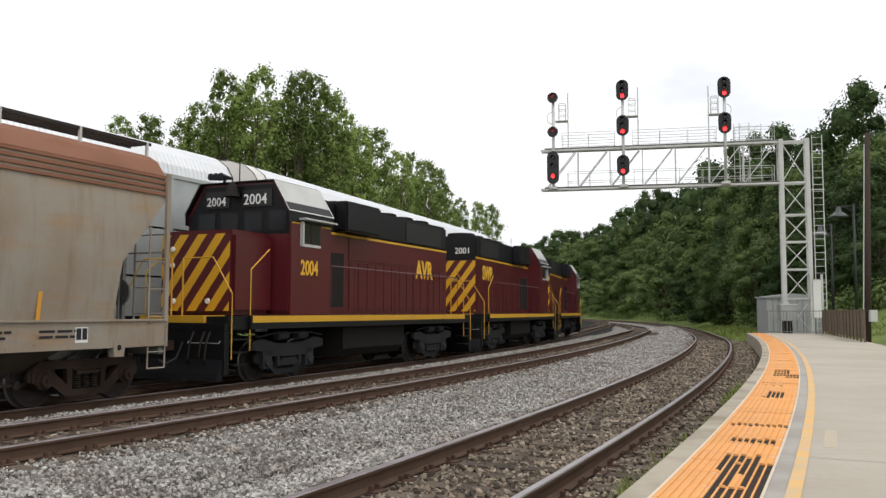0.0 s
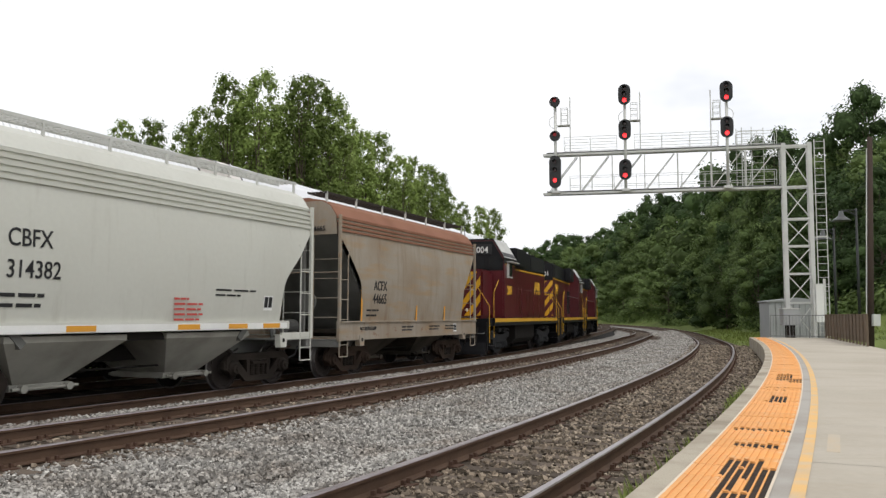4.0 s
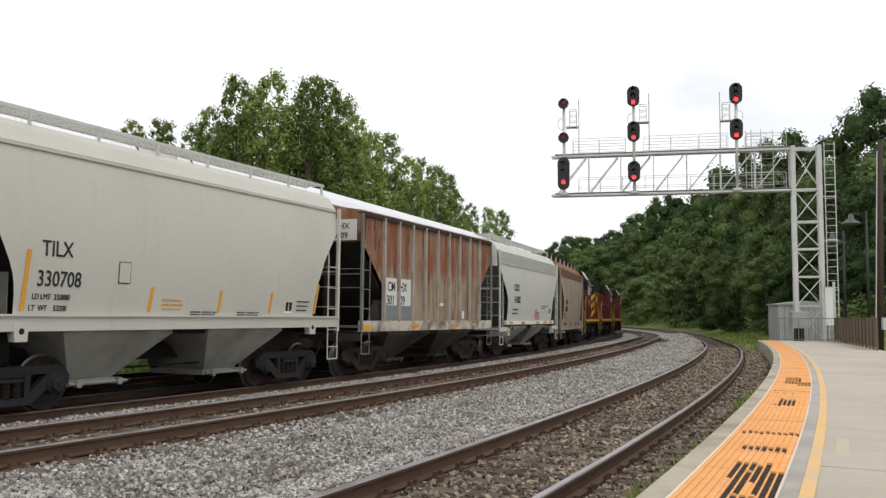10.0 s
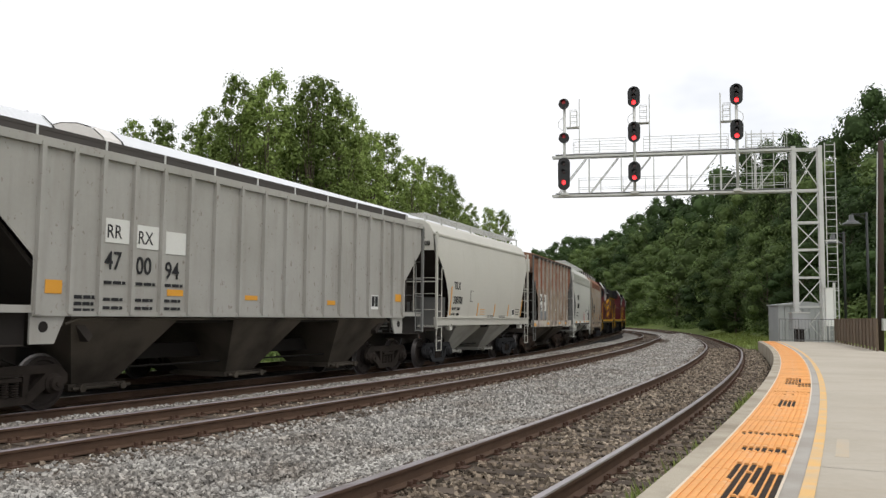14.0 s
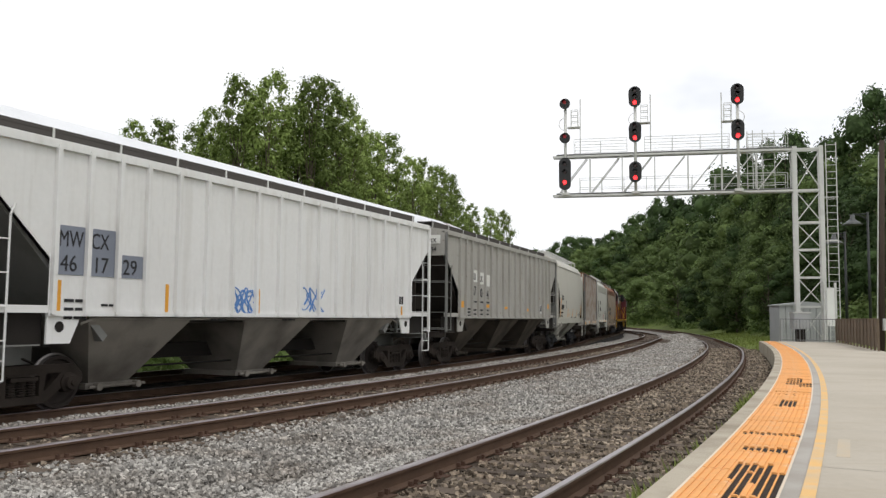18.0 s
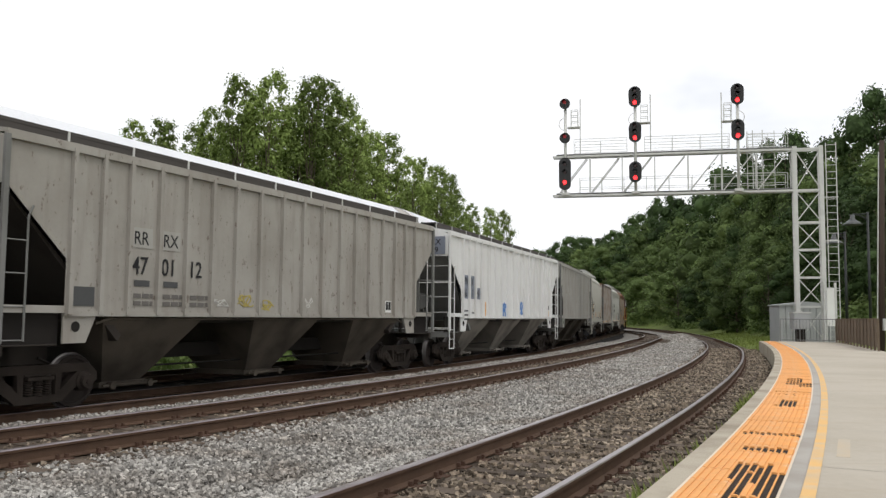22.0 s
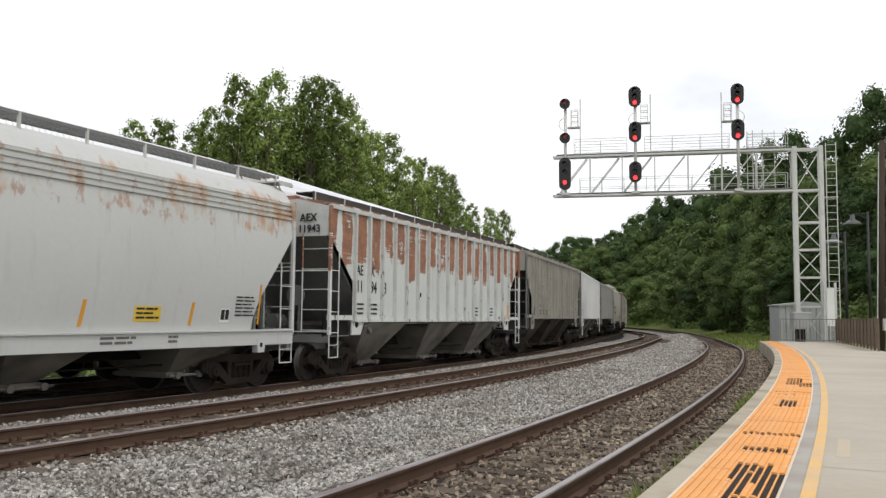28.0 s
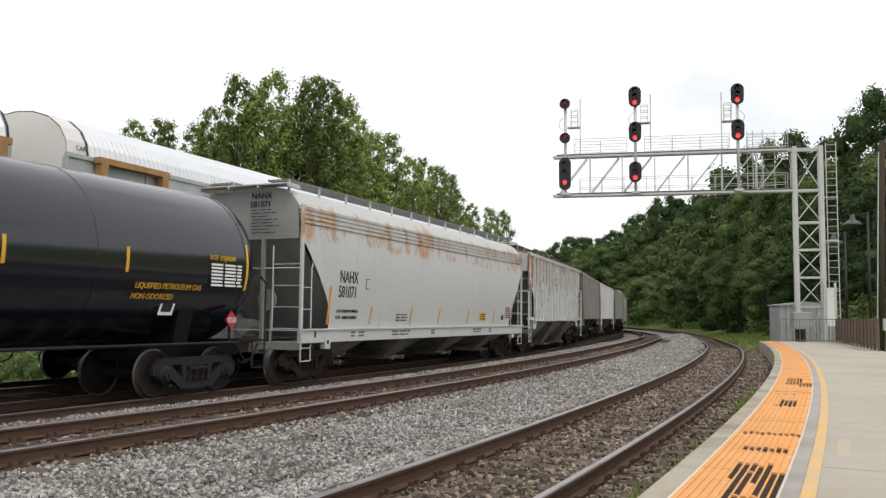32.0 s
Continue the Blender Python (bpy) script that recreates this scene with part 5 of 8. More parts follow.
PAINT = dict(
    acfx=material("dusty_tan_paint", (0.325, 0.285, 0.235), 0.75, dark=(0.255, 0.19, 0.13), coarse=0.8, scale=0.8, streak=(0.36, 0.22, 0.10), streak_amount=0.55, streak_scale=(0.25, 1, 1.6), streak_low=0.50, streak_high=0.72, bump=0.04),
    acfx_roof=material("rusty_roof_primer", (0.27, 0.13, 0.085), 0.8, dark=(0.20, 0.09, 0.055), coarse=0.6, bump=0.05),
    cbfx=material("pale_grey_paint", (0.56, 0.56, 0.51), 0.55, dark=(0.46, 0.45, 0.40), coarse=0.35, scale=0.5, bump=0.02),
    tilx=material("cream_grey_paint", (0.53, 0.515, 0.46), 0.5, dark=(0.43, 0.415, 0.36), coarse=0.4, scale=0.5, bump=0.02),
    cmhx=material("rusty_hopper_side", (0.36, 0.285, 0.205), 0.85, dark=(0.20, 0.115, 0.07), coarse=0.8, scale=0.7, streak=(0.17, 0.075, 0.04), streak_amount=0.75, streak_scale=(2.2, 1, 0.12), streak_low=0.48, streak_high=0.70, bump=0.1),
    cmhx_rib=material("worn_rib_paint", (0.40, 0.37, 0.33), 0.8, dark=(0.22, 0.14, 0.09), coarse=0.7, scale=2, bump=0.1),
    cmhx_sill=material("patchy_sill_paint", (0.52, 0.48, 0.42), 0.8, dark=(0.09, 0.045, 0.03), coarse=1.0, scale=2.6, bump=0.1),
    grey=material("grey_hopper_paint", (0.375, 0.365, 0.335), 0.65, dark=(0.28, 0.27, 0.24), coarse=0.6, scale=0.7, streak=(0.28, 0.26, 0.23), streak_amount=0.35, streak_scale=(1.2, 1, 0.15), bump=0.03),
    grey2=material("brown_grey_hopper_paint", (0.365, 0.348, 0.315), 0.68, dark=(0.245, 0.225, 0.195), coarse=0.7, scale=0.7, streak=(0.24, 0.21, 0.18), streak_amount=0.35, streak_scale=(1.2, 1, 0.15), bump=0.03),
    white=material("white_hopper_paint", (0.74, 0.74, 0.73), 0.55, dark=(0.58, 0.57, 0.55), coarse=0.4, scale=0.5, streak=(0.50, 0.48, 0.44), streak_amount=0.3, streak_scale=(1.5, 1, 0.12), bump=0.02),
    aex=material("flaking_white_paint", (0.64, 0.66, 0.64), 0.7, dark=(0.50, 0.50, 0.47), coarse=0.4, scale=0.8, bump=0.05),
    aex_rib=material("chipped_white_paint", (0.56, 0.575, 0.56), 0.65, dark=(0.40, 0.36, 0.31), coarse=0.6, scale=2.0, bump=0.04),
    nahx=material("weathered_white_paint", (0.55, 0.555, 0.545), 0.6, dark=(0.48, 0.475, 0.45), coarse=0.4, scale=0.5, bump=0.03),
    slope_dark=material("grimy_end_sheet", (0.048, 0.041, 0.036), 0.9, dark=(0.018, 0.015, 0.013), coarse=0.6, scale=1.2, bump=0.1),
    # the long hopper's white, with the shade of its ends in the colour
    slope_shaded=material("pale_end_sheet", (0.31, 0.31, 0.297), 0.8, dark=(0.18, 0.176, 0.165), coarse=0.6, scale=1.2, bump=0.06),
    slope_grey=material("grey_end_sheet", (0.20, 0.20, 0.19), 0.8, dark=(0.10, 0.10, 0.09), coarse=0.6, scale=1.2, bump=0.1),
    bay_pale=material("pale_hopper_bay", (0.42, 0.41, 0.365), 0.75, dark=(0.20, 0.185, 0.16), coarse=0.7, scale=1.2, bump=0.05),
    bay_grey=material("dusty_hopper_bay", (0.25, 0.228, 0.198), 0.85, dark=(0.08, 0.07, 0.06), coarse=0.8, scale=1.2, bump=0.08),
    chalk_yellow=material("faded_yellow_spray", (0.46, 0.38, 0.12), 0.8, bump=0),
    faint_print=material("faded_black_print", (0.15, 0.14, 0.13), 0.8, bump=0),
    chalk_white=material("white_chalk", (0.62, 0.61, 0.58), 0.9, bump=0),
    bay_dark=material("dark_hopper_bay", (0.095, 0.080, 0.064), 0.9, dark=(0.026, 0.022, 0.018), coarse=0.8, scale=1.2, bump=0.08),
    blue_grey=material("blue_grey_patch", (0.20, 0.22, 0.27), 0.6, bump=0.02),
    white_patch=material("white_patch", (0.70, 0.70, 0.66), 0.6, dark=(0.55, 0.54, 0.48), coarse=0.4, bump=0.02),
    grey_patch=material("grey_patch", (0.22, 0.23, 0.235), 0.7, bump=0.02),
    black_patch=material("dark_patch", (0.085, 0.087, 0.088), 0.75, dark=(0.05, 0.05, 0.05), bump=0.02),
    graffiti=material("blue_spray_paint", (0.10, 0.24, 0.55), 0.6, bump=0),
    tank=material("glossy_black_tank", (0.005, 0.006, 0.014), 0.16, dark=(0.009, 0.010, 0.016), coarse=0.5, scale=0.5, bump=0.015, bump_scale=20),
    maroon=material("maroon_paint", (0.092, 0.009, 0.013), 0.34, dark=(0.055, 0.008, 0.010), coarse=0.5, scale=0.8, bump=0.03),
    loco_black=material("engine_black", (0.007, 0.007, 0.009), 0.45, dark=(0.014, 0.013, 0.013), coarse=0.4, bump=0.04),
    loco_yellow=material("engine_yellow", (0.62, 0.34, 0.02), 0.5, dark=(0.45, 0.24, 0.03), coarse=0.4, bump=0.03),
    rack=material("rack_roof_metal", (0.74, 0.75, 0.77), 0.42, metal=0.35, dark=(0.62, 0.63, 0.65), coarse=0.4, bump=0.02),
    rack_end=material("rack_end_paint", (0.74, 0.71, 0.68), 0.6, dark=(0.62, 0.58, 0.54), coarse=0.4, bump=0.02),
    rack_side=material("rack_side_panel", (0.46, 0.48, 0.47), 0.6, metal=0.3, coarse=0.4, bump=0.05),
)

PAINT["tank"].node_tree.nodes["Principled BSDF"].inputs["Specular IOR Level"].default_value = 0.75
PAINT["loco_black"].node_tree.nodes["Principled BSDF"].inputs["Specular IOR Level"].default_value = 0.25


def rust_patches(m, low, high, amount, scale, z_from, z_to, colour=(0.30, 0.115, 0.05)):
    """Adds flaked, rusty areas to a paint, most of them at the height z_from to z_to on the side."""
    n, l = m.node_tree.nodes, m.node_tree.links
    b = n["Principled BSDF"]
    old = b.inputs["Base Color"].links[0].from_socket
    tc, mp, ns, sx, r1, r2, mu, rp, mx = (n.new(k) for k in ("ShaderNodeTexCoord", "ShaderNodeMapping", "ShaderNodeTexNoise", "ShaderNodeSeparateXYZ", "ShaderNodeMapRange",
                                                     "ShaderNodeMapRange", "ShaderNodeMath", "ShaderNodeValToRGB", "ShaderNodeMixRGB"))
    mp.inputs["Scale"].default_value = scale
    ns.inputs["Scale"].default_value, ns.inputs["Detail"].default_value, ns.inputs["Roughness"].default_value = 1.0, 9.0, 0.65
    l.new(tc.outputs["Object"], mp.inputs["Vector"])
    l.new(mp.outputs[0], ns.inputs["Vector"])
    l.new(tc.outputs["Object"], sx.inputs[0])
    mid = (z_from + z_to) / 2
    r1.inputs[1].default_value, r1.inputs[2].default_value = z_from - 0.25, z_from + 0.15
    r2.inputs[1].default_value, r2.inputs[2].default_value, r2.inputs[3].default_value, r2.inputs[4].default_value = z_to - 0.1, z_to + 0.15, 1.0, 0.35
    l.new(sx.outputs["Z"], r1.inputs[0])
    l.new(sx.outputs["Z"], r2.inputs[0])
    mu.operation = 'MULTIPLY'
    l.new(r1.outputs[0], mu.inputs[0])
    l.new(r2.outputs[0], mu.inputs[1])
    ad = n.new("ShaderNodeMath")
    ad.operation, ad.inputs[1].default_value, ad.inputs[2].default_value = 'MULTIPLY_ADD', 0.22, -0.22
    l.new(mu.outputs[0], ad.inputs[0])
    a2 = n.new("ShaderNodeMath")
    l.new(ns.outputs["Fac"], a2.inputs[0])
    l.new(ad.outputs[0], a2.inputs[1])
    rp.color_ramp.elements[0].position, rp.color_ramp.elements[1].position = low, high
    rp.color_ramp.elements[0].color, rp.color_ramp.elements[1].color = (0, 0, 0, 1), (amount,) * 3 + (1,)
    l.new(a2.outputs[0], rp.inputs[0])
    l.new(rp.outputs[0], mx.inputs[0])
    l.new(old, mx.inputs[1])
    mx.inputs[2].default_value = (*colour, 1)
    l.new(mx.outputs[0], b.inputs["Base Color"])


rust_patches(PAINT["grey"], 0.63, 0.66, 0.6, (11.0, 11.0, 6.0), 0.9, 4.6, (0.13, 0.085, 0.06))
rust_patches(PAINT["grey2"], 0.615, 0.65, 0.6, (11.0, 11.0, 5.0), 0.9, 4.6, (0.11, 0.07, 0.05))
for key, low, amount, tone in (("acfx", 0.50, 0.45, (0.20, 0.13, 0.08)), ("grey", 0.54, 0.28, (0.20, 0.185, 0.16)), ("grey2", 0.53, 0.32, (0.18, 0.155, 0.13)),
                              ("white", 0.56, 0.3, (0.34, 0.31, 0.27)), ("cbfx", 0.56, 0.3, (0.32, 0.30, 0.25)), ("tilx", 0.56, 0.3, (0.34, 0.31, 0.24)), ("nahx", 0.55, 0.35, (0.36, 0.33, 0.28)), ("aex", 0.55, 0.3, (0.36, 0.32, 0.27))):
    rust_patches(PAINT[key], low, low + 0.2, amount, (4.0, 4.0, 0.45), 0.6, 4.8, tone)
rust_patches(PAINT["acfx"], 0.60, 0.66, 0.7, (3.0, 3.0, 5.0), 0.9, 1.5, (0.22, 0.10, 0.05))
rust_patches(PAINT["aex_rib"], 0.60, 0.64, 0.8, (7.0, 7.0, 3.0), 0.9, 4.4, (0.10, 0.075, 0.06))
rust_patches(PAINT["cmhx"], 0.34, 0.60, 0.95, (2.2, 1.0, 0.35), 2.9, 4.4, (0.235, 0.078, 0.040))
rust_patches(PAINT["cmhx"], 0.55, 0.62, 0.8, (7.0, 1.0, 0.8), 1.0, 4.4, (0.06, 0.032, 0.022))
rust_patches(PAINT["nahx"], 0.50, 0.62, 0.8, (1.3, 0.35, 0.7), 3.35, 4.3, (0.46, 0.235, 0.085))
rust_patches(PAINT["nahx"], 0.55, 0.62, 0.55, (5.0, 1.0, 2.5), 3.3, 4.3, (0.30, 0.12, 0.045))



def flaked_bays(m, hb, ribs, colour):
    """Bare rust under flaked paint in the upper part of every bay between the ribs, each bay to its own depth."""
    n, l = m.node_tree.nodes, m.node_tree.links
    b = n["Principled BSDF"]
    old = b.inputs["Base Color"].links[0].from_socket

    def math_node(kind, a, c=None, d=None):
        k = n.new("ShaderNodeMath")
        k.operation = kind
        for i, q in enumerate((a, c, d)):
            if isinstance(q, (int, float)):
                k.inputs[i].default_value = q
            elif q is not None:
                l.new(q, k.inputs[i])
        return k.outputs[0]

    def ranged(q, lo, hi, a=0.0, c=1.0):
        k = n.new("ShaderNodeMapRange")
        k.interpolation_type = 'SMOOTHSTEP'
        k.inputs[1].default_value, k.inputs[2].default_value, k.inputs[3].default_value, k.inputs[4].default_value = lo, hi, a, c
        l.new(q, k.inputs[0])
        return k.outputs[0]

    def grain(scale, detail, rough=0.6):
        mp, k = n.new("ShaderNodeMapping"), n.new("ShaderNodeTexNoise")
        mp.inputs["Scale"].default_value = scale
        k.inputs["Scale"].default_value, k.inputs["Detail"].default_value, k.inputs["Roughness"].default_value = 1.0, detail, rough
        l.new(tc.outputs["Object"], mp.inputs["Vector"])
        l.new(mp.outputs[0], k.inputs["Vector"])
        return k.outputs["Fac"]
    tc, sx, wn_ = n.new("ShaderNodeTexCoord"), n.new("ShaderNodeSeparateXYZ"), n.new("ShaderNodeTexWhiteNoise")
    l.new(tc.outputs["Object"], sx.inputs[0])
    lines = rib_lines(hb, ribs, True)
    u = math_node('DIVIDE', math_node('SUBTRACT', sx.outputs["X"], float(lines[0])), float(lines[1] - lines[0]))
    bay = math_node('FLOOR', u)
    wn_.noise_dimensions = '1D'
    l.new(bay, wn_.inputs["W"])
    across = ranged(math_node('ABSOLUTE', math_node('SUBTRACT', math_node('FRACT', u), 0.5)), 0.26, 0.47, 1.0, 0.0)
    depth = math_node('MULTIPLY_ADD', wn_.outputs["Value"], 0.55, 2.72)
    down = ranged(math_node('SUBTRACT', sx.outputs["Z"], depth), -0.30, 0.18)
    blot = math_node('MULTIPLY_ADD', grain((2.6, 1.0, 1.3), 7.0), 2.6, -1.28)
    scratch = math_node('MULTIPLY_ADD', grain((1.6, 1.0, 26.0), 4.0, 0.7), 1.7, -0.92)
    level = math_node('ADD', math_node('ADD', math_node('MULTIPLY', across, down), blot), scratch)
    mask = ranged(math_node('MULTIPLY', level, ranged(down, 0.0, 0.3)), 0.52, 0.66, 0.0, 0.92)
    tone, mx = n.new("ShaderNodeMixRGB"), n.new("ShaderNodeMixRGB")
    l.new(ranged(grain((3.0, 1.0, 5.0), 6.0), 0.35, 0.65), tone.inputs[0])
    tone.inputs[1].default_value, tone.inputs[2].default_value = (*colour, 1), (*(c * 0.62 for c in colour), 1)
    l.new(mask, mx.inputs[0])
    l.new(old, mx.inputs[1])
    l.new(tone.outputs[0], mx.inputs[2])
    l.new(mx.outputs[0], b.inputs["Base Color"])


rust_patches(PAINT["aex"], 0.60, 0.63, 0.85, (5.0, 5.0, 2.4), 1.2, 1.75, (0.13, 0.07, 0.045))
flaked_bays(PAINT["aex"], 7.42, 17, (0.36, 0.145, 0.075))

CARS = []


def mount(car, rear, front, label=None):
    """Enter a car of the near train: chainage of its two coupled ends when the clip starts."""
    CARS.append((car, (rear + front) / 2))


RATE = 0.973   # metres along the inner track for each metre of chainage


def fitted(rear, front):
    return (front - rear) * RATE


# -- tan two-bay hopper behind the engines
E_ACF = (3.17, 15.09)
car, hb = round_hopper("covered_hopper", "dusty tan two-bay covered hopper with a rusty roof", 4.85,
                       dict(body=PAINT["acfx"], slope=PAINT["slope_grey"], roof=PAINT["acfx_roof"], sill=PAINT["acfx"], bay=PAINT["bay_dark"], board=PAINT["slope_dark"]), 2, "truck_rust", beads=4, eave=4.20, sill_low=0.97, sill_top=1.43,
                       cut=curve_cut((1.4, 2.0, 2.5, 3.0, 3.72), (1.20, 1.18, 1.10, 0.66, 0.0)), cut_top=3.72, low=1.0)
mount(car, *E_ACF)
lettering("ACFX", 0.38, MAT["letter"], car, side_at(-hb + 1.84, -1.565, 2.31), squeeze=0.8, bold=0.002)
lettering("44665", 0.40, MAT["letter"], car, side_at(-hb + 1.80, -1.553, 1.94), squeeze=0.85, bold=0.002)
lettering("ACFX 44665", 0.18, MAT["letter"], car, end_at(-hb - 0.034, -0.15, 3.80), bold=0.002)
bars(car, MAT["letter"], -hb + 1.5, -1.535, 1.78, (0.7, 0.6), 0.05, 0.09)
amber(car, -1.53, [(-hb + 1.14, 1.42)], h=0.9, lean=0.02)
amber(car, -1.52, [(-0.2, 1.42), (2.0, 1.42)], h=0.5, lean=0.05)
consolidated(car, hb - 2.1, -1.565, 1.08, 0.26)
lettering("ACF CENTER FLOW", 0.13, MAT["letter"], car, side_at(-hb + 1.05, -1.565, 1.22), squeeze=0.8, bold=0.003)
for a in (-hb + 3.6, -hb + 5.6, -hb + 6.9):
    bars(car, MAT["letter"], a, -1.565, 1.30, (0.8, 0.7), 0.04, 0.05)

# -- pale grey two-bay hopper
E_CB = (-8.5, 3.54)
car, hb = round_hopper("covered_hopper", "clean pale grey two-bay covered hopper", 5.17,
                       dict(body=PAINT["cbfx"], slope=PAINT["slope_grey"], board=MAT["galv"], sill=PAINT["cbfx"], bay=PAINT["bay_pale"]), 2, "truck", deep_sill=False, beads=5, eave=4.22, sill_low=1.05, sill_top=1.47,
                       cut=curve_cut((1.4, 2.2, 2.5, 2.97, 3.6), (1.18, 1.14, 1.00, 0.52, 0.0)), cut_top=3.6, low=1.12)
mount(car, *E_CB)
lettering("CBFX", 0.40, MAT["letter"], car, side_at(-hb + 2.02, -1.565, 2.68), squeeze=0.85, bold=0.002)
lettering("314382", 0.40, MAT["letter"], car, side_at(-hb + 2.02, -1.553, 2.19), squeeze=0.85, bold=0.002)
lettering("CBFX", 0.20, MAT["letter"], car, end_at(-hb - 0.034, -0.55, 3.92), bold=0.002)
lettering("314382", 0.20, MAT["letter"], car, end_at(-hb - 0.034, -0.42, 3.67), bold=0.002)
bars(car, MAT["letter"], -hb + 1.9, -1.53, 1.95, (0.85, 0.8), 0.06, 0.1)
bars(car, material("red_small_print", (0.5, 0.06, 0.05), 0.6, bump=0), 0.5, -1.55, 1.95, (0.4, 0.8, 0.75, 0.8, 0.7), 0.04, 0.06)
bars(car, MAT["letter"], 1.7, -1.56, 2.15, (1.3, 0.8), 0.035, 0.07)
consolidated(car, hb - 1.85, -1.53, 1.72, 0.32)
part("sill_stripe", cube(-hb + 1.1, hb - 1.0, -1.562, -1.551, 1.32, 1.45), MAT["white_letter"], car, "white conspicuity stripe")
for a in (-hb + 1.2, -2.0, 0.6, 2.1, hb - 1.9):
    part("reflector", cube(a, a + 0.62, -1.567, -1.555, 1.335, 1.435), MAT["reflector"], car, "amber reflective strip")

# -- rusty ribbed two-bay hopper
E_CM = (-19.93, -8.47)
car, hb = ribbed_hopper("covered_hopper", "heavily rusted two-bay covered hopper with pale ribs", 4.95, 9,
                        dict(body=PAINT["cmhx"], slope=PAINT["slope_dark"], chord=PAINT["slope_dark"], rib=PAINT["cmhx_rib"], sill=PAINT["cmhx_sill"], bay=PAINT["bay_dark"], ladder=PAINT["slope_grey"]), 2, "truck_rust", eave=4.33, sill=1.49, board=False, deep=1.20, low=1.3, stirrup=0.62)
mount(car, *E_CM)
xs = rib_lines(hb, 9)
for k, (a, b) in enumerate((("CM", "301"), ("HX", "09"))):
    x0 = xs[k] + 0.08
    plate_mark(car, x0, -1.53, 1.92, 0.78, 0.77, PAINT["white_patch"], label="white painted number panel")
    plate_mark(car, x0, -1.53, 1.52, 0.78, 0.40, PAINT["grey_patch"])
    lettering(a, 0.38, MAT["letter"], car, side_at(x0 + (0.18 if k == 0 else 0.04), -1.535, 2.32), squeeze=0.85, bold=0.004)
    lettering(b, 0.38, MAT["letter"], car, side_at(x0 + (0.12 if k == 0 else 0.04), -1.535, 1.94), squeeze=0.9, bold=0.004)
part("number_panel", cube(-hb - 0.04, -hb - 0.032, -1.40, -0.45, 3.62, 4.18), PAINT["white_patch"], car, "white painted number panel")
lettering("CMHX", 0.22, MAT["letter"], car, end_at(-hb - 0.042, -0.53, 3.93), bold=0.002)
lettering("30109", 0.22, MAT["letter"], car, end_at(-hb - 0.042, -0.58, 3.68), bold=0.002)
part("slope_opening", lathe(bmesh.new(), [(-1.47, 0.2), (-1.455, 0.2)], "y", 16, centre=(-hb + 0.95, 0, 1.73)), MAT["black"], car, "dark round opening")
part("end_gusset", prism(bmesh.new(), [(-hb + 0.4, 1.3), (-hb + 1.3, 1.3), (-hb + 1.3, 2.05), (-hb + 0.85, 2.05)], "y", -1.452, -1.44), PAINT["slope_dark"], car)
for a, w, z0 in ((-hb + 0.02, 0.50, 1.23), (-1.9, 0.5, 1.29), (1.1, 0.45, 1.29), (3.0, 0.35, 1.29)):
    part("reflector", cube(a, a + w, -1.587, -1.580, z0, z0 * 0.4 + 0.88), MAT["reflector"], car, "worn amber reflective strip")
plate_mark(car, xs[6] + 0.3, -1.53, 1.55, 0.2, 0.26, PAINT["white_patch"])
plate_mark(car, xs[4] + 0.25, -1.53, 1.95, 0.3, 0.1, PAINT["white_patch"])

# -- cream two-bay hopper
E_TI = (-31.52, -19.82)
car, hb = round_hopper("covered_hopper", "clean cream-grey two-bay covered hopper with amber strips", 5.10,
                       dict(body=PAINT["tilx"], slope=PAINT["slope_dark"], board=MAT["galv"], sill=PAINT["tilx"], bay=PAINT["bay_pale"]), 2, "truck_black", beads=1, eave=4.30, sill_low=1.34, sill_top=1.57,
                       cut=curve_cut((1.5, 2.0, 2.3, 3.0, 3.74), (1.05, 1.02, 0.95, 0.62, 0.0)), cut_top=3.74, low=1.28, web=PAINT["slope_grey"])
mount(car, *E_TI)
lettering("TILX", 0.36, MAT["letter"], car, side_at(-hb + 1.46, -1.565, 2.53), squeeze=0.82, bold=0.002)
lettering("330708", 0.36, MAT["letter"], car, side_at(-hb + 1.40, -1.55, 2.05), squeeze=0.8, bold=0.002)
lettering("TILX", 0.20, MAT["letter"], car, end_at(-hb - 0.034, -0.72, 4.12), bold=0.002)
lettering("330708", 0.20, MAT["letter"], car, end_at(-hb - 0.034, -0.70, 3.88), bold=0.002)
lettering("LD LMT  232800", 0.13, MAT["letter"], car, side_at(-hb + 1.34, -1.53, 1.84), squeeze=0.8)
lettering("LT  WT    53200", 0.13, MAT["letter"], car, side_at(-hb + 1.30, -1.53, 1.66), squeeze=0.8)
amber(car, -1.52, [(-hb + 1.14, 1.66)], h=0.95, lean=0.05)
amber(car, -1.52, [(-1.3, 1.66), (0.6, 1.66), (2.3, 1.66)], h=0.45, lean=0.05)
amber(car, -1.52, [(hb - 1.05, 1.66)], h=0.7, lean=0.10)
consolidated(car, hb - 2.2, -1.53, 1.66, 0.28)
bars(car, MAT["letter"], hb - 1.75, -1.53, 1.95, (0.5, 0.45, 0.4), 0.03, 0.07)
for a in (-0.2, 1.2):
    bars(car, MAT["letter"], a, -1.53, 1.68, (0.75, 0.7), 0.022, 0.03)
bars(car, MAT["reflector"], -0.95, -1.53, 1.90, (0.5, 0.55, 0.5), 0.025, 0.06)
frame_mark = plate_mark(car, -2.05, -1.56, 2.15, 0.28, 0.38, MAT["letter"], "plate_stencil")
part("stencil_square", cube(-2.035, -1.785, -1.57, -1.564, 2.165, 2.515), PAINT["tilx"], frame_mark)
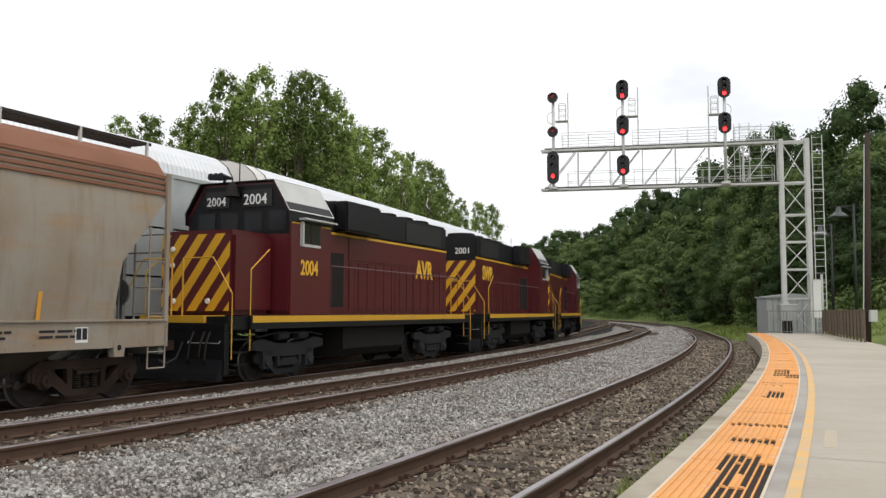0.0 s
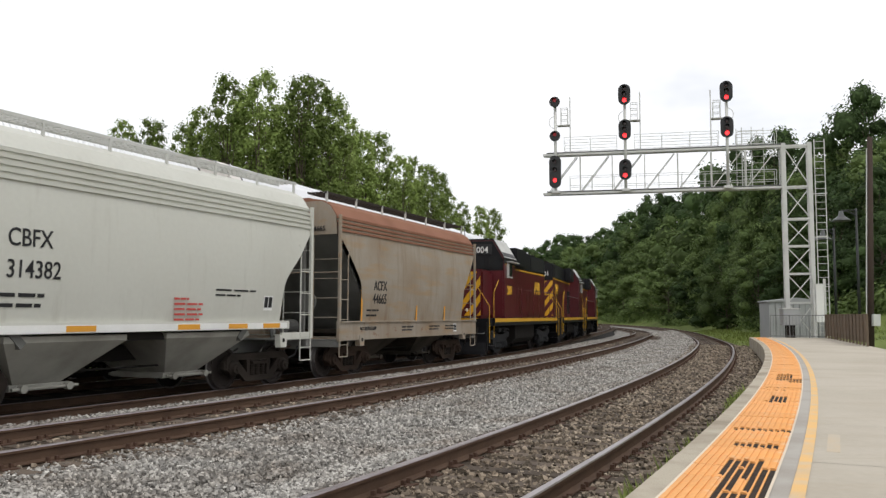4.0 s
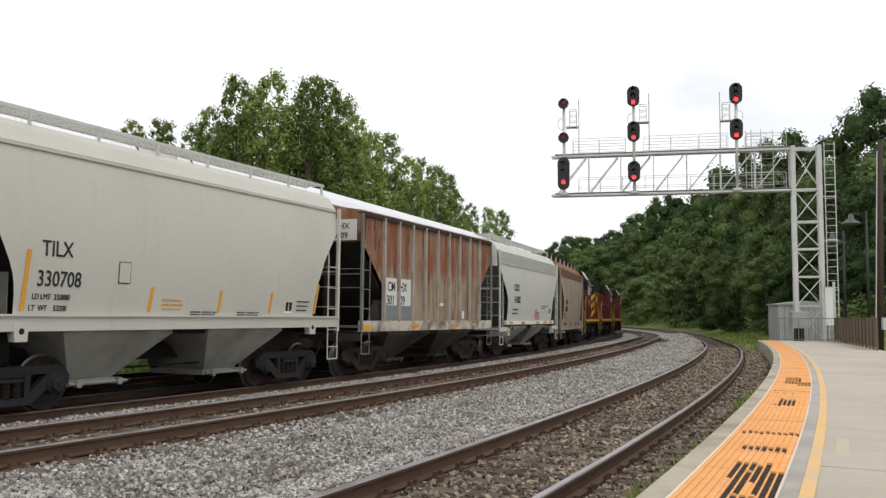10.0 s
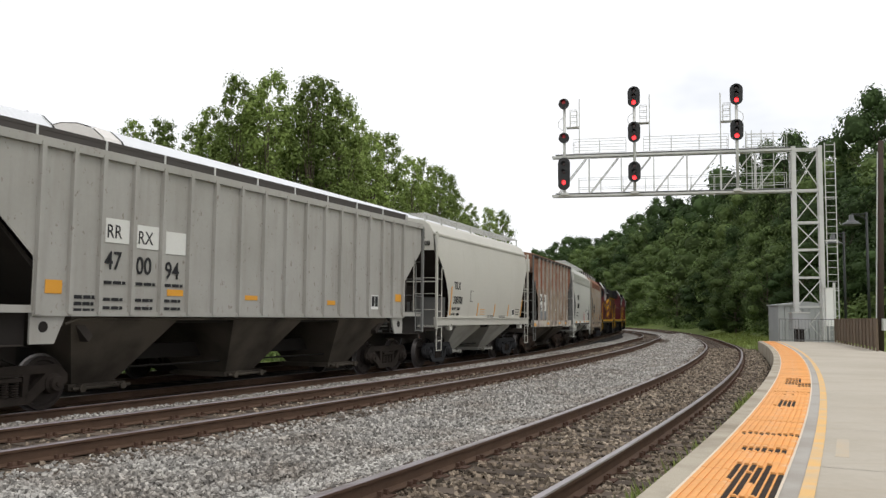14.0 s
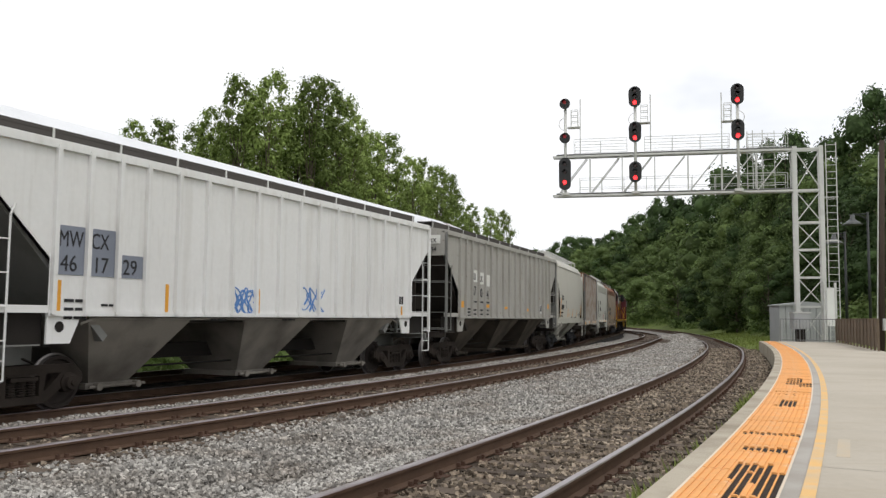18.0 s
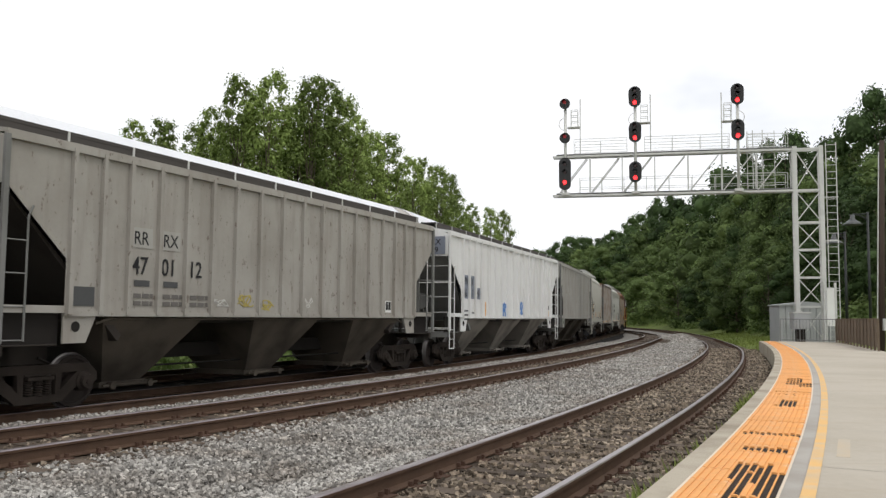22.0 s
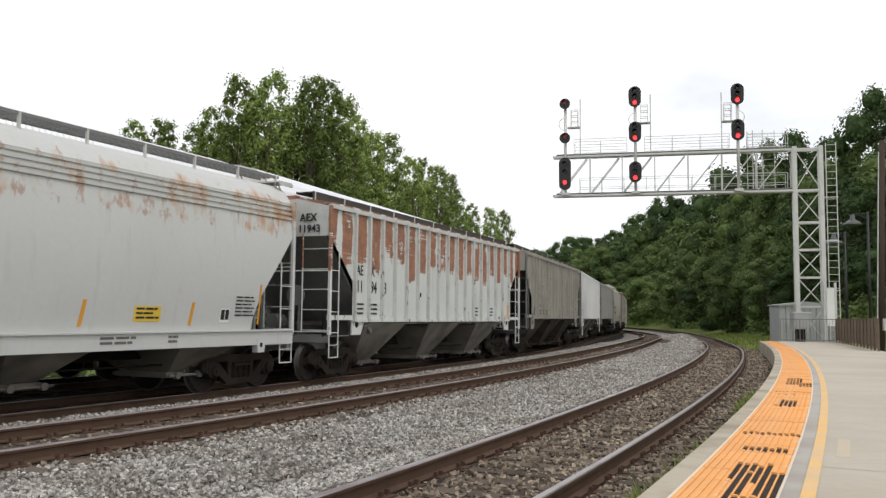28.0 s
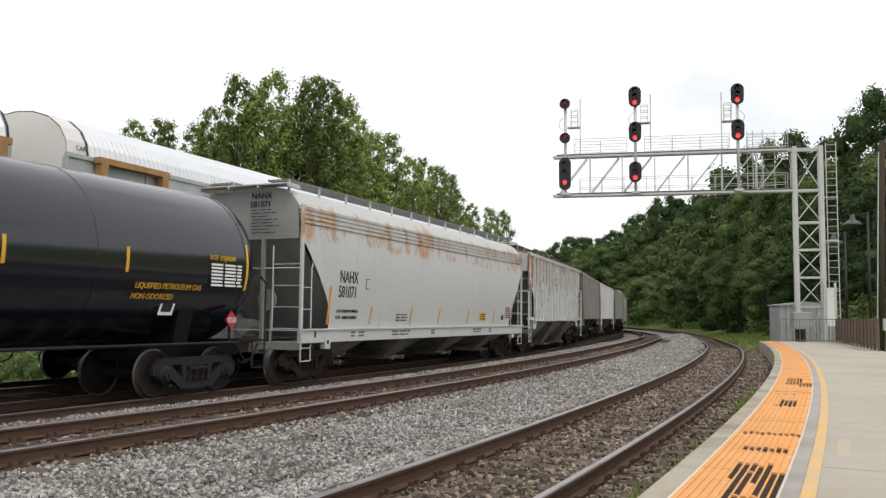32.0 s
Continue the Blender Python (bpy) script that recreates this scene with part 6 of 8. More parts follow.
lettering("C", 0.2, MAT["letter"], frame_mark, side_at(-1.98, -bulge(2.3) - 0.022, 2.24))

# -- grey ribbed hoppers, white one, flaking one
def scrawl(car, x0, w, z0, tall, seed, mat, label, strokes=4, r=0.014):
    """Loops of spray paint on a car side."""
    rng = random.Random(seed)
    for j in range(strokes):
        p0, p1, p2 = rng.uniform(0, 6.3), rng.uniform(0, 6.3), rng.uniform(7, 15)
        lo, span = rng.uniform(0, 0.15) * tall, rng.uniform(0.4, 0.72) * tall
        pts = [(x0 + w * (0.08 + 0.8 * q / 26) + 0.09 * math.sin(p2 * 1.7 * q / 26 + p0), -1.526, z0 + lo + span * (0.5 + 0.45 * math.sin(p2 * q / 26 + p1))) for q in range(27)]
        part("graffiti", pipe(bmesh.new(), pts, r, 4), mat, car, label)


E_94, E_MW, E_12, E_AE = (-48.09, -31.53), (-64.9, -48.08), (-81.61, -64.81), (-98.21, -81.53)
car, hb = ribbed_hopper("covered_hopper", "grey three-bay covered hopper with ribbed sides", 7.42, 18,
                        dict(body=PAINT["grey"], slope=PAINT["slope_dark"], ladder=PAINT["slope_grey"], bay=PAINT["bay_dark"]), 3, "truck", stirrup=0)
mount(car, *E_94)
xs = rib_lines(hb, 18)
gap = xs[3] - xs[2]
for k, (a, b) in enumerate((("RR", "47"), ("RX", "00"), ("", "94"))):
    x0 = xs[2 + k] + 0.06
    plate_mark(car, x0 + 0.01, -1.53, 2.84 - 0.05 * k, gap - 0.14, 0.42, PAINT["white_patch"])
    if a:
        lettering(a, 0.34, MAT["letter"], car, side_at(x0 + 0.07, -1.535, 2.92 - 0.05 * k), squeeze=0.85)
    lettering(b, 0.45, MAT["letter"], car, side_at(x0 + 0.05, -1.535, 2.38 - 0.05 * k), squeeze=0.85, bold=0.003)
lettering("RRRX", 0.20, MAT["letter"], car, end_at(-hb - 0.045, -0.72, 4.00))
lettering("470094", 0.20, MAT["letter"], car, end_at(-hb - 0.034, -0.62, 3.72))
part("number_panel", cube(-hb - 0.038, -hb - 0.032, -1.35, -0.62, 3.96, 4.24), PAINT["white_patch"], car, "faded white number panel")
for x, w, z0, tall in ((xs[0] + 0.18, 0.32, 1.93, 0.22), (xs[4] + 0.20, 0.42, 1.96, 0.12), (xs[7] + 0.24, 0.42, 1.93, 0.10), (xs[11] + 0.20, 0.36, 1.88, 0.11), (xs[16] + 0.24, 0.34, 2.03, 0.21)):
    part("reflector", cube(x, x + w, -1.53, -1.522, z0, z0 + tall), MAT["reflector"], car, "amber reflective patch")
consolidated(car, xs[14] + 0.18, -1.53, 1.80, 0.38)
for q in (2, 3, 4):
    bars(car, MAT["letter"], xs[q] + 0.1, -1.53, 2.18, (0.5, 0.0, 0.45, 0.45), 0.055, 0.09)
bars(car, MAT["letter"], xs[1] + 0.12, -1.53, 1.92, (0.42, 0.4, 0.42), 0.06, 0.05)

car, hb = ribbed_hopper("covered_hopper", "white three-bay covered hopper with blue graffiti", 7.48, 17,
                        dict(body=PAINT["white"], slope=PAINT["slope_grey"], bay=PAINT["bay_grey"]), 3, "truck")
mount(car, *E_MW)
xs = rib_lines(hb, 17)
gap = xs[1] - xs[0]
for k, (a, b) in enumerate((("MW", "46"), ("CX", "17"), ("", "29"))):
    x0 = xs[k] + 0.05
    plate_mark(car, x0, -1.53, 2.24, gap - 0.1, 0.80 if a else 0.40, PAINT["blue_grey"], label="blue-grey number panel")
    if a:
        lettering(a, 0.38, MAT["letter"], car, side_at(x0 + 0.03, -1.535, 2.70), squeeze=0.72)
    lettering(b, 0.38, MAT["letter"], car, side_at(x0 + 0.08, -1.535, 2.30), squeeze=0.9)
part("number_panel", cube(-hb - 0.04, -hb - 0.032, -1.40, -0.25, 3.64, 4.22), PAINT["blue_grey"], car, "blue-grey number panel")
lettering("MWCX", 0.27, MAT["letter"], car, end_at(-hb - 0.042, -0.38, 3.95), bold=0.002)
lettering("461729", 0.27, MAT["letter"], car, end_at(-hb - 0.042, -0.36, 3.69), bold=0.002)
for x0, w, seed in ((xs[6] + 0.05, 0.75, 1), (xs[9] + 0.2, 0.95, 2)):
    scrawl(car, x0, w, 1.62, 1.0, seed, PAINT["graffiti"], "blue spray-painted scrawl")
amber(car, -1.525, [(xs[0] + 0.1, 1.6), (xs[3] + 0.55, 1.62), (xs[7] + 0.1, 1.62), (hb - 1.75, 1.6)], h=0.55, w=0.08)
bars(car, MAT["letter"], xs[0] + 0.25, -1.53, 1.85, (0.5, 0.5, 0.45), 0.05, 0.09)
bars(car, MAT["letter"], xs[1] + 0.35, -1.53, 1.78, (0.4, 0.35), 0.04, 0.09)
bars(car, MAT["letter"], xs[5] + 0.2, -1.53, 1.62, (0.6, 0.5), 0.035, 0.05)
bars(car, MAT["letter"], xs[8] + 0.2, -1.53, 1.62, (0.6, 0.5), 0.035, 0.05)
consolidated(car, xs[15] + 0.15, -1.53, 1.90, 0.3)

car, hb = ribbed_hopper("covered_hopper", "dirty brown-grey three-bay covered hopper with ribbed sides", 7.47, 18,
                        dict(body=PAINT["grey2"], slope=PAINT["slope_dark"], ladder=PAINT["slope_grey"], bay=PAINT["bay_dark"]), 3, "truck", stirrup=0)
mount(car, *E_12)
xs = rib_lines(hb, 18)
for k, (a, b) in enumerate((("RR", "47"), ("RX", "01"), ("", "12"))):
    x0 = xs[2 + k] + 0.06
    if a:
        plate_mark(car, x0, -1.53, 2.80, 0.52, 0.36, PAINT["grey"])
        lettering(a, 0.34, MAT["letter"], car, side_at(x0 + 0.06, -1.535, 2.86), squeeze=0.9)
    lettering(b, 0.45, MAT["letter"], car, side_at(x0 + 0.04, -1.535, 2.33), squeeze=0.85, bold=0.002)
lettering("RRRX", 0.22, MAT["letter"], car, end_at(-hb - 0.034, -0.6, 3.96))
lettering("470112", 0.26, MAT["letter"], car, end_at(-hb - 0.034, -0.52, 3.68), bold=0.002)
plate_mark(car, xs[0] + 0.1, -1.53, 1.74, 0.44, 0.32, PAINT["black_patch"])
for q in (2, 3):
    plate_mark(car, xs[q] + 0.17, -1.53, 2.11, 0.37, 0.11, PAINT["black_patch"], label="painted-out line of writing")
for q, w in ((2, 0.46), (3, 0.5), (4, 0.5)):
    bars(car, PAINT["faint_print"], xs[q] + 0.17, -1.53, 1.98, (w, w), 0.08, 0.055)
scrawl(car, xs[6] + 0.12, 0.52, 1.72, 0.42, 5, PAINT["chalk_yellow"], "faded yellow spray-painted scrawl", 2, 0.012)
scrawl(car, xs[7] + 0.14, 0.40, 1.70, 0.36, 6, PAINT["chalk_yellow"], "faded yellow spray-painted scrawl", 2, 0.012)
scrawl(car, xs[5] + 0.12, 0.46, 1.78, 0.26, 7, PAINT["chalk_white"], "white chalk scrawl", 2, 0.007)
scrawl(car, xs[9] + 0.12, 0.34, 1.74, 0.46, 8, PAINT["chalk_white"], "white chalk scrawl", 2, 0.007)
consolidated(car, xs[14] + 0.25, -1.53, 1.72, 0.32)

car, hb = ribbed_hopper("covered_hopper", "white covered hopper with flaking paint and rust patches", 7.42, 17,
                        dict(body=PAINT["aex"], slope=PAINT["slope_grey"], bay=PAINT["bay_grey"], rib=PAINT["aex_rib"], end=PAINT["aex_rib"]), 3, "truck", sill=1.53, even=True)
mount(car, *E_AE)
xs = rib_lines(hb, 17, True)
for k, (a, b) in enumerate((("AE", "11"), ("X", "94"), ("", "3"))):
    x0 = xs[k] + 0.1
    if a:
        lettering(a, 0.38, MAT["letter"], car, side_at(x0 + 0.03, -1.53, 2.68), squeeze=0.8, bold=0.004)
    lettering(b, 0.45, MAT["letter"], car, side_at(x0 + 0.03, -1.53, 2.23), squeeze=0.8, bold=0.004)
lettering("AEX", 0.26, MAT["letter"], car, end_at(-hb - 0.034, -0.68, 3.96), bold=0.005)
lettering("11943", 0.26, MAT["letter"], car, end_at(-hb - 0.034, -0.63, 3.68), bold=0.005)
amber(car, -1.525, [(-hb + 1.32, 1.6), (hb - 1.4, 1.6)], h=0.5, w=0.09)
for q in (0, 1, 11, 13):
    bars(car, MAT["letter"], xs[q] + 0.1, -1.53, 1.95, (0.42, 0.42, 0.4), 0.05, 0.07)
part("old_stencil", cube(xs[5] + 0.2, xs[5] + 0.32, -1.53, -1.522, 2.2, 2.34), MAT["letter"], car)

# -- long white centre-flow hopper
E_NA = (-116.48, -98.18)
# end panels and slopes are coloured darker than the sides, for their shade
car, hb = round_hopper("covered_hopper", "long white four-bay covered hopper stained with rust", 8.20,
                       dict(body=PAINT["nahx"], slope=PAINT["slope_shaded"], sill=PAINT["nahx"], bay=PAINT["bay_grey"], end=PAINT["slope_shaded"]), 4, "truck", beads=4, eave=4.20, sill_low=0.98, sill_top=1.27,
                       cut=curve_cut((1.3, 1.6, 2.0, 2.57, 3.43), (1.36, 1.33, 1.16, 0.72, 0.0)), cut_top=3.43, gear=1.15, low=1.25, climb=2.90)
mount(car, *E_NA)
lettering("NAHX", 0.44, MAT["letter"], car, side_at(-hb + 1.70, -1.565, 2.45), squeeze=0.74, bold=0.002)
lettering("581071", 0.42, MAT["letter"], car, side_at(-hb + 1.66, -1.553, 2.08), squeeze=0.74, bold=0.002)
lettering("NAHX", 0.20, MAT["letter"], car, end_at(-hb - 0.034, -0.10, 4.38), bold=0.002)
lettering("581071", 0.20, MAT["letter"], car, end_at(-hb - 0.034, -0.06, 4.18), bold=0.002)
bars(car, MAT["letter"], -hb - 0.032, -0.10, 4.12, (0.55, 0.7, 0.45, 0.75, 0.6, 0.8, 0.5, 0.7), 0.016, 0.062, end=True)
for sx in (-1, 1):
    bm = box(bmesh.new(), sx * (hb + 0.02) - 0.24, sx * (hb + 0.02) + 0.24, -1.27, 1.27, 4.67, 4.70)
    for yy in (-1.27, -0.42, 0.42, 1.27):
        box(bm, sx * (hb + 0.02) - 0.24, sx * (hb + 0.02) + 0.24, yy - 0.02, yy + 0.02, 4.60, 4.668)
    part("end_platform", bm, MAT["galv"], car, "crosswise steel roof platform")
lettering("LD LMT 220600 LBS 99800 KG", 0.11, MAT["letter"], car, side_at(-hb + 1.62, -1.535, 1.70), squeeze=0.78)
lettering("LT WT   66600 LBS 29800 KG", 0.11, MAT["letter"], car, side_at(-hb + 1.62, -1.535, 1.54), squeeze=0.78)
amber(car, -1.52, [(-hb + 1.2, 1.40)], h=0.95, lean=0.04)
amber(car, -1.52, [(-hb + 3.4, 1.40), (-hb + 5.9, 1.40), (-hb + 8.0, 1.40), (-hb + 10.5, 1.40), (-hb + 13.1, 1.40)], h=0.45, lean=0.06)
amber(car, -1.52, [(hb - 1.2, 1.42)], h=0.85, w=0.05)
notice = part("notice_panel", cube(hb - 4.7, hb - 4.05, -1.544, -1.54, 1.48, 1.76), material("yellow_notice", (0.75, 0.52, 0.06), 0.6, bump=0), car, "yellow notice panel")
bars(notice, MAT["letter"], hb - 4.65, -1.55, 1.73, (0.5, 0.4, 0.55), 0.035, 0.045)
consolidated(car, hb - 2.4, -1.545, 1.46, 0.28)
bars(car, MAT["letter"], hb - 1.95, -1.55, 2.0, (0.55, 0.6, 0.5, 0.6, 0.55, 0.6), 0.03, 0.045)
bars(car, MAT["letter"], -hb + 5.0, -1.55, 1.68, (0.7, 0.75, 0.7), 0.03, 0.05)
for x, w in ((-hb + 2.3, 0.2), (-hb + 2.7, 0.3), (-hb + 4.6, 1.2), (-hb + 7.3, 0.3), (hb - 5.5, 0.8), (hb - 3.9, 0.25)):
    bars(car, PAINT["faint_print"], x, -1.565, 1.22, (w, w * 0.9), 0.045, 0.04)
frame_mark = plate_mark(car, -5.13, -1.56, 2.32, 0.23, 0.27, MAT["letter"], "plate_stencil")
part("stencil_square", cube(-5.115, -4.915, -1.57, -1.564, 2.335, 2.575), PAINT["nahx"], frame_mark)
part("sill_hole", cube(-hb + 0.55, -hb + 0.62, -1.565, -1.558, 1.1, 1.25), MAT["black"], car)


for round_car, low in ROUND:
    hug(round_car, low + 0.04)

# -- black tank car
def tank_car(rear, front):
    car = thing("tank_car", "glossy black pressure tank car with yellow markings", "tank car")
    hb = fitted(rear, front) / 2 - 0.6
    r, zc, ht = 1.63, 2.62, hb - 0.30
    front_x, deck = hb - 0.55, hb - 0.40
    prof = [(-ht, 0.02)]
    for a in np.linspace(0.08, math.pi / 2, 10):
        prof.append((-ht + 0.95 * (1 - math.cos(a)), r * math.sin(a)))
    prof += [(-x, q) for x, q in prof[::-1]]
    part("tank", lathe(bmesh.new(), prof, "x", 48, centre=(0, 0, zc)), PAINT["tank"], car, "glossy black cylindrical tank", smooth=True)
    for x in (-ht + 1.0, ht - 1.0, -3.0, 0.2, 3.2):
        bm = lathe(bmesh.new(), [(x - 0.012, r + 0.002), (x - 0.010, r + 0.006), (x + 0.010, r + 0.006), (x + 0.012, r + 0.002)], "x", 48, centre=(0, 0, zc))
        part("weld_seam", bm, PAINT["tank"], car, smooth=True)
    bm = lathe(bmesh.new(), [(4.0, 0.55), (4.55, 0.55), (4.62, 0.5)], "z", 20)
    part("valve_housing", bm, PAINT["tank"], car)
    pipe_b = tube(bmesh.new(), (-hb + 0.8, -1.46, 1.05), (hb - 0.8, -1.46, 1.05), 0.028, 6)
    part("safety_rail", pipe_b, MAT["black"], car)
    for x in (-front_x + 0.62, front_x - 14.0, front_x - 10.6, front_x - 6.40, front_x - 3.98, front_x - 0.72):
        bm = bmesh.new()
        low_a, high_a = (-0.31, 0.285) if abs(x) > front_x - 1 else (-0.165, 0.105)
        arc = [(-(r + 0.006) * math.cos(a), zc + (r + 0.006) * math.sin(a)) for a in np.linspace(low_a, high_a, 8)]
        sheet(bm, [[(x, y, z) for y, z in arc], [(x + 0.07, y, z) for y, z in arc]])
        part("reflector", bm, MAT["yellow_letter"], car, "yellow reflective strip")
    y = -(r + 0.012)

    def on(x, z):
        d = (z - zc)
        return -(math.sqrt(max(r * r - d * d, 0.01)) + 0.02)
    lettering("LIQUEFIED PETROLEUM GAS", 0.155, MAT["yellow_letter"], car, side_at(front_x - 3.73, on(0, 2.14) - 0.01, 2.08) @ pose(0, 0, 0, 18), squeeze=0.86)
    lettering("NON-ODORIZED", 0.155, MAT["yellow_letter"], car, side_at(front_x - 3.76, on(0, 1.94) - 0.01, 1.89) @ pose(0, 0, 0, 25), squeeze=0.86)
    lettering("DOT 112J400W", 0.135, MAT["yellow_letter"], car, side_at(front_x - 1.86, on(0, 2.74) - 0.01, 2.70) @ pose(0, 0, 0, -5), squeeze=0.85)
    bars(car, MAT["white_letter"], front_x - 1.80, y, 2.63, (0.92, 0.92, 0.92, 0.90, 0.92, 0.88, 0.92), 0.040, 0.028)
    o = part("inspection_stencil", prism(bmesh.new(), [(front_x - 2.98, 1.60), (front_x - 2.62, 1.60), (front_x - 2.50, 1.90), (front_x - 2.86, 1.90)], "y", on(0, 1.75) - 0.02, on(0, 1.75) - 0.005), MAT["white_letter"], car)
    part("stencil_square", prism(bmesh.new(), [(front_x - 2.92, 1.66), (front_x - 2.66, 1.66), (front_x - 2.57, 1.86), (front_x - 2.83, 1.86)], "y", on(0, 1.75) - 0.03, on(0, 1.75) - 0.022), MAT["letter"], o)
    for sx in (-1, 1):
        bm = bmesh.new()
        a, b = sorted((sx * (hb - 3.2), sx * hb))
        box(bm, a, b, -0.35, 0.35, 0.72, 1.08)
        box(bm, min(sx * deck, sx * (hb - 1.2)), max(sx * deck, sx * (hb - 1.2)), -1.5, 1.5, 1.06, 1.10)
        part("stub_sill", bm, PAINT["loco_black"], car)
        bm = prism(bmesh.new(), [(-1.2, 1.05), (1.2, 1.05), (1.40, 1.9), (-1.40, 1.9)], "x", sx * (hb - 2.9), sx * (hb - 2.5))
        part("saddle", bm, PAINT["loco_black"], car)
        for sy in (-1, 1):
            bm = pipe(bmesh.new(), [(sx * deck, sy * 1.48, 0.5), (sx * deck, sy * 1.48, 2.32), (sx * (deck - 0.15), sy * 1.45, 2.45), (sx * (deck - 0.5), sy * 1.45, 2.45)], 0.024, 5)
            for z in (0.5, 0.8):
                tube(bm, (sx * deck, sy * 1.48, z), (sx * (deck - 0.42), sy * 1.48, z), 0.018, 5)
            tube(bm, (sx * (deck - 0.42), sy * 1.48, 0.5), (sx * (deck - 0.42), sy * 1.48, 1.08), 0.02, 5)
            part("grab_rail", bm, MAT["black"], car)
        # placard on its bracket
        px = sx * (hb - 1.53)
        bracket = part("placard_bracket", cube(px - 0.02, px + 0.02, -1.47, -1.43, 1.08, 1.75), MAT["black"], car)
        d = 0.18
        part("placard", prism(bmesh.new(), [(px - d, 1.51), (px, 1.51 - d), (px + d, 1.51), (px, 1.51 + d)], "y", -1.50, -1.475), material("red_placard", (0.62, 0.03, 0.05), 0.4, bump=0), car, "red hazard placard reading 1075")
        part("placard_panel", cube(px - 0.115, px + 0.115, -1.506, -1.501, 1.46, 1.56), MAT["white_letter"], bracket)
        lettering("1075", 0.105, MAT["letter"], car, side_at(px - 0.105, -1.508, 1.473), squeeze=0.88)
        coupler(car, hb, sx)
    running_gear(car, hb - 2.0, "truck_black")
    return car


E_TK = (-134.24, -115.84)
mount(tank_car(*E_TK), *E_TK)


# ---------------------------------------------------------------- diesel engines
STRIPES = striped("maroon_yellow_stripes", (0.09, 0.012, 0.016), (0.66, 0.36, 0.02), 0.50, 0.75)


def raise_works(ob, done):
    """Stretch everything above the deck to the full height of these engines."""
    for kid in ob.children:
        if kid.type == 'MESH' and kid.name.split(".")[0] == "lettering":
            kid.matrix_basis = Matrix.Translation((0, 0, float(np.interp(kid.matrix_basis.translation.z, DECK, FULL)) - kid.matrix_basis.translation.z)) @ kid.matrix_basis
        elif kid.type == 'MESH' and kid.data.users == 1:
            for v in kid.data.vertices:
                v.co.z = float(np.interp(v.co.z, DECK, FULL))
        raise_works(kid, done)


DECK = (0, 1.53, 3.10, 3.42, 3.72, 4.20, 4.34, 6)
FULL = (0, 1.53, 3.42, 3.68, 3.98, 4.56, 4.72, 6.38)


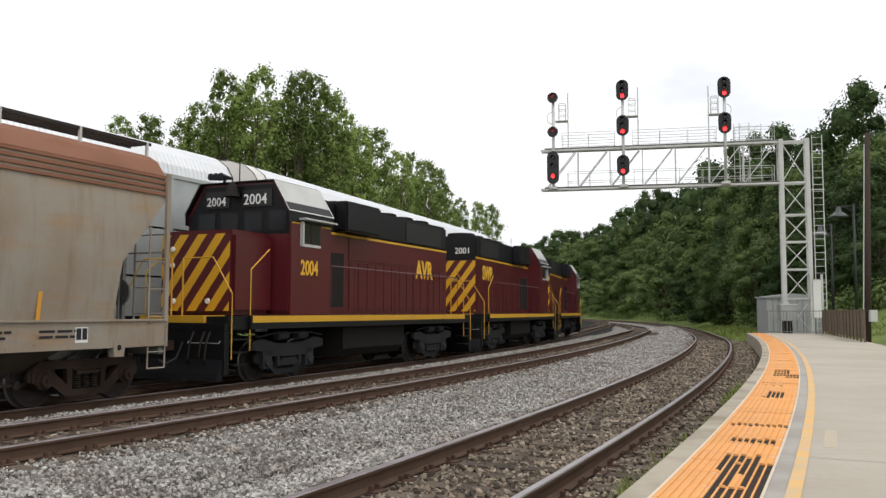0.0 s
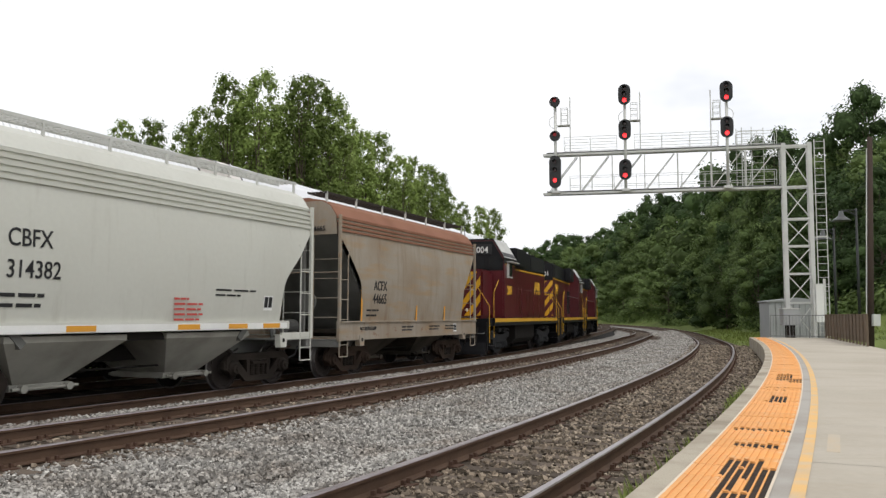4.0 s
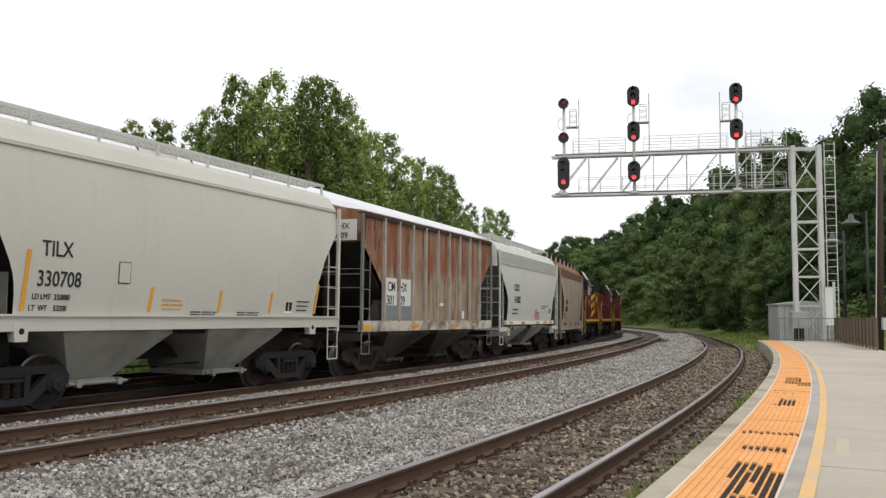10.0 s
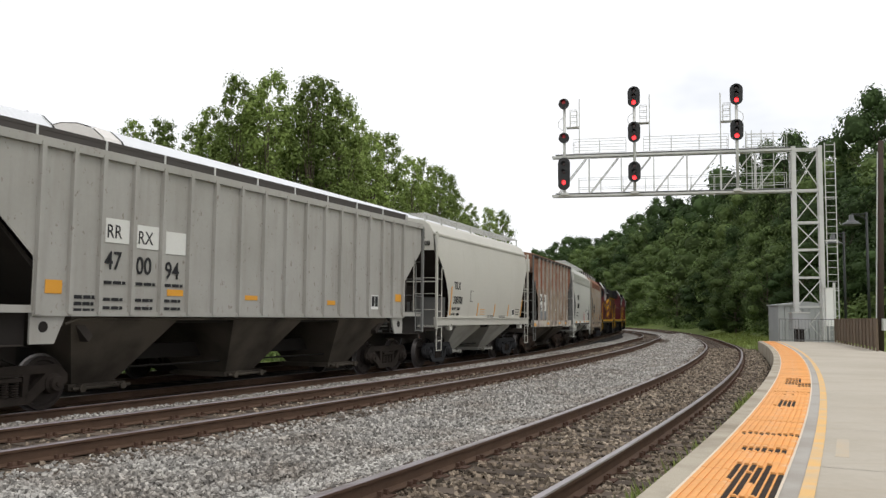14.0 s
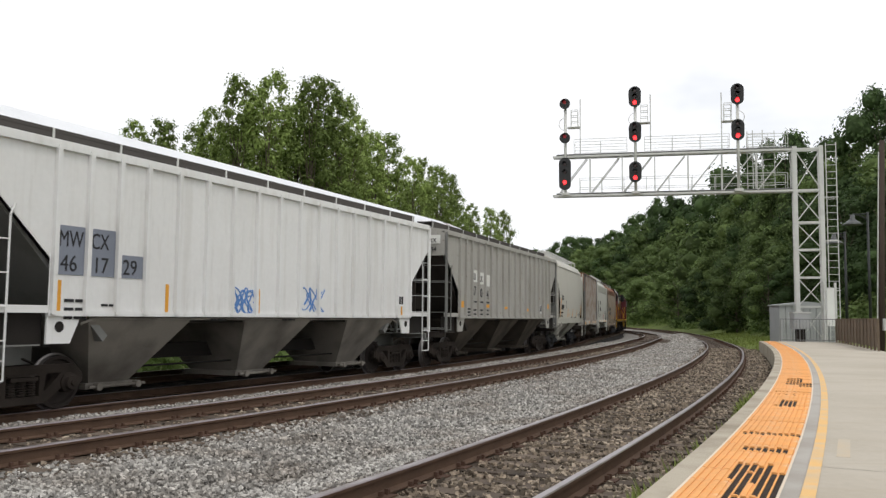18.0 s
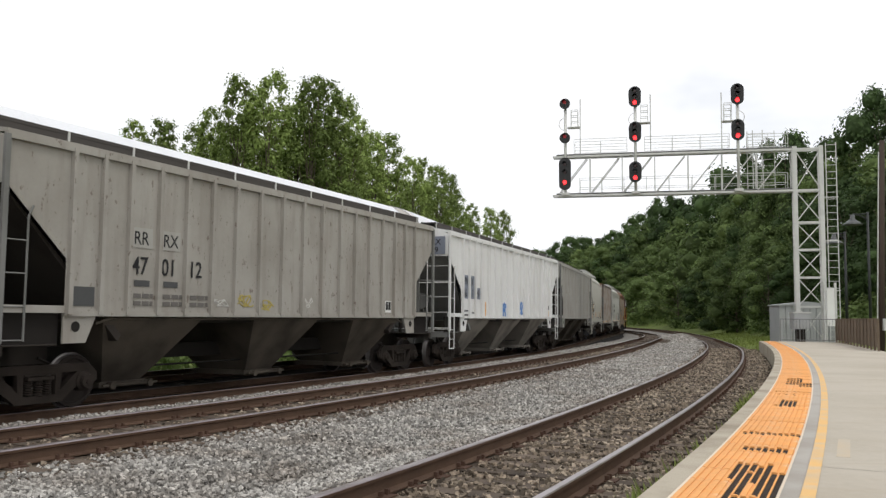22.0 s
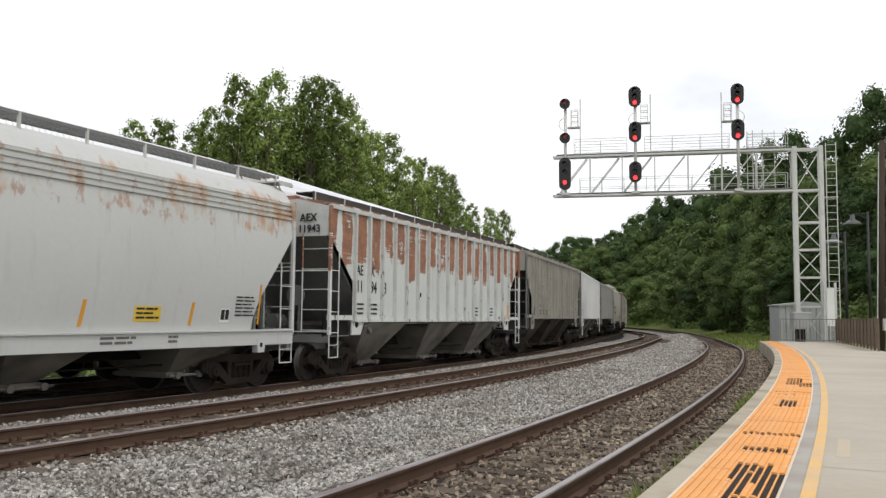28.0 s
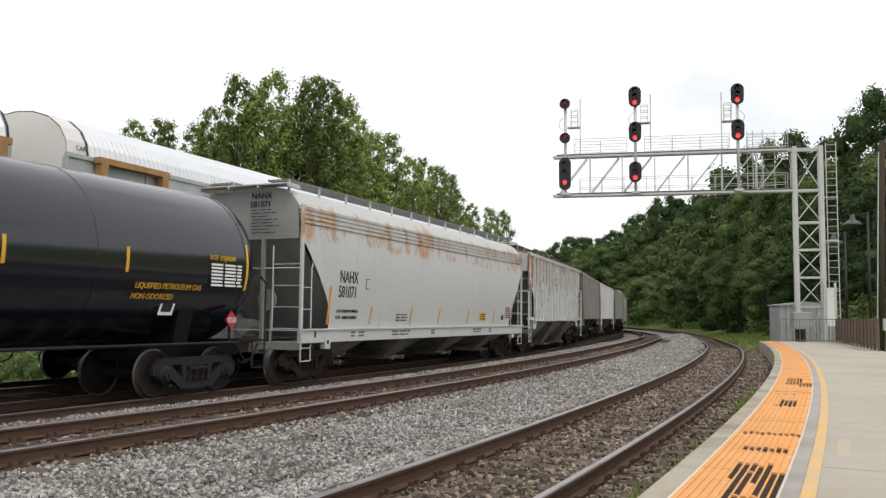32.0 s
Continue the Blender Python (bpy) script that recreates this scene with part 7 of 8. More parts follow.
def engine(length, number, letters, nose_back, label):
    """A four-axle hood diesel. Built with its cab towards -x; turned round where the long hood leads back."""
    car = thing("diesel_locomotive", label, "locomotive", "diesel engines of the train")
    hb = length / 2 - 0.55
    f = 1 if nose_back else -1
    maroon, black, yellow = PAINT["maroon"], PAINT["loco_black"], PAINT["loco_yellow"]

    def bx(name, x0, x1, y0, y1, z0, z1, mat, parent=None, lab="", bevel=0.0):
        bm = cube(min(f * x0, f * x1), max(f * x0, f * x1), y0, y1, z0, z1)
        if bevel:
            bmesh.ops.bevel(bm, geom=bm.edges[:], offset=bevel, segments=2, affect='EDGES')
        return part(name, bm, mat, parent or car, lab)
    c = -hb
    # frame, sill stripe, fuel tank
    bx("frame", c + 0.2, hb - 0.2, -1.42, 1.42, 1.22, 1.50, black)
    for sy in (-1, 1):
        y0, y1 = sorted((sy * 1.44, sy * 1.50))
        bx("side_sill", c + 0.9, hb - 0.9, y0, y1, 1.22, 1.52, black)
        y0, y1 = sorted((sy * 1.502, sy * 1.510))
        bx("sill_stripe", c + 0.95, hb - 0.95, y0, y1, 1.36, 1.51, yellow, lab="yellow sill stripe")
    bm = prism(bmesh.new(), [(-1.2, 1.2), (-1.2, 0.62), (-0.95, 0.40), (0.95, 0.40), (1.2, 0.62), (1.2, 1.2)], "x", -1.75, 1.95)
    part("fuel_tank", bm, MAT["under"], car)
    # nose, cab, long hood
    nose = bx("nose", c + 0.85, c + 2.4, -1.02, 1.02, 1.52, 3.10, maroon, bevel=0.10)
    bx("nose_stripes", c + 0.842, c + 0.849, -0.94, 0.94, 1.60, 3.02, STRIPES, nose, "diagonal maroon and yellow stripes")
    cabx0, cabx1 = c + 2.4, c + 4.2
    poly = [(-1.50, 1.52), (1.50, 1.52), (1.50, 3.72), (1.05, 4.32), (-1.05, 4.32), (-1.50, 3.72)]
    bm = prism(bmesh.new(), poly, "x", min(f * cabx0, f * cabx1), max(f * cabx0, f * cabx1))
    cabin = part("cab", bm, maroon, car, "maroon driver's cab")
    roofp = [(-1.52, 3.45), (-1.52, 3.74), (-1.06, 4.345), (1.06, 4.345), (1.52, 3.74), (1.52, 3.45)]
    inner = [(1.505, 3.45), (1.505, 3.735), (1.052, 4.325), (-1.052, 4.325), (-1.505, 3.735), (-1.505, 3.45)]
    bm = prism(bmesh.new(), roofp + inner, "x", min(f * (cabx0 - 0.12), f * (cabx1 + 0.05)), max(f * (cabx0 - 0.12), f * (cabx1 + 0.05)))
    part("cab_roof", bm, black, cabin)
    for sy in (-1, 1):
        bm = sheet(bmesh.new(), [[(f * (cabx0 - 0.15), sy * 1.54, 3.70), (f * (cabx0 - 0.15), sy * 1.09, 4.33)], [(f * (cabx1 + 0.1), sy * 1.54, 3.70), (f * (cabx1 + 0.1), sy * 1.09, 4.33)]])
        part("roof_slope", bm, MAT["galv"], cabin, "pale grey weathered roof slope")
    # cab front above the nose: black face with number boards and windows
    bx("cab_face", cabx0 - 0.02, cabx0 - 0.004, -1.45, 1.45, 3.12, 3.66, black, cabin)
    bm = prism(bmesh.new(), [(-1.42, 3.66), (1.42, 3.66), (1.0, 4.26), (-1.0, 4.26)], "x", min(f * (cabx0 - 0.02), f * (cabx0 - 0.004)), max(f * (cabx0 - 0.02), f * (cabx0 - 0.004)))
    part("cab_face", bm, black, cabin)
    for y in (-1.15, -0.45, 0.25, 0.92):
        bx("window", cabx0 - 0.034, cabx0 - 0.022, y - 0.24, y + 0.26, 3.22, 3.72, MAT["glass"], cabin)
    for y0, y1 in ((-1.44, -0.92), (0.92, 1.44)):
        bx("door", cabx0 - 0.03, cabx0 - 0.006, y0, y1, 1.60, 3.10, maroon, cabin, "maroon cab end door")
    bx("number_board", cabx0 - 0.05, cabx0 - 0.03, -0.98, -0.12, 3.82, 4.16, MAT["black"], cabin)
    bx("number_board", cabx0 - 0.05, cabx0 - 0.03, 0.25, 0.95, 3.82, 4.16, MAT["black"], cabin)
    for sy in (-1, 1):
        y0, y1 = sorted((sy * 1.505, sy * 1.515))
        bx("side_window", cabx0 + 0.42, cabx0 + 0.80, y0, y1, 2.94, 3.46, MAT["glass"], cabin)
        bx("side_window", cabx0 + 0.85, cabx0 + 1.25, y0, y1, 2.94, 3.46, MAT["glass"], cabin)
        bx("window_sill", cabx0 + 0.38, cabx0 + 1.29, y0, y1 + 0.01 * (sy > 0), 2.88, 2.935, MAT["galv"], cabin)
        bx("cab_stripe", cabx0 + 0.01, cabx0 + 0.36, y0, y1, 3.42, 3.49, yellow, cabin, "thin yellow stripe")
        bx("cab_stripe", cabx0 + 1.32, cabx1, y0, y1, 3.42, 3.49, yellow, cabin, "thin yellow stripe")
        y0, y1 = sorted((sy * 1.505, sy * 1.60))
        bx("window_frame", cabx0 + 0.36, cabx0 + 0.41, y0, y1, 2.88, 3.48, MAT["galv"], cabin)
        y0, y1 = sorted((sy * 1.505, sy * 1.72))
        bx("sunshade", cabx0 + 0.3, cabx0 + 1.75, y0, y1, 3.52, 3.56, MAT["galv"], cabin, "pale folded sunshade")
    hx0, hx1 = cabx1, hb - 1.15
    hood = bx("long_hood", hx0, hx1, -0.88, 0.88, 1.52, 3.42, maroon)
    bx("hood_top", hx0, hx1, -0.895, 0.895, 3.46, 4.20, black, hood, bevel=0.06)
    for sy in (-1, 1):
        y0, y1 = sorted((sy * 0.88, sy * 0.905))
        bx("hood_stripe", hx0, hx1, y0, y1, 3.40, 3.47, yellow, hood, "thin yellow stripe")
        for k in range(13):
            a = hx0 + 2.0 + k * (hx1 - hx0 - 2.1) / 13
            y0, y1 = sorted((sy * 0.882, sy * 0.90))
            bx("hood_door", a + 0.02, a + (hx1 - hx0 - 2.1) / 13 - 0.02, y0, y1, 1.62, 2.72, maroon, hood)
        y0, y1 = sorted((sy * 0.882, sy * 0.90))
        bx("hood_panel", hx0 + 2.0, hx1 - 0.1, y0, y1, 2.78, 3.34, maroon, hood)
        bx("grille", hx0 + 0.25, hx0 + 1.7, y0, y1, 1.7, 2.9, MAT["under"], hood)
        y0, y1 = sorted((sy * 0.89, sy * 1.28))
        bx("blower_housing", hx0 + 1.2, hx0 + 3.2, y0, y1, 3.50, 4.22, black, hood, "black dynamic brake blister", bevel=0.05)
        y0, y1 = sorted((sy * 0.9, sy * 0.915))
        bx("radiator_grille", hx1 - 3.3, hx1 - 0.5, y0, y1, 3.55, 4.1, MAT["black"], hood)
    for k in range(4):
        a = hx1 - 0.9 - k * 1.25
        bm = lathe(bmesh.new(), [(4.2, 0.55), (4.32, 0.55), (4.34, 0.5)], "z", 20, centre=(f * a, 0, 0))
        part("roof_fan", bm, MAT["under"], hood)
    bx("exhaust_stack", -0.6, 0.2, -0.25, 0.25, 4.18, 4.38, black, hood)
    bx("hood_end_stripes", hx1 + 0.002, hx1 + 0.01, -0.86, 0.86, 1.60, 3.30, STRIPES, hood, "diagonal maroon and yellow stripes")
    bx("hood_end_face", hx1 + 0.002, hx1 + 0.012, -0.86, 0.86, 3.34, 4.12, black, hood)
    for k, z in enumerate((3.62, 3.86)):
        bm = lathe(bmesh.new(), [(f * (hx1 + 0.012), 0.10), (f * (hx1 + 0.06), 0.09)], "x", 12, centre=(0, 0.62, z))
        part("headlight", bm, MAT["white_letter"], hood, "unlit twin headlight")
    for z in (2.45, 2.75):
        bm = lathe(bmesh.new(), [(f * (c + 0.80), 0.045), (f * (c + 0.84), 0.055)], "x", 12, centre=(0, 0.62, z))
        part("headlight", bm, MAT["white_letter"], nose, "unlit twin headlight")
    for y in (-0.4, 0.55):
        bm = lathe(bmesh.new(), [(f * (c + 0.76), 0.045), (f * (c + 0.82), 0.055)], "x", 12, centre=(0, y, 1.78))
        part("ditch_light", bm, MAT["white_letter"], car)
    # end platforms, steps, plough, handrails
    for e in (c, hb):
        s = 1 if e > 0 else -1
        bx("pilot", e - s * 0.12, e - s * 0.28, -1.4, 1.4, 0.28, 1.22, black, lab="black snow plough")
        bm = bmesh.new()
        for k, y in enumerate((-1.05, -0.9, -0.62, 0.62, 0.9, 1.05)):
            xo = f * (e - s * 0.10)
            pipe(bm, [(xo, y, 1.18), (xo + f * s * 0.12, y, 0.95), (xo + f * s * 0.14, y + 0.03, 0.62 + 0.05 * (k % 2)), (xo + f * s * 0.04, y + 0.10, 0.52)], 0.022, 5)
        part("air_hose", bm, MAT["wheel"], car)
        bm = bmesh.new()
        for y0_, y1_ in ((-1.3, -0.5), (0.5, 1.3)):
            xo = f * (e - s * 0.06)
            pipe(bm, [(xo - f * s * 0.05, y0_, 0.98), (xo, y0_, 0.94), (xo, y1_, 0.94), (xo - f * s * 0.05, y1_, 0.98)], 0.014, 5)
        part("uncoupling_lever", bm, MAT["grating"], car)
        blade = prism(bmesh.new(), [(e - s * 0.13, 0.16), (e - s * 0.13, 0.62), (e + s * 0.02, 0.30), (e + s * 0.06, 0.16)], "y", -1.36, 1.36)
        for q in blade.verts:
            q.co.x *= f
        part("plough_blade", blade, black, car)
        bx("end_beam", e - s * 0.10, e - s * 0.30, -1.42, 1.42, 1.22, 1.36, black)
        bx("beam_stripe", e - s * 0.10, e - s * 0.84, -0.86, 0.86, 1.365, 1.515, yellow, lab="yellow end beam")
        for sy in (-1, 1):
            bm = bmesh.new()
            for k, z in enumerate((0.45, 0.72, 0.99)):
                x0, x1 = f * (e - s * 0.35), f * (e - s * 0.85)
                y0, y1 = sorted((sy * 1.12, sy * 1.48))
                box(bm, min(x0, x1), max(x0, x1), y0, y1, z, z + 0.03)
            part("steps", bm, black, car)
            bm = bmesh.new()
            xa, xb, xc = f * (e - s * 0.28), f * (e - s * 0.92), f * (e - s * 1.6)
            pipe(bm, [(xa, sy * 1.46, 0.6), (xa, sy * 1.46, 1.9), (xa, sy * 0.95, 2.55), (xa, sy * 0.15, 2.55)], 0.014, 5)
            pipe(bm, [(xb, sy * 1.46, 0.75), (xb, sy * 1.46, 2.35), (xc, sy * 1.46, 2.75)], 0.014, 5)
            tube(bm, (xa, sy * 0.15, 1.5), (xa, sy * 0.15, 2.55), 0.02, 5)
            part("handrail", bm, yellow, car, "yellow end handrail")
        coupler(car, hb - 0.1, s * f)
    for sy in (-1, 1):
        bm = bmesh.new()
        a, b = sorted((f * (cabx1 + 0.1), f * (hb - 1.5)))
        tube(bm, (a, sy * 1.46, 2.55), (b, sy * 1.46, 2.55), 0.015, 5)
        for x in np.linspace(a, b, 8):
            tube(bm, (x, sy * 1.46, 1.5), (x, sy * 1.46, 2.55), 0.011, 5)
        part("side_handrail", bm, maroon, car)
    # roof details of the cab: horn, bell, antenna
    bm = bmesh.new()
    for y in (-0.1, 0.05, 0.2):
        tube(bm, (f * (cabx0 + 0.1), y + 0.4, 4.46), (f * (cabx0 - 0.35), y + 0.4, 4.46), 0.03, 6, 0.09)
    tube(bm, (f * cabx0, 0.45, 4.3), (f * cabx0, 0.45, 4.5), 0.04, 6)
    part("horn", bm, black, cabin)
    bm = lathe(bmesh.new(), [(4.02, 0.20), (4.08, 0.17), (4.25, 0.10), (4.32, 0.04)], "z", 14, centre=(f * (cabx0 - 0.22), 0.05, 0))
    part("bell", bm, MAT["under"], cabin)
    part("antenna", tube(bmesh.new(), (f * (cabx0 + 0.4), 0.3, 4.3), (f * (cabx0 + 0.4), 0.3, 4.95), 0.015, 5), black, cabin)
    # numbers: right side and the end towards -x
    xr = f * (cabx0 + 1.05) if nose_back else f * (hx1 - 0.5)
    if nose_back:
        lettering(number, 0.50, MAT["yellow_letter"], cabin, side_at(cabx0 + 0.40, -1.512, 2.32), squeeze=0.78, bold=0.012)
        lettering(letters, 0.80, MAT["yellow_letter"], hood, side_at(hx1 - 2.55, -0.906, 2.50), squeeze=0.86, bold=0.03)
        lettering(number, 0.36, MAT["white_letter"], cabin, end_at(cabx0 - 0.054, -0.16, 3.87), squeeze=0.95, bold=0.002)
        lettering(number, 0.30, MAT["white_letter"], cabin, end_at(cabx0 - 0.054, 0.92, 3.87), squeeze=0.95, bold=0.003)
    else:
        if letters:
            lettering(letters, 0.75, MAT["yellow_letter"], hood, side_at(-hx1 + 0.85, -0.906, 2.66), squeeze=0.95, bold=0.03)
        if number:
            lettering(number, 0.34, MAT["white_letter"], hood, end_at(-hx1 - 0.016, -0.02, 3.60), squeeze=0.95, bold=0.002)
    # heavier trucks
    running_gear(car, hb - 2.90, "truck_black")
    for tx in (-(hb - 2.90), hb - 2.90):
        for sy in (-1, 1):
            bm = bmesh.new()
            y0, y1 = sorted((sy * 1.06, sy * 1.17))
            prism(bm, [(tx + p, z) for p, z in ((-1.5, 0.74), (-1.5, 0.93), (-1.1, 0.98), (-0.5, 0.86), (0.5, 0.86), (1.1, 0.98), (1.5, 0.93), (1.5, 0.74), (1.15, 0.70), (0.6, 0.56), (-0.6, 0.56), (-1.15, 0.70))], "y", y0, y1)
            for dx in (-0.889, 0.889):
                box(bm, tx + dx - 0.17, tx + dx + 0.17, y0, y1, 0.30, 0.72)
                lathe(bm, [(sy * 1.17, 0.13), (sy * 1.22, 0.11)], "y", 12, centre=(tx + dx, 0, WHEEL_R))
            for dx in (-0.45, 0.45):
                box(bm, tx + dx - 0.04, tx + dx + 0.04, y0, y1, 0.34, 0.60)
            for k in range(4):
                box(bm, tx - 0.46 + 0.05 * k, tx + 0.46 - 0.05 * k, y0 + 0.01, y1 - 0.01, 0.34 + 0.045 * k, 0.375 + 0.045 * k)
            lathe(bm, [(tx - 0.62, 0.10), (tx - 0.2, 0.10)], "x", 12, centre=(0, sy * 1.20, 1.04))
            lathe(bm, [(tx + 0.2, 0.10), (tx + 0.62, 0.10)], "x", 12, centre=(0, sy * 1.20, 1.04))
            pipe(bm, [(tx - 1.4, sy * 1.2, 1.02), (tx - 0.8, sy * 1.24, 1.1), (tx + 0.8, sy * 1.24, 1.1), (tx + 1.4, sy * 1.2, 1.02)], 0.02, 5)
            part("truck_side", bm, MAT["truck_black"], car, "heavy cast engine truck side")
    raise_works(car, [])
    return car


E_L1, E_L2, E_L3 = (15.19, 30.99), (30.99, 46.79), (46.79, 62.59)
mount(engine(fitted(*E_L1), "2004", "AVR", True, "maroon and black diesel engine with striped yellow nose"), *E_L1)
mount(engine(fitted(*E_L2), "2001", "SWP", False, "maroon diesel engine with its striped long hood trailing"), *E_L2)
mount(engine(fitted(*E_L3), "", "", False, "maroon and black leading diesel engine"), *E_L3)


# ---------------------------------------------------------------- autoracks on the far track
RACKS = []


def autorack(length):
    car = thing("autorack", "silver autorack car with a corrugated white roof", "freight car", "autorack cars on the far track")
    hb = length / 2 - 0.45
    # corrugated roof
    arc = [(-1.56, 5.12), (-1.50, 5.42), (-1.32, 5.72), (-0.98, 5.98), (-0.5, 6.13), (0, 6.18), (0.5, 6.13), (0.98, 5.98), (1.32, 5.72), (1.50, 5.42), (1.56, 5.12)]
    bm = bmesh.new()
    rows = []
    n = int((2 * hb - 0.55) / 0.16)
    for i in range(2 * n + 1):
        x = -hb + 0.55 + i * (2 * hb - 0.57) / (2 * n)
        d = 0.018 if (i % 2) else -0.012
        rows.append([(x, y * (1 + d * 0.6), z + d) for y, z in arc])
    sheet(bm, rows)
    part("roof", bm, PAINT["rack"], car, "corrugated silver-white roof")
    for sx in (-1, 1):
        if sx < 0:
            bm = sheet(bmesh.new(), [[(x, y * 1.012, z + 0.02) for y, z in arc] for x in (-hb, -hb + 0.57)])
            part("roof_end", bm, PAINT["rack_end"], car, "pale plain roof end sheet")
        bm = prism(bmesh.new(), [(-1.52, 1.2)] + [(y * 0.99, z) for y, z in arc] + [(1.52, 1.2)], "x", sx * (hb - 0.06), sx * (hb - 0.01))
        part("end_door", bm, PAINT["rack_end"], car, "pale radial end door")
        xa, xb = (-hb + 0.54, -hb + 0.61) if sx < 0 else (hb - 0.07, hb - 0.005)
        part("roof_band", sheet(bmesh.new(), [[(x, y * 1.016, z + 0.026) for y, z in arc] for x in (xa, xb)]), MAT["black"], car)
        coupler(car, hb - 0.05, sx)
    for sy in (-1, 1):
        for z0, z1 in ((1.25, 2.45), (2.5, 3.7), (3.75, 5.10)):
            for k in range(10):
                a = -hb + k * 2 * hb / 10
                put("side_panel", proto("rack_panel%d" % (z0 * 100), lambda: cube(0.03, 2 * hb / 10 - 0.03, -0.02, 0.02, z0, z1), PAINT["rack_side"], "side_panel"), car, pose(a, sy * 1.52, 0))
        for k in range(11):
            put("side_post", proto("rack_post", lambda: cube(-0.05, 0.05, -0.04, 0.04, 1.1, 5.06), PAINT["rack_side"], "side_post"), car, pose(-hb + k * 2 * hb / 10, sy * 1.54, 0))
        part("top_rail", cube(-hb, hb, sy * 1.54 - 0.045, sy * 1.54 + 0.045, 5.06, 5.16), PAINT["rack_side"], car)
        part("side_sill", cube(-hb, hb, sy * 1.53 - 0.06, sy * 1.53 + 0.06, 1.0, 1.25), PAINT["rack_side"], car)
    part("deck", cube(-hb, hb, -1.5, 1.5, 0.95, 1.15), MAT["under"], car)
    running_gear(car, hb - 3.0, "truck", -1)
    return car, hb


RACK_L = 27.0
for k in range(-3, 4):
    rack, rhb = autorack(RACK_L * 0.955)
    lettering("CAR", 0.15, MAT["letter"], rack, side_at(-rhb + 0.22, -1.60, 5.24) @ pose(0, 0, 0, -8))
    RACKS.append((rack, 22.1 + (k + 0.5) * RACK_L))
# raw timbers braced along the top edge of one rack
rack = RACKS[4][0]
for x0, w in ((-rhb + 0.75, 2.3), (-rhb + 4.9, 0.5)):
    bm = cube(x0, x0 + w, -1.80, -1.60, 5.02, 5.16)
    t = part("timber", bm, MAT["wood"], rack, "raw timber bracing beam")
    for k in range(2 if w > 1 else 1):
        a = x0 + 0.05 + k * (w - 0.3)
        part("timber_block", cube(a, a + 0.2, -1.80, -1.585, 4.55, 5.018), MAT["wood"], t)
rack = RACKS[3][0]
bm = cube(rhb - 1.9, rhb - 0.1, -1.80, -1.60, 5.02, 5.16)
t = part("timber", bm, MAT["wood"], rack, "raw timber bracing beam")
for a in (rhb - 1.85, rhb - 0.4):
    part("timber_block", cube(a, a + 0.2, -1.80, -1.585, 4.55, 5.018), MAT["wood"], t)


# ---------------------------------------------------------------- trees
def leaf_cloud(name, centres, radii, count, size, seed, mat, flat=0.8, rough=0.32, fill=0.55):
    """Small leaves over many overlapping clumps; returns a mesh."""
    rng = np.random.default_rng(seed)
    centres, radii = np.asarray(centres), np.asarray(radii)
    pick = rng.choice(len(centres), count, p=radii ** 2 / (radii ** 2).sum())
    d = rng.normal(size=(count, 3))
    d[:, 2] += 0.25
    d /= np.linalg.norm(d, axis=1)[:, None]
    p = centres[pick] + d * radii[pick][:, None] * (rng.uniform(fill, 1.1, count) if fill > 0 else np.clip(np.abs(rng.normal(0, 0.62, count)), 0.05, 1.25))[:, None] * np.array([1, 1, flat])
    nrm = d + rng.normal(scale=rough, size=(count, 3))
    nrm[:, 2] += 0.5
    nrm /= np.linalg.norm(nrm, axis=1)[:, None]
    t = np.cross(nrm, rng.normal(size=(count, 3)))
    t /= np.linalg.norm(t, axis=1)[:, None]
    b = np.cross(nrm, t)
    s = rng.uniform(*size, count)[:, None]
    quad = np.stack([p - t * s, p - b * s * 0.62 + nrm * s * 0.12, p + t * s, p + b * s * 0.62 + nrm * s * 0.12], 1)
    me = bpy.data.meshes.new(name)
    me.vertices.add(count * 4)
    me.vertices.foreach_set("co", quad.astype(np.float32).ravel())
    me.loops.add(count * 4)
    me.loops.foreach_set("vertex_index", np.arange(count * 4, dtype=np.int32))
    me.polygons.add(count)
    me.polygons.foreach_set("loop_start", np.arange(0, count * 4, 4, dtype=np.int32))
    me.polygons.foreach_set("loop_total", np.full(count, 4, dtype=np.int32))
    me.update(calc_edges=True)
    me.materials.append(mat)
    return me


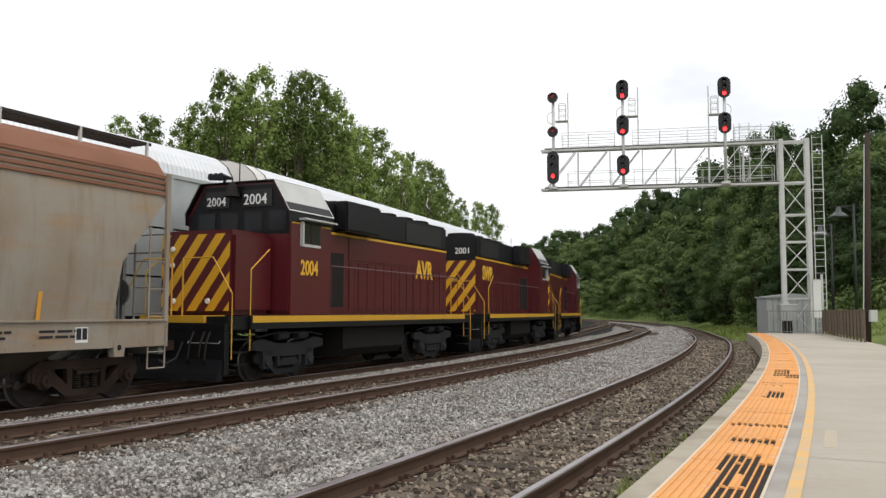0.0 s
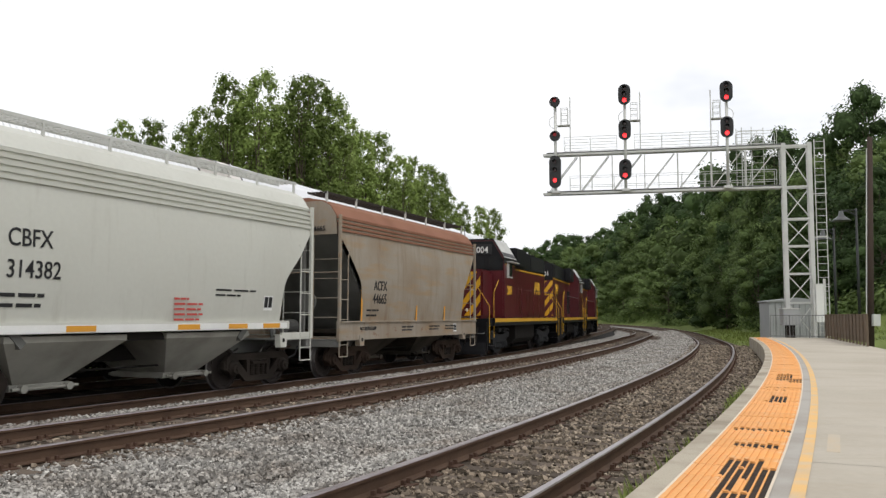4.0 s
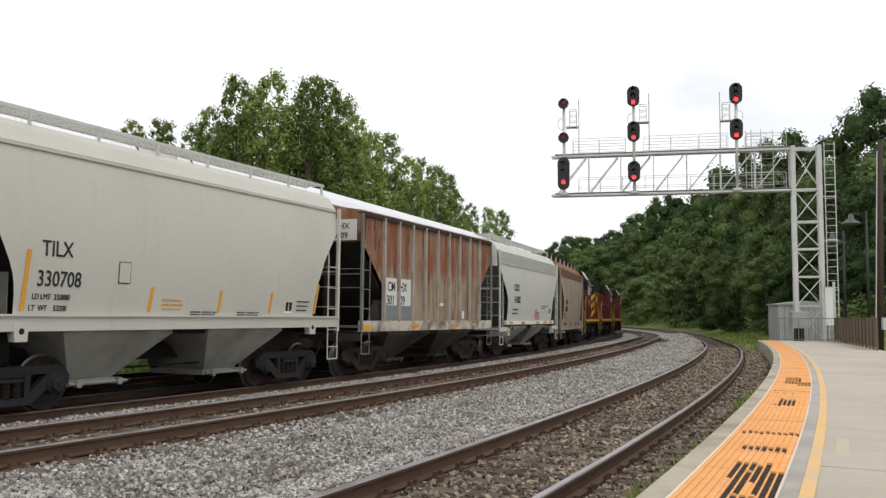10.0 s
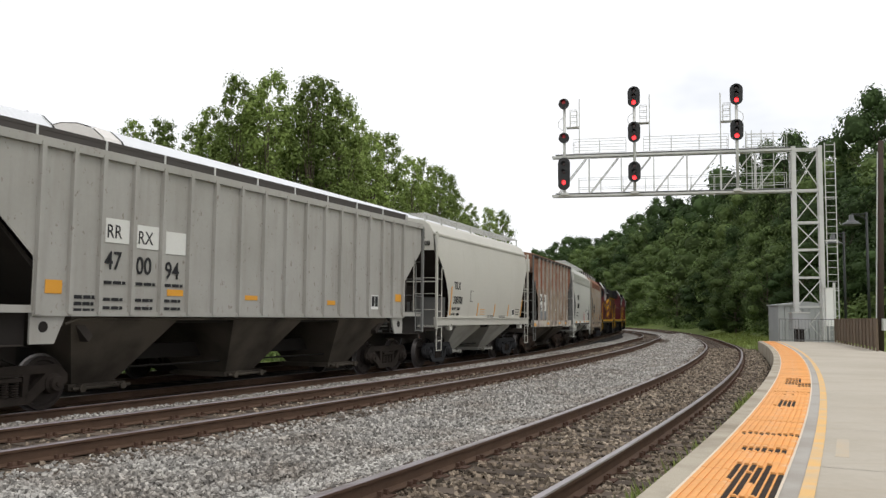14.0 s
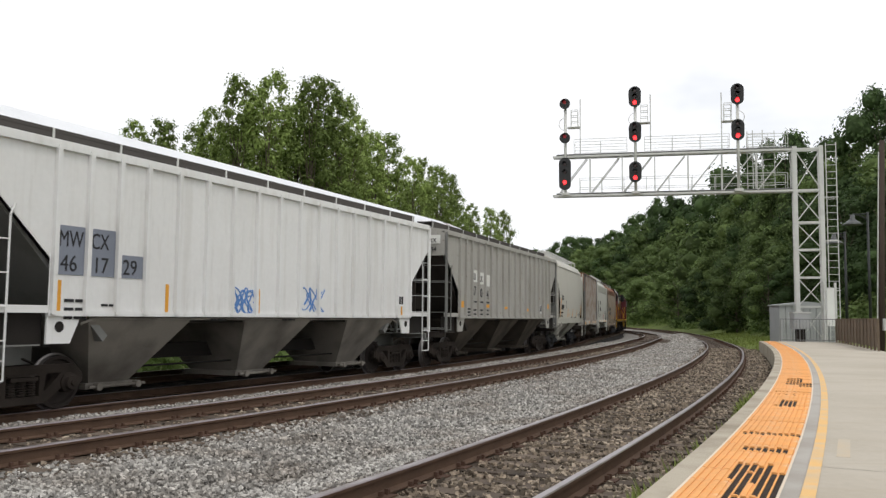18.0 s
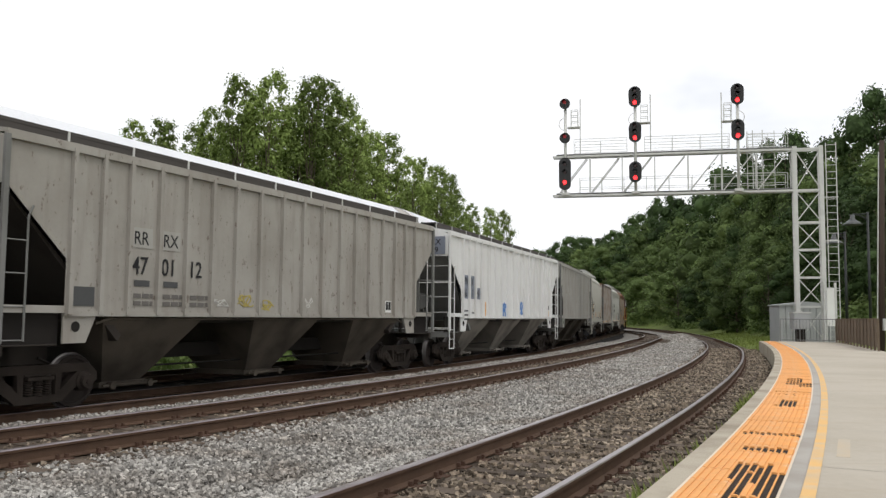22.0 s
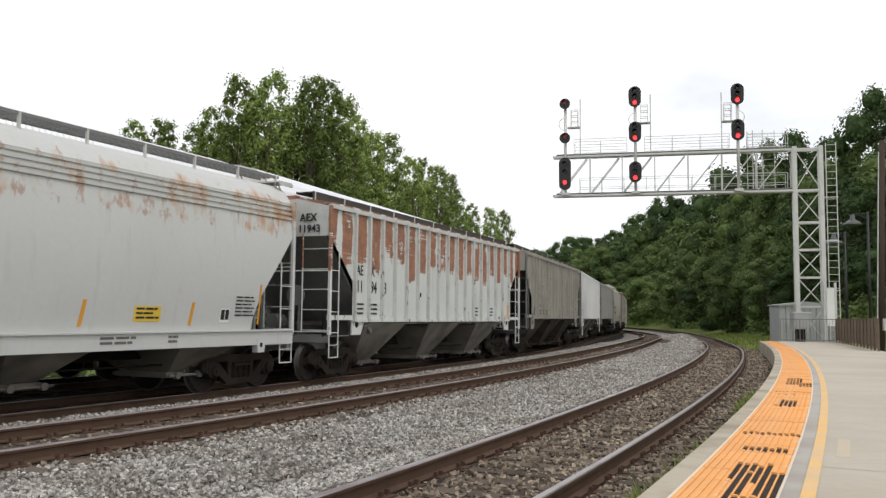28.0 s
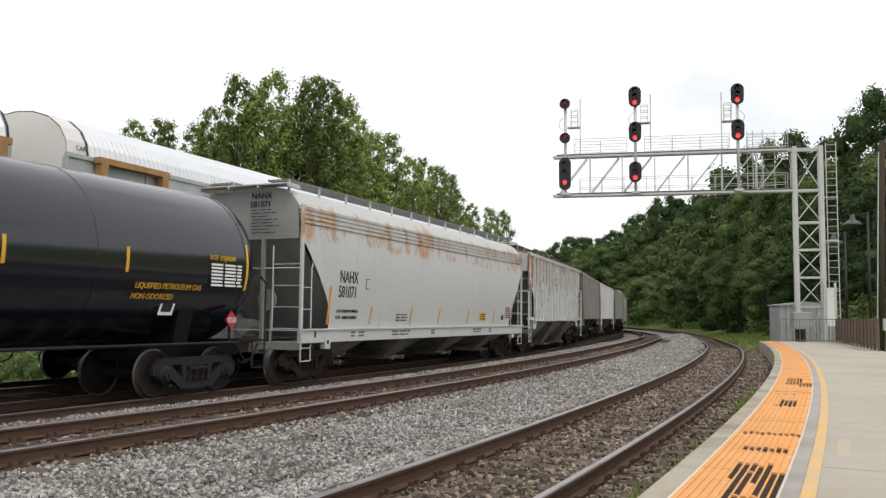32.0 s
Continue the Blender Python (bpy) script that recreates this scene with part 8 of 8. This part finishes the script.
def tree_kind(seed, height, spread_r, base, clumps, leaves, leaf_size, mat, lean=0.0, top_heavy=0.5, lump=(0.26, 0.46), fill=0.55):
    """Meshes of one kind of tree: tapered trunk with limbs that reach the clumps, and the crown."""
    rng = np.random.default_rng(seed)
    cen, rad = [], []
    for i in range(clumps):
        u = (i + 0.5) / clumps
        z = base + (height - base) * u ** 0.9
        env = spread_r * (math.sin(math.pi * min(max(u * 0.86 + 0.10, 0), 1)) ** top_heavy)
        a = i * 2.399 + rng.uniform(-0.5, 0.5)
        r = env * math.sqrt(rng.uniform(0.15, 1.0))
        q = spread_r * rng.uniform(*lump) * (1.0 if u < 0.85 else 0.75)
        cen.append((r * math.cos(a) + lean * z, r * math.sin(a), z - q * 0.5))
        rad.append(q)
    crown = leaf_cloud("crown", cen, rad, leaves, leaf_size, seed, mat, fill=fill)
    core = None
    if fill > 0:
        bm = bmesh.new()
        for c, q in zip(cen, rad):
            got = bmesh.ops.create_icosphere(bm, subdivisions=2, radius=q * 0.60)
            for v in got["verts"]:
                v.co = Vector(c) + Vector((v.co.x, v.co.y, v.co.z * 0.8)) * (1 + 0.5 * noise.noise(v.co * (2.2 / q) + Vector(c)))
        ob = part("inner_foliage", bm, mat, smooth=True)
        core = ob.data
        bpy.data.objects.remove(ob)
    bm = bmesh.new()
    pts = [(0, 0, -0.8), (0.04, 0.02, height * 0.25), (lean * height * 0.5, 0.1, height * 0.5), (lean * height * 0.8, 0, height * 0.86)]
    rr = [height * 0.012, height * 0.008, height * 0.005, height * 0.0015]
    for k in range(3):
        tube(bm, pts[k], pts[k + 1], rr[k], 8, rr[k + 1])
    for c in cen[::max(1, clumps // 22)]:
        z0 = max(height * 0.18, c[2] * 0.62)
        tube(bm, (lean * z0, 0, z0), (c[0], c[1], c[2]), height * 0.0035, 5, height * 0.001)
    trunk = part("trunk", bm, MAT["bark"])
    data = trunk.data
    bpy.data.objects.remove(trunk)
    return data, crown, core


def plant(kind, x, y, height, ref, label, group, turn, wide=1.0):
    tree = thing("tree", label, "tree", group, m=Matrix.LocRotScale((x, y, ground_z(x, y) - 0.1), Euler((0, 0, turn)), (wide * height / ref, wide * height / ref, height / ref)))
    put("trunk", kind[0], tree, Matrix())
    put("crown", kind[1], tree, Matrix())
    if kind[2]:
        put("inner_foliage", kind[2], tree, Matrix())
    return tree


TALL = [tree_kind(11 + k, 18.0, 2.15 + 0.2 * k, 3.5, 72, 14500, (0.09, 0.165), MAT["leaf_a"], 0.0, 0.72, (0.22, 0.42), 0.0) for k in range(4)]
WOOD = [tree_kind(31 + k, 10.0, 3.1 + 0.35 * (k % 3), 1.2, 30, 6800, (0.095, 0.17), MAT["leaf_b" if k % 2 else "leaf_c"], 0.0, 0.5, (0.24, 0.45), 0.62) for k in range(5)]
WOOD_FAR = [tree_kind(51 + k, 10.0, 3.3 + 0.35 * (k % 3), 1.0, 22, 2900, (0.15, 0.27), MAT["leaf_b" if k % 2 else "leaf_c"], 0.0, 0.5, (0.28, 0.50), 0.62) for k in range(4)]
rng = random.Random(4)
# the tall row inside the curve, behind the far train
for k, (x, y, top) in enumerate((
        (-24.5, 66, 16.7), (-22.2, 66, 16.8), (-23.3, 69, 16.0), (-17.7, 60, 15.0), (-16.5, 59, 16.1), (-14.3, 58, 18.0), (-13.6, 61, 18.0), (-11.9, 57, 18.1), (-10.6, 61, 17.3),
        (-9.2, 58, 18.0), (-8.4, 60, 18.4), (-7.4, 60, 17.4), (-6.7, 65, 17.0), (-5.6, 66, 15.9), (-4.5, 69, 16.5), (-2.8, 75, 15.7), (-1.9, 77, 16.0), (-0.6, 80, 15.8), (0.5, 83, 15.6),
        (1.3, 88, 14.7), (3.2, 96, 14.4), (5.6, 100, 14.4), (7.4, 104, 14.6), (-16.8, 67, 16.3), (-13.6, 69, 17.0), (-10.6, 70, 16.8), (-8.0, 71, 16.0), (-5.4, 79, 15.0), (-2.6, 88, 14.6))):
    back = k > 22
    plant(TALL[k % 4], x, y, top - ground_z(x, y) + 0.25, 18.0, "tall leafy deciduous tree in full summer leaf", "trees inside the curve", k * 1.9, 1.15 if back else 0.95 if k < 3 else 0.82)

# the wooded bank beyond the outer track: bearing, skyline slope and distance of its edge
BANK = ((0.105, 0.078, 290), (0.144, 0.094, 250), (0.171, 0.097, 225), (0.201, 0.103, 200), (0.231, 0.116, 182), (0.264, 0.146, 165), (0.298, 0.156, 130), (0.332, 0.166, 106),
        (0.352, 0.215, 93), (0.398, 0.218, 80), (0.432, 0.212, 72), (0.478, 0.212, 62), (0.498, 0.268, 58), (0.523, 0.282, 56), (0.56, 0.282, 54), (0.62, 0.25, 52), (0.72, 0.24, 50))
bb, bs, bd = (np.array(c) for c in zip(*BANK))
count = 0
for row, (far, cut) in enumerate(((1.0, 0.42), (1.10, 0.60), (1.22, 0.80), (1.36, 1.0))):
    b = 0.10 + 0.004 * row
    while b < 0.70:
        d = float(np.interp(b, bb, bd)) * far * rng.uniform(0.97, 1.04)
        x, y = b * d, d
        crest = 1.46 + float(np.interp(b, bb, bs)) * d
        g = ground_z(x, y)
        h = (crest - g) * (cut if far < 1.3 else 1.04) * rng.uniform(0.88, 1.03)
        h = min(max(h, 4.0), 25.0)
        # darker trees to the right, their leaf colour also holding the shade there
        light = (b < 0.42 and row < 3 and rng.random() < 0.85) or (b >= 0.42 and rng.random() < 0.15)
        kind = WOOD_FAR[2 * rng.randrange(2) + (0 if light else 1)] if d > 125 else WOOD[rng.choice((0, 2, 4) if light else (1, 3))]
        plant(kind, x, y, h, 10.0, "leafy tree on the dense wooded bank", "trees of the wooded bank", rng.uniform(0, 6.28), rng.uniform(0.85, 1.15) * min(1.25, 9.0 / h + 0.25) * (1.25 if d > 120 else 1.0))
        b += rng.uniform(3.2, 4.6) * (1.3 if d > 120 else 1.0) / d
        count += 1

# brush along the foot of the bank, and weeds
cen, rad = [], []
for i in range(420):
    b = rng.uniform(0.15, 0.56)
    d = float(np.interp(b, bb, bd)) * rng.uniform(0.95, 1.03)
    x, y = b * d, d
    if -WAY_A.near(x, y)[1] < 6.5:
        continue
    r = rng.uniform(0.5, 1.5)
    cen.append((x, y, ground_z(x, y) + r * rng.uniform(0.2, 0.8)))
    rad.append(r)
for i in range(150):
    p = WAY_D.at(rng.uniform(-12, 45), rng.uniform(4.5, 7.0))
    r = rng.uniform(0.6, 1.2)
    cen.append((p.x, p.y, ground_z(p.x, p.y) + r * 0.5))
    rad.append(r)
brush = new("bank_brush", leaf_cloud("bank_brush", cen, rad, 30000, (0.11, 0.22), 77, MAT["leaf_c"]))
tagged(brush, "low green brush along the foot of the bank", "bushes", kind="stuff")

bm = bmesh.new()
blades = []
for i in range(9000):
    s, o = rng.uniform(47.5, 110), -rng.uniform(2.0, 13)
    p = WAY_A.at(s, o)
    blades.append((p.x, p.y, ground_z(p.x, p.y), rng.uniform(0.10, 0.4)))
for i in range(900):
    s = rng.choice((rng.gauss(10.0, 1.1), rng.gauss(16.5, 0.9), rng.gauss(16.5, 0.9), rng.gauss(8, 0.3)))
    p = WAY_A.at(s, -rng.uniform(1.46, 1.70), -0.24)
    blades.append((p.x, p.y, p.z, rng.uniform(0.12, 0.34)))
for x, y, z, h in blades:
    for q in range(3):
        a = rng.uniform(0, 6.28)
        w = h * 0.12
        dx, dy = math.cos(a), math.sin(a)
        v = [bm.verts.new((x - dy * w, y + dx * w, z - 0.02)), bm.verts.new((x + dy * w, y - dx * w, z - 0.02)), bm.verts.new((x + dx * h * 0.5, y + dy * h * 0.5, z + h))]
        bm.faces.new(v)
grass = part("grass_tufts", bm, MAT["blade"])
tagged(grass, "tufts of green grass and weeds beside the track", "grass", kind="stuff")


# ---------------------------------------------------------------- movement
SPEED_T = np.arange(0, 33, 4.0)
SPEED = (4.122, 3.973, 4.033, 4.154, 4.276, 4.248, 4.294, 4.308, 4.206)
FINE = np.linspace(0, 32, 961)
RUN = np.concatenate([[0], np.cumsum(np.interp((FINE[1:] + FINE[:-1]) / 2, SPEED_T, SPEED) * (32 / 960))])
BACK_T = (0, 3, 6, 8, 11.5, 13, 14.5, 16.5, 20, 24, 28.5, 30, 31, 32)
BACK = (0, 1.05, 2.3, 3.05, 4.75, 5.75, 6.95, 8.6, 12.9, 19.6, 28.0, 31.0, 33.0, 34.85)


def placed(way, s, half):
    a, b = way.at(s - half), way.at(s + half)
    d = b - a
    return Matrix.Translation((a + b) / 2) @ pose(0, 0, 0, 0, 0, math.degrees(math.atan2(d.y, d.x)))


def motions():
    times = [k * 0.5 for k in range(65)]
    for car, s in CARS:
        walk(car, [(t, placed(WAY_C, s + float(np.interp(t, FINE, RUN)), 5.0)) for t in times])
    for car, s in RACKS:
        walk(car, [(t, placed(WAY_D, s - float(np.interp(t, BACK_T, BACK)), 8.5)) for t in times])
    for wheel, x, spin in WHEELS:
        step = 4 / 30 if spin > 0 else 0.25
        rows = []
        for k in range(int(32 / step) + 1):
            t = k * step
            run = float(np.interp(t, FINE, RUN)) if spin > 0 else -float(np.interp(t, BACK_T, BACK))
            rows.append((t, pose(x, 0, WHEEL_R, 0, math.degrees(run * RATE / WHEEL_R), 0)))
        walk(wheel, rows)


motions()
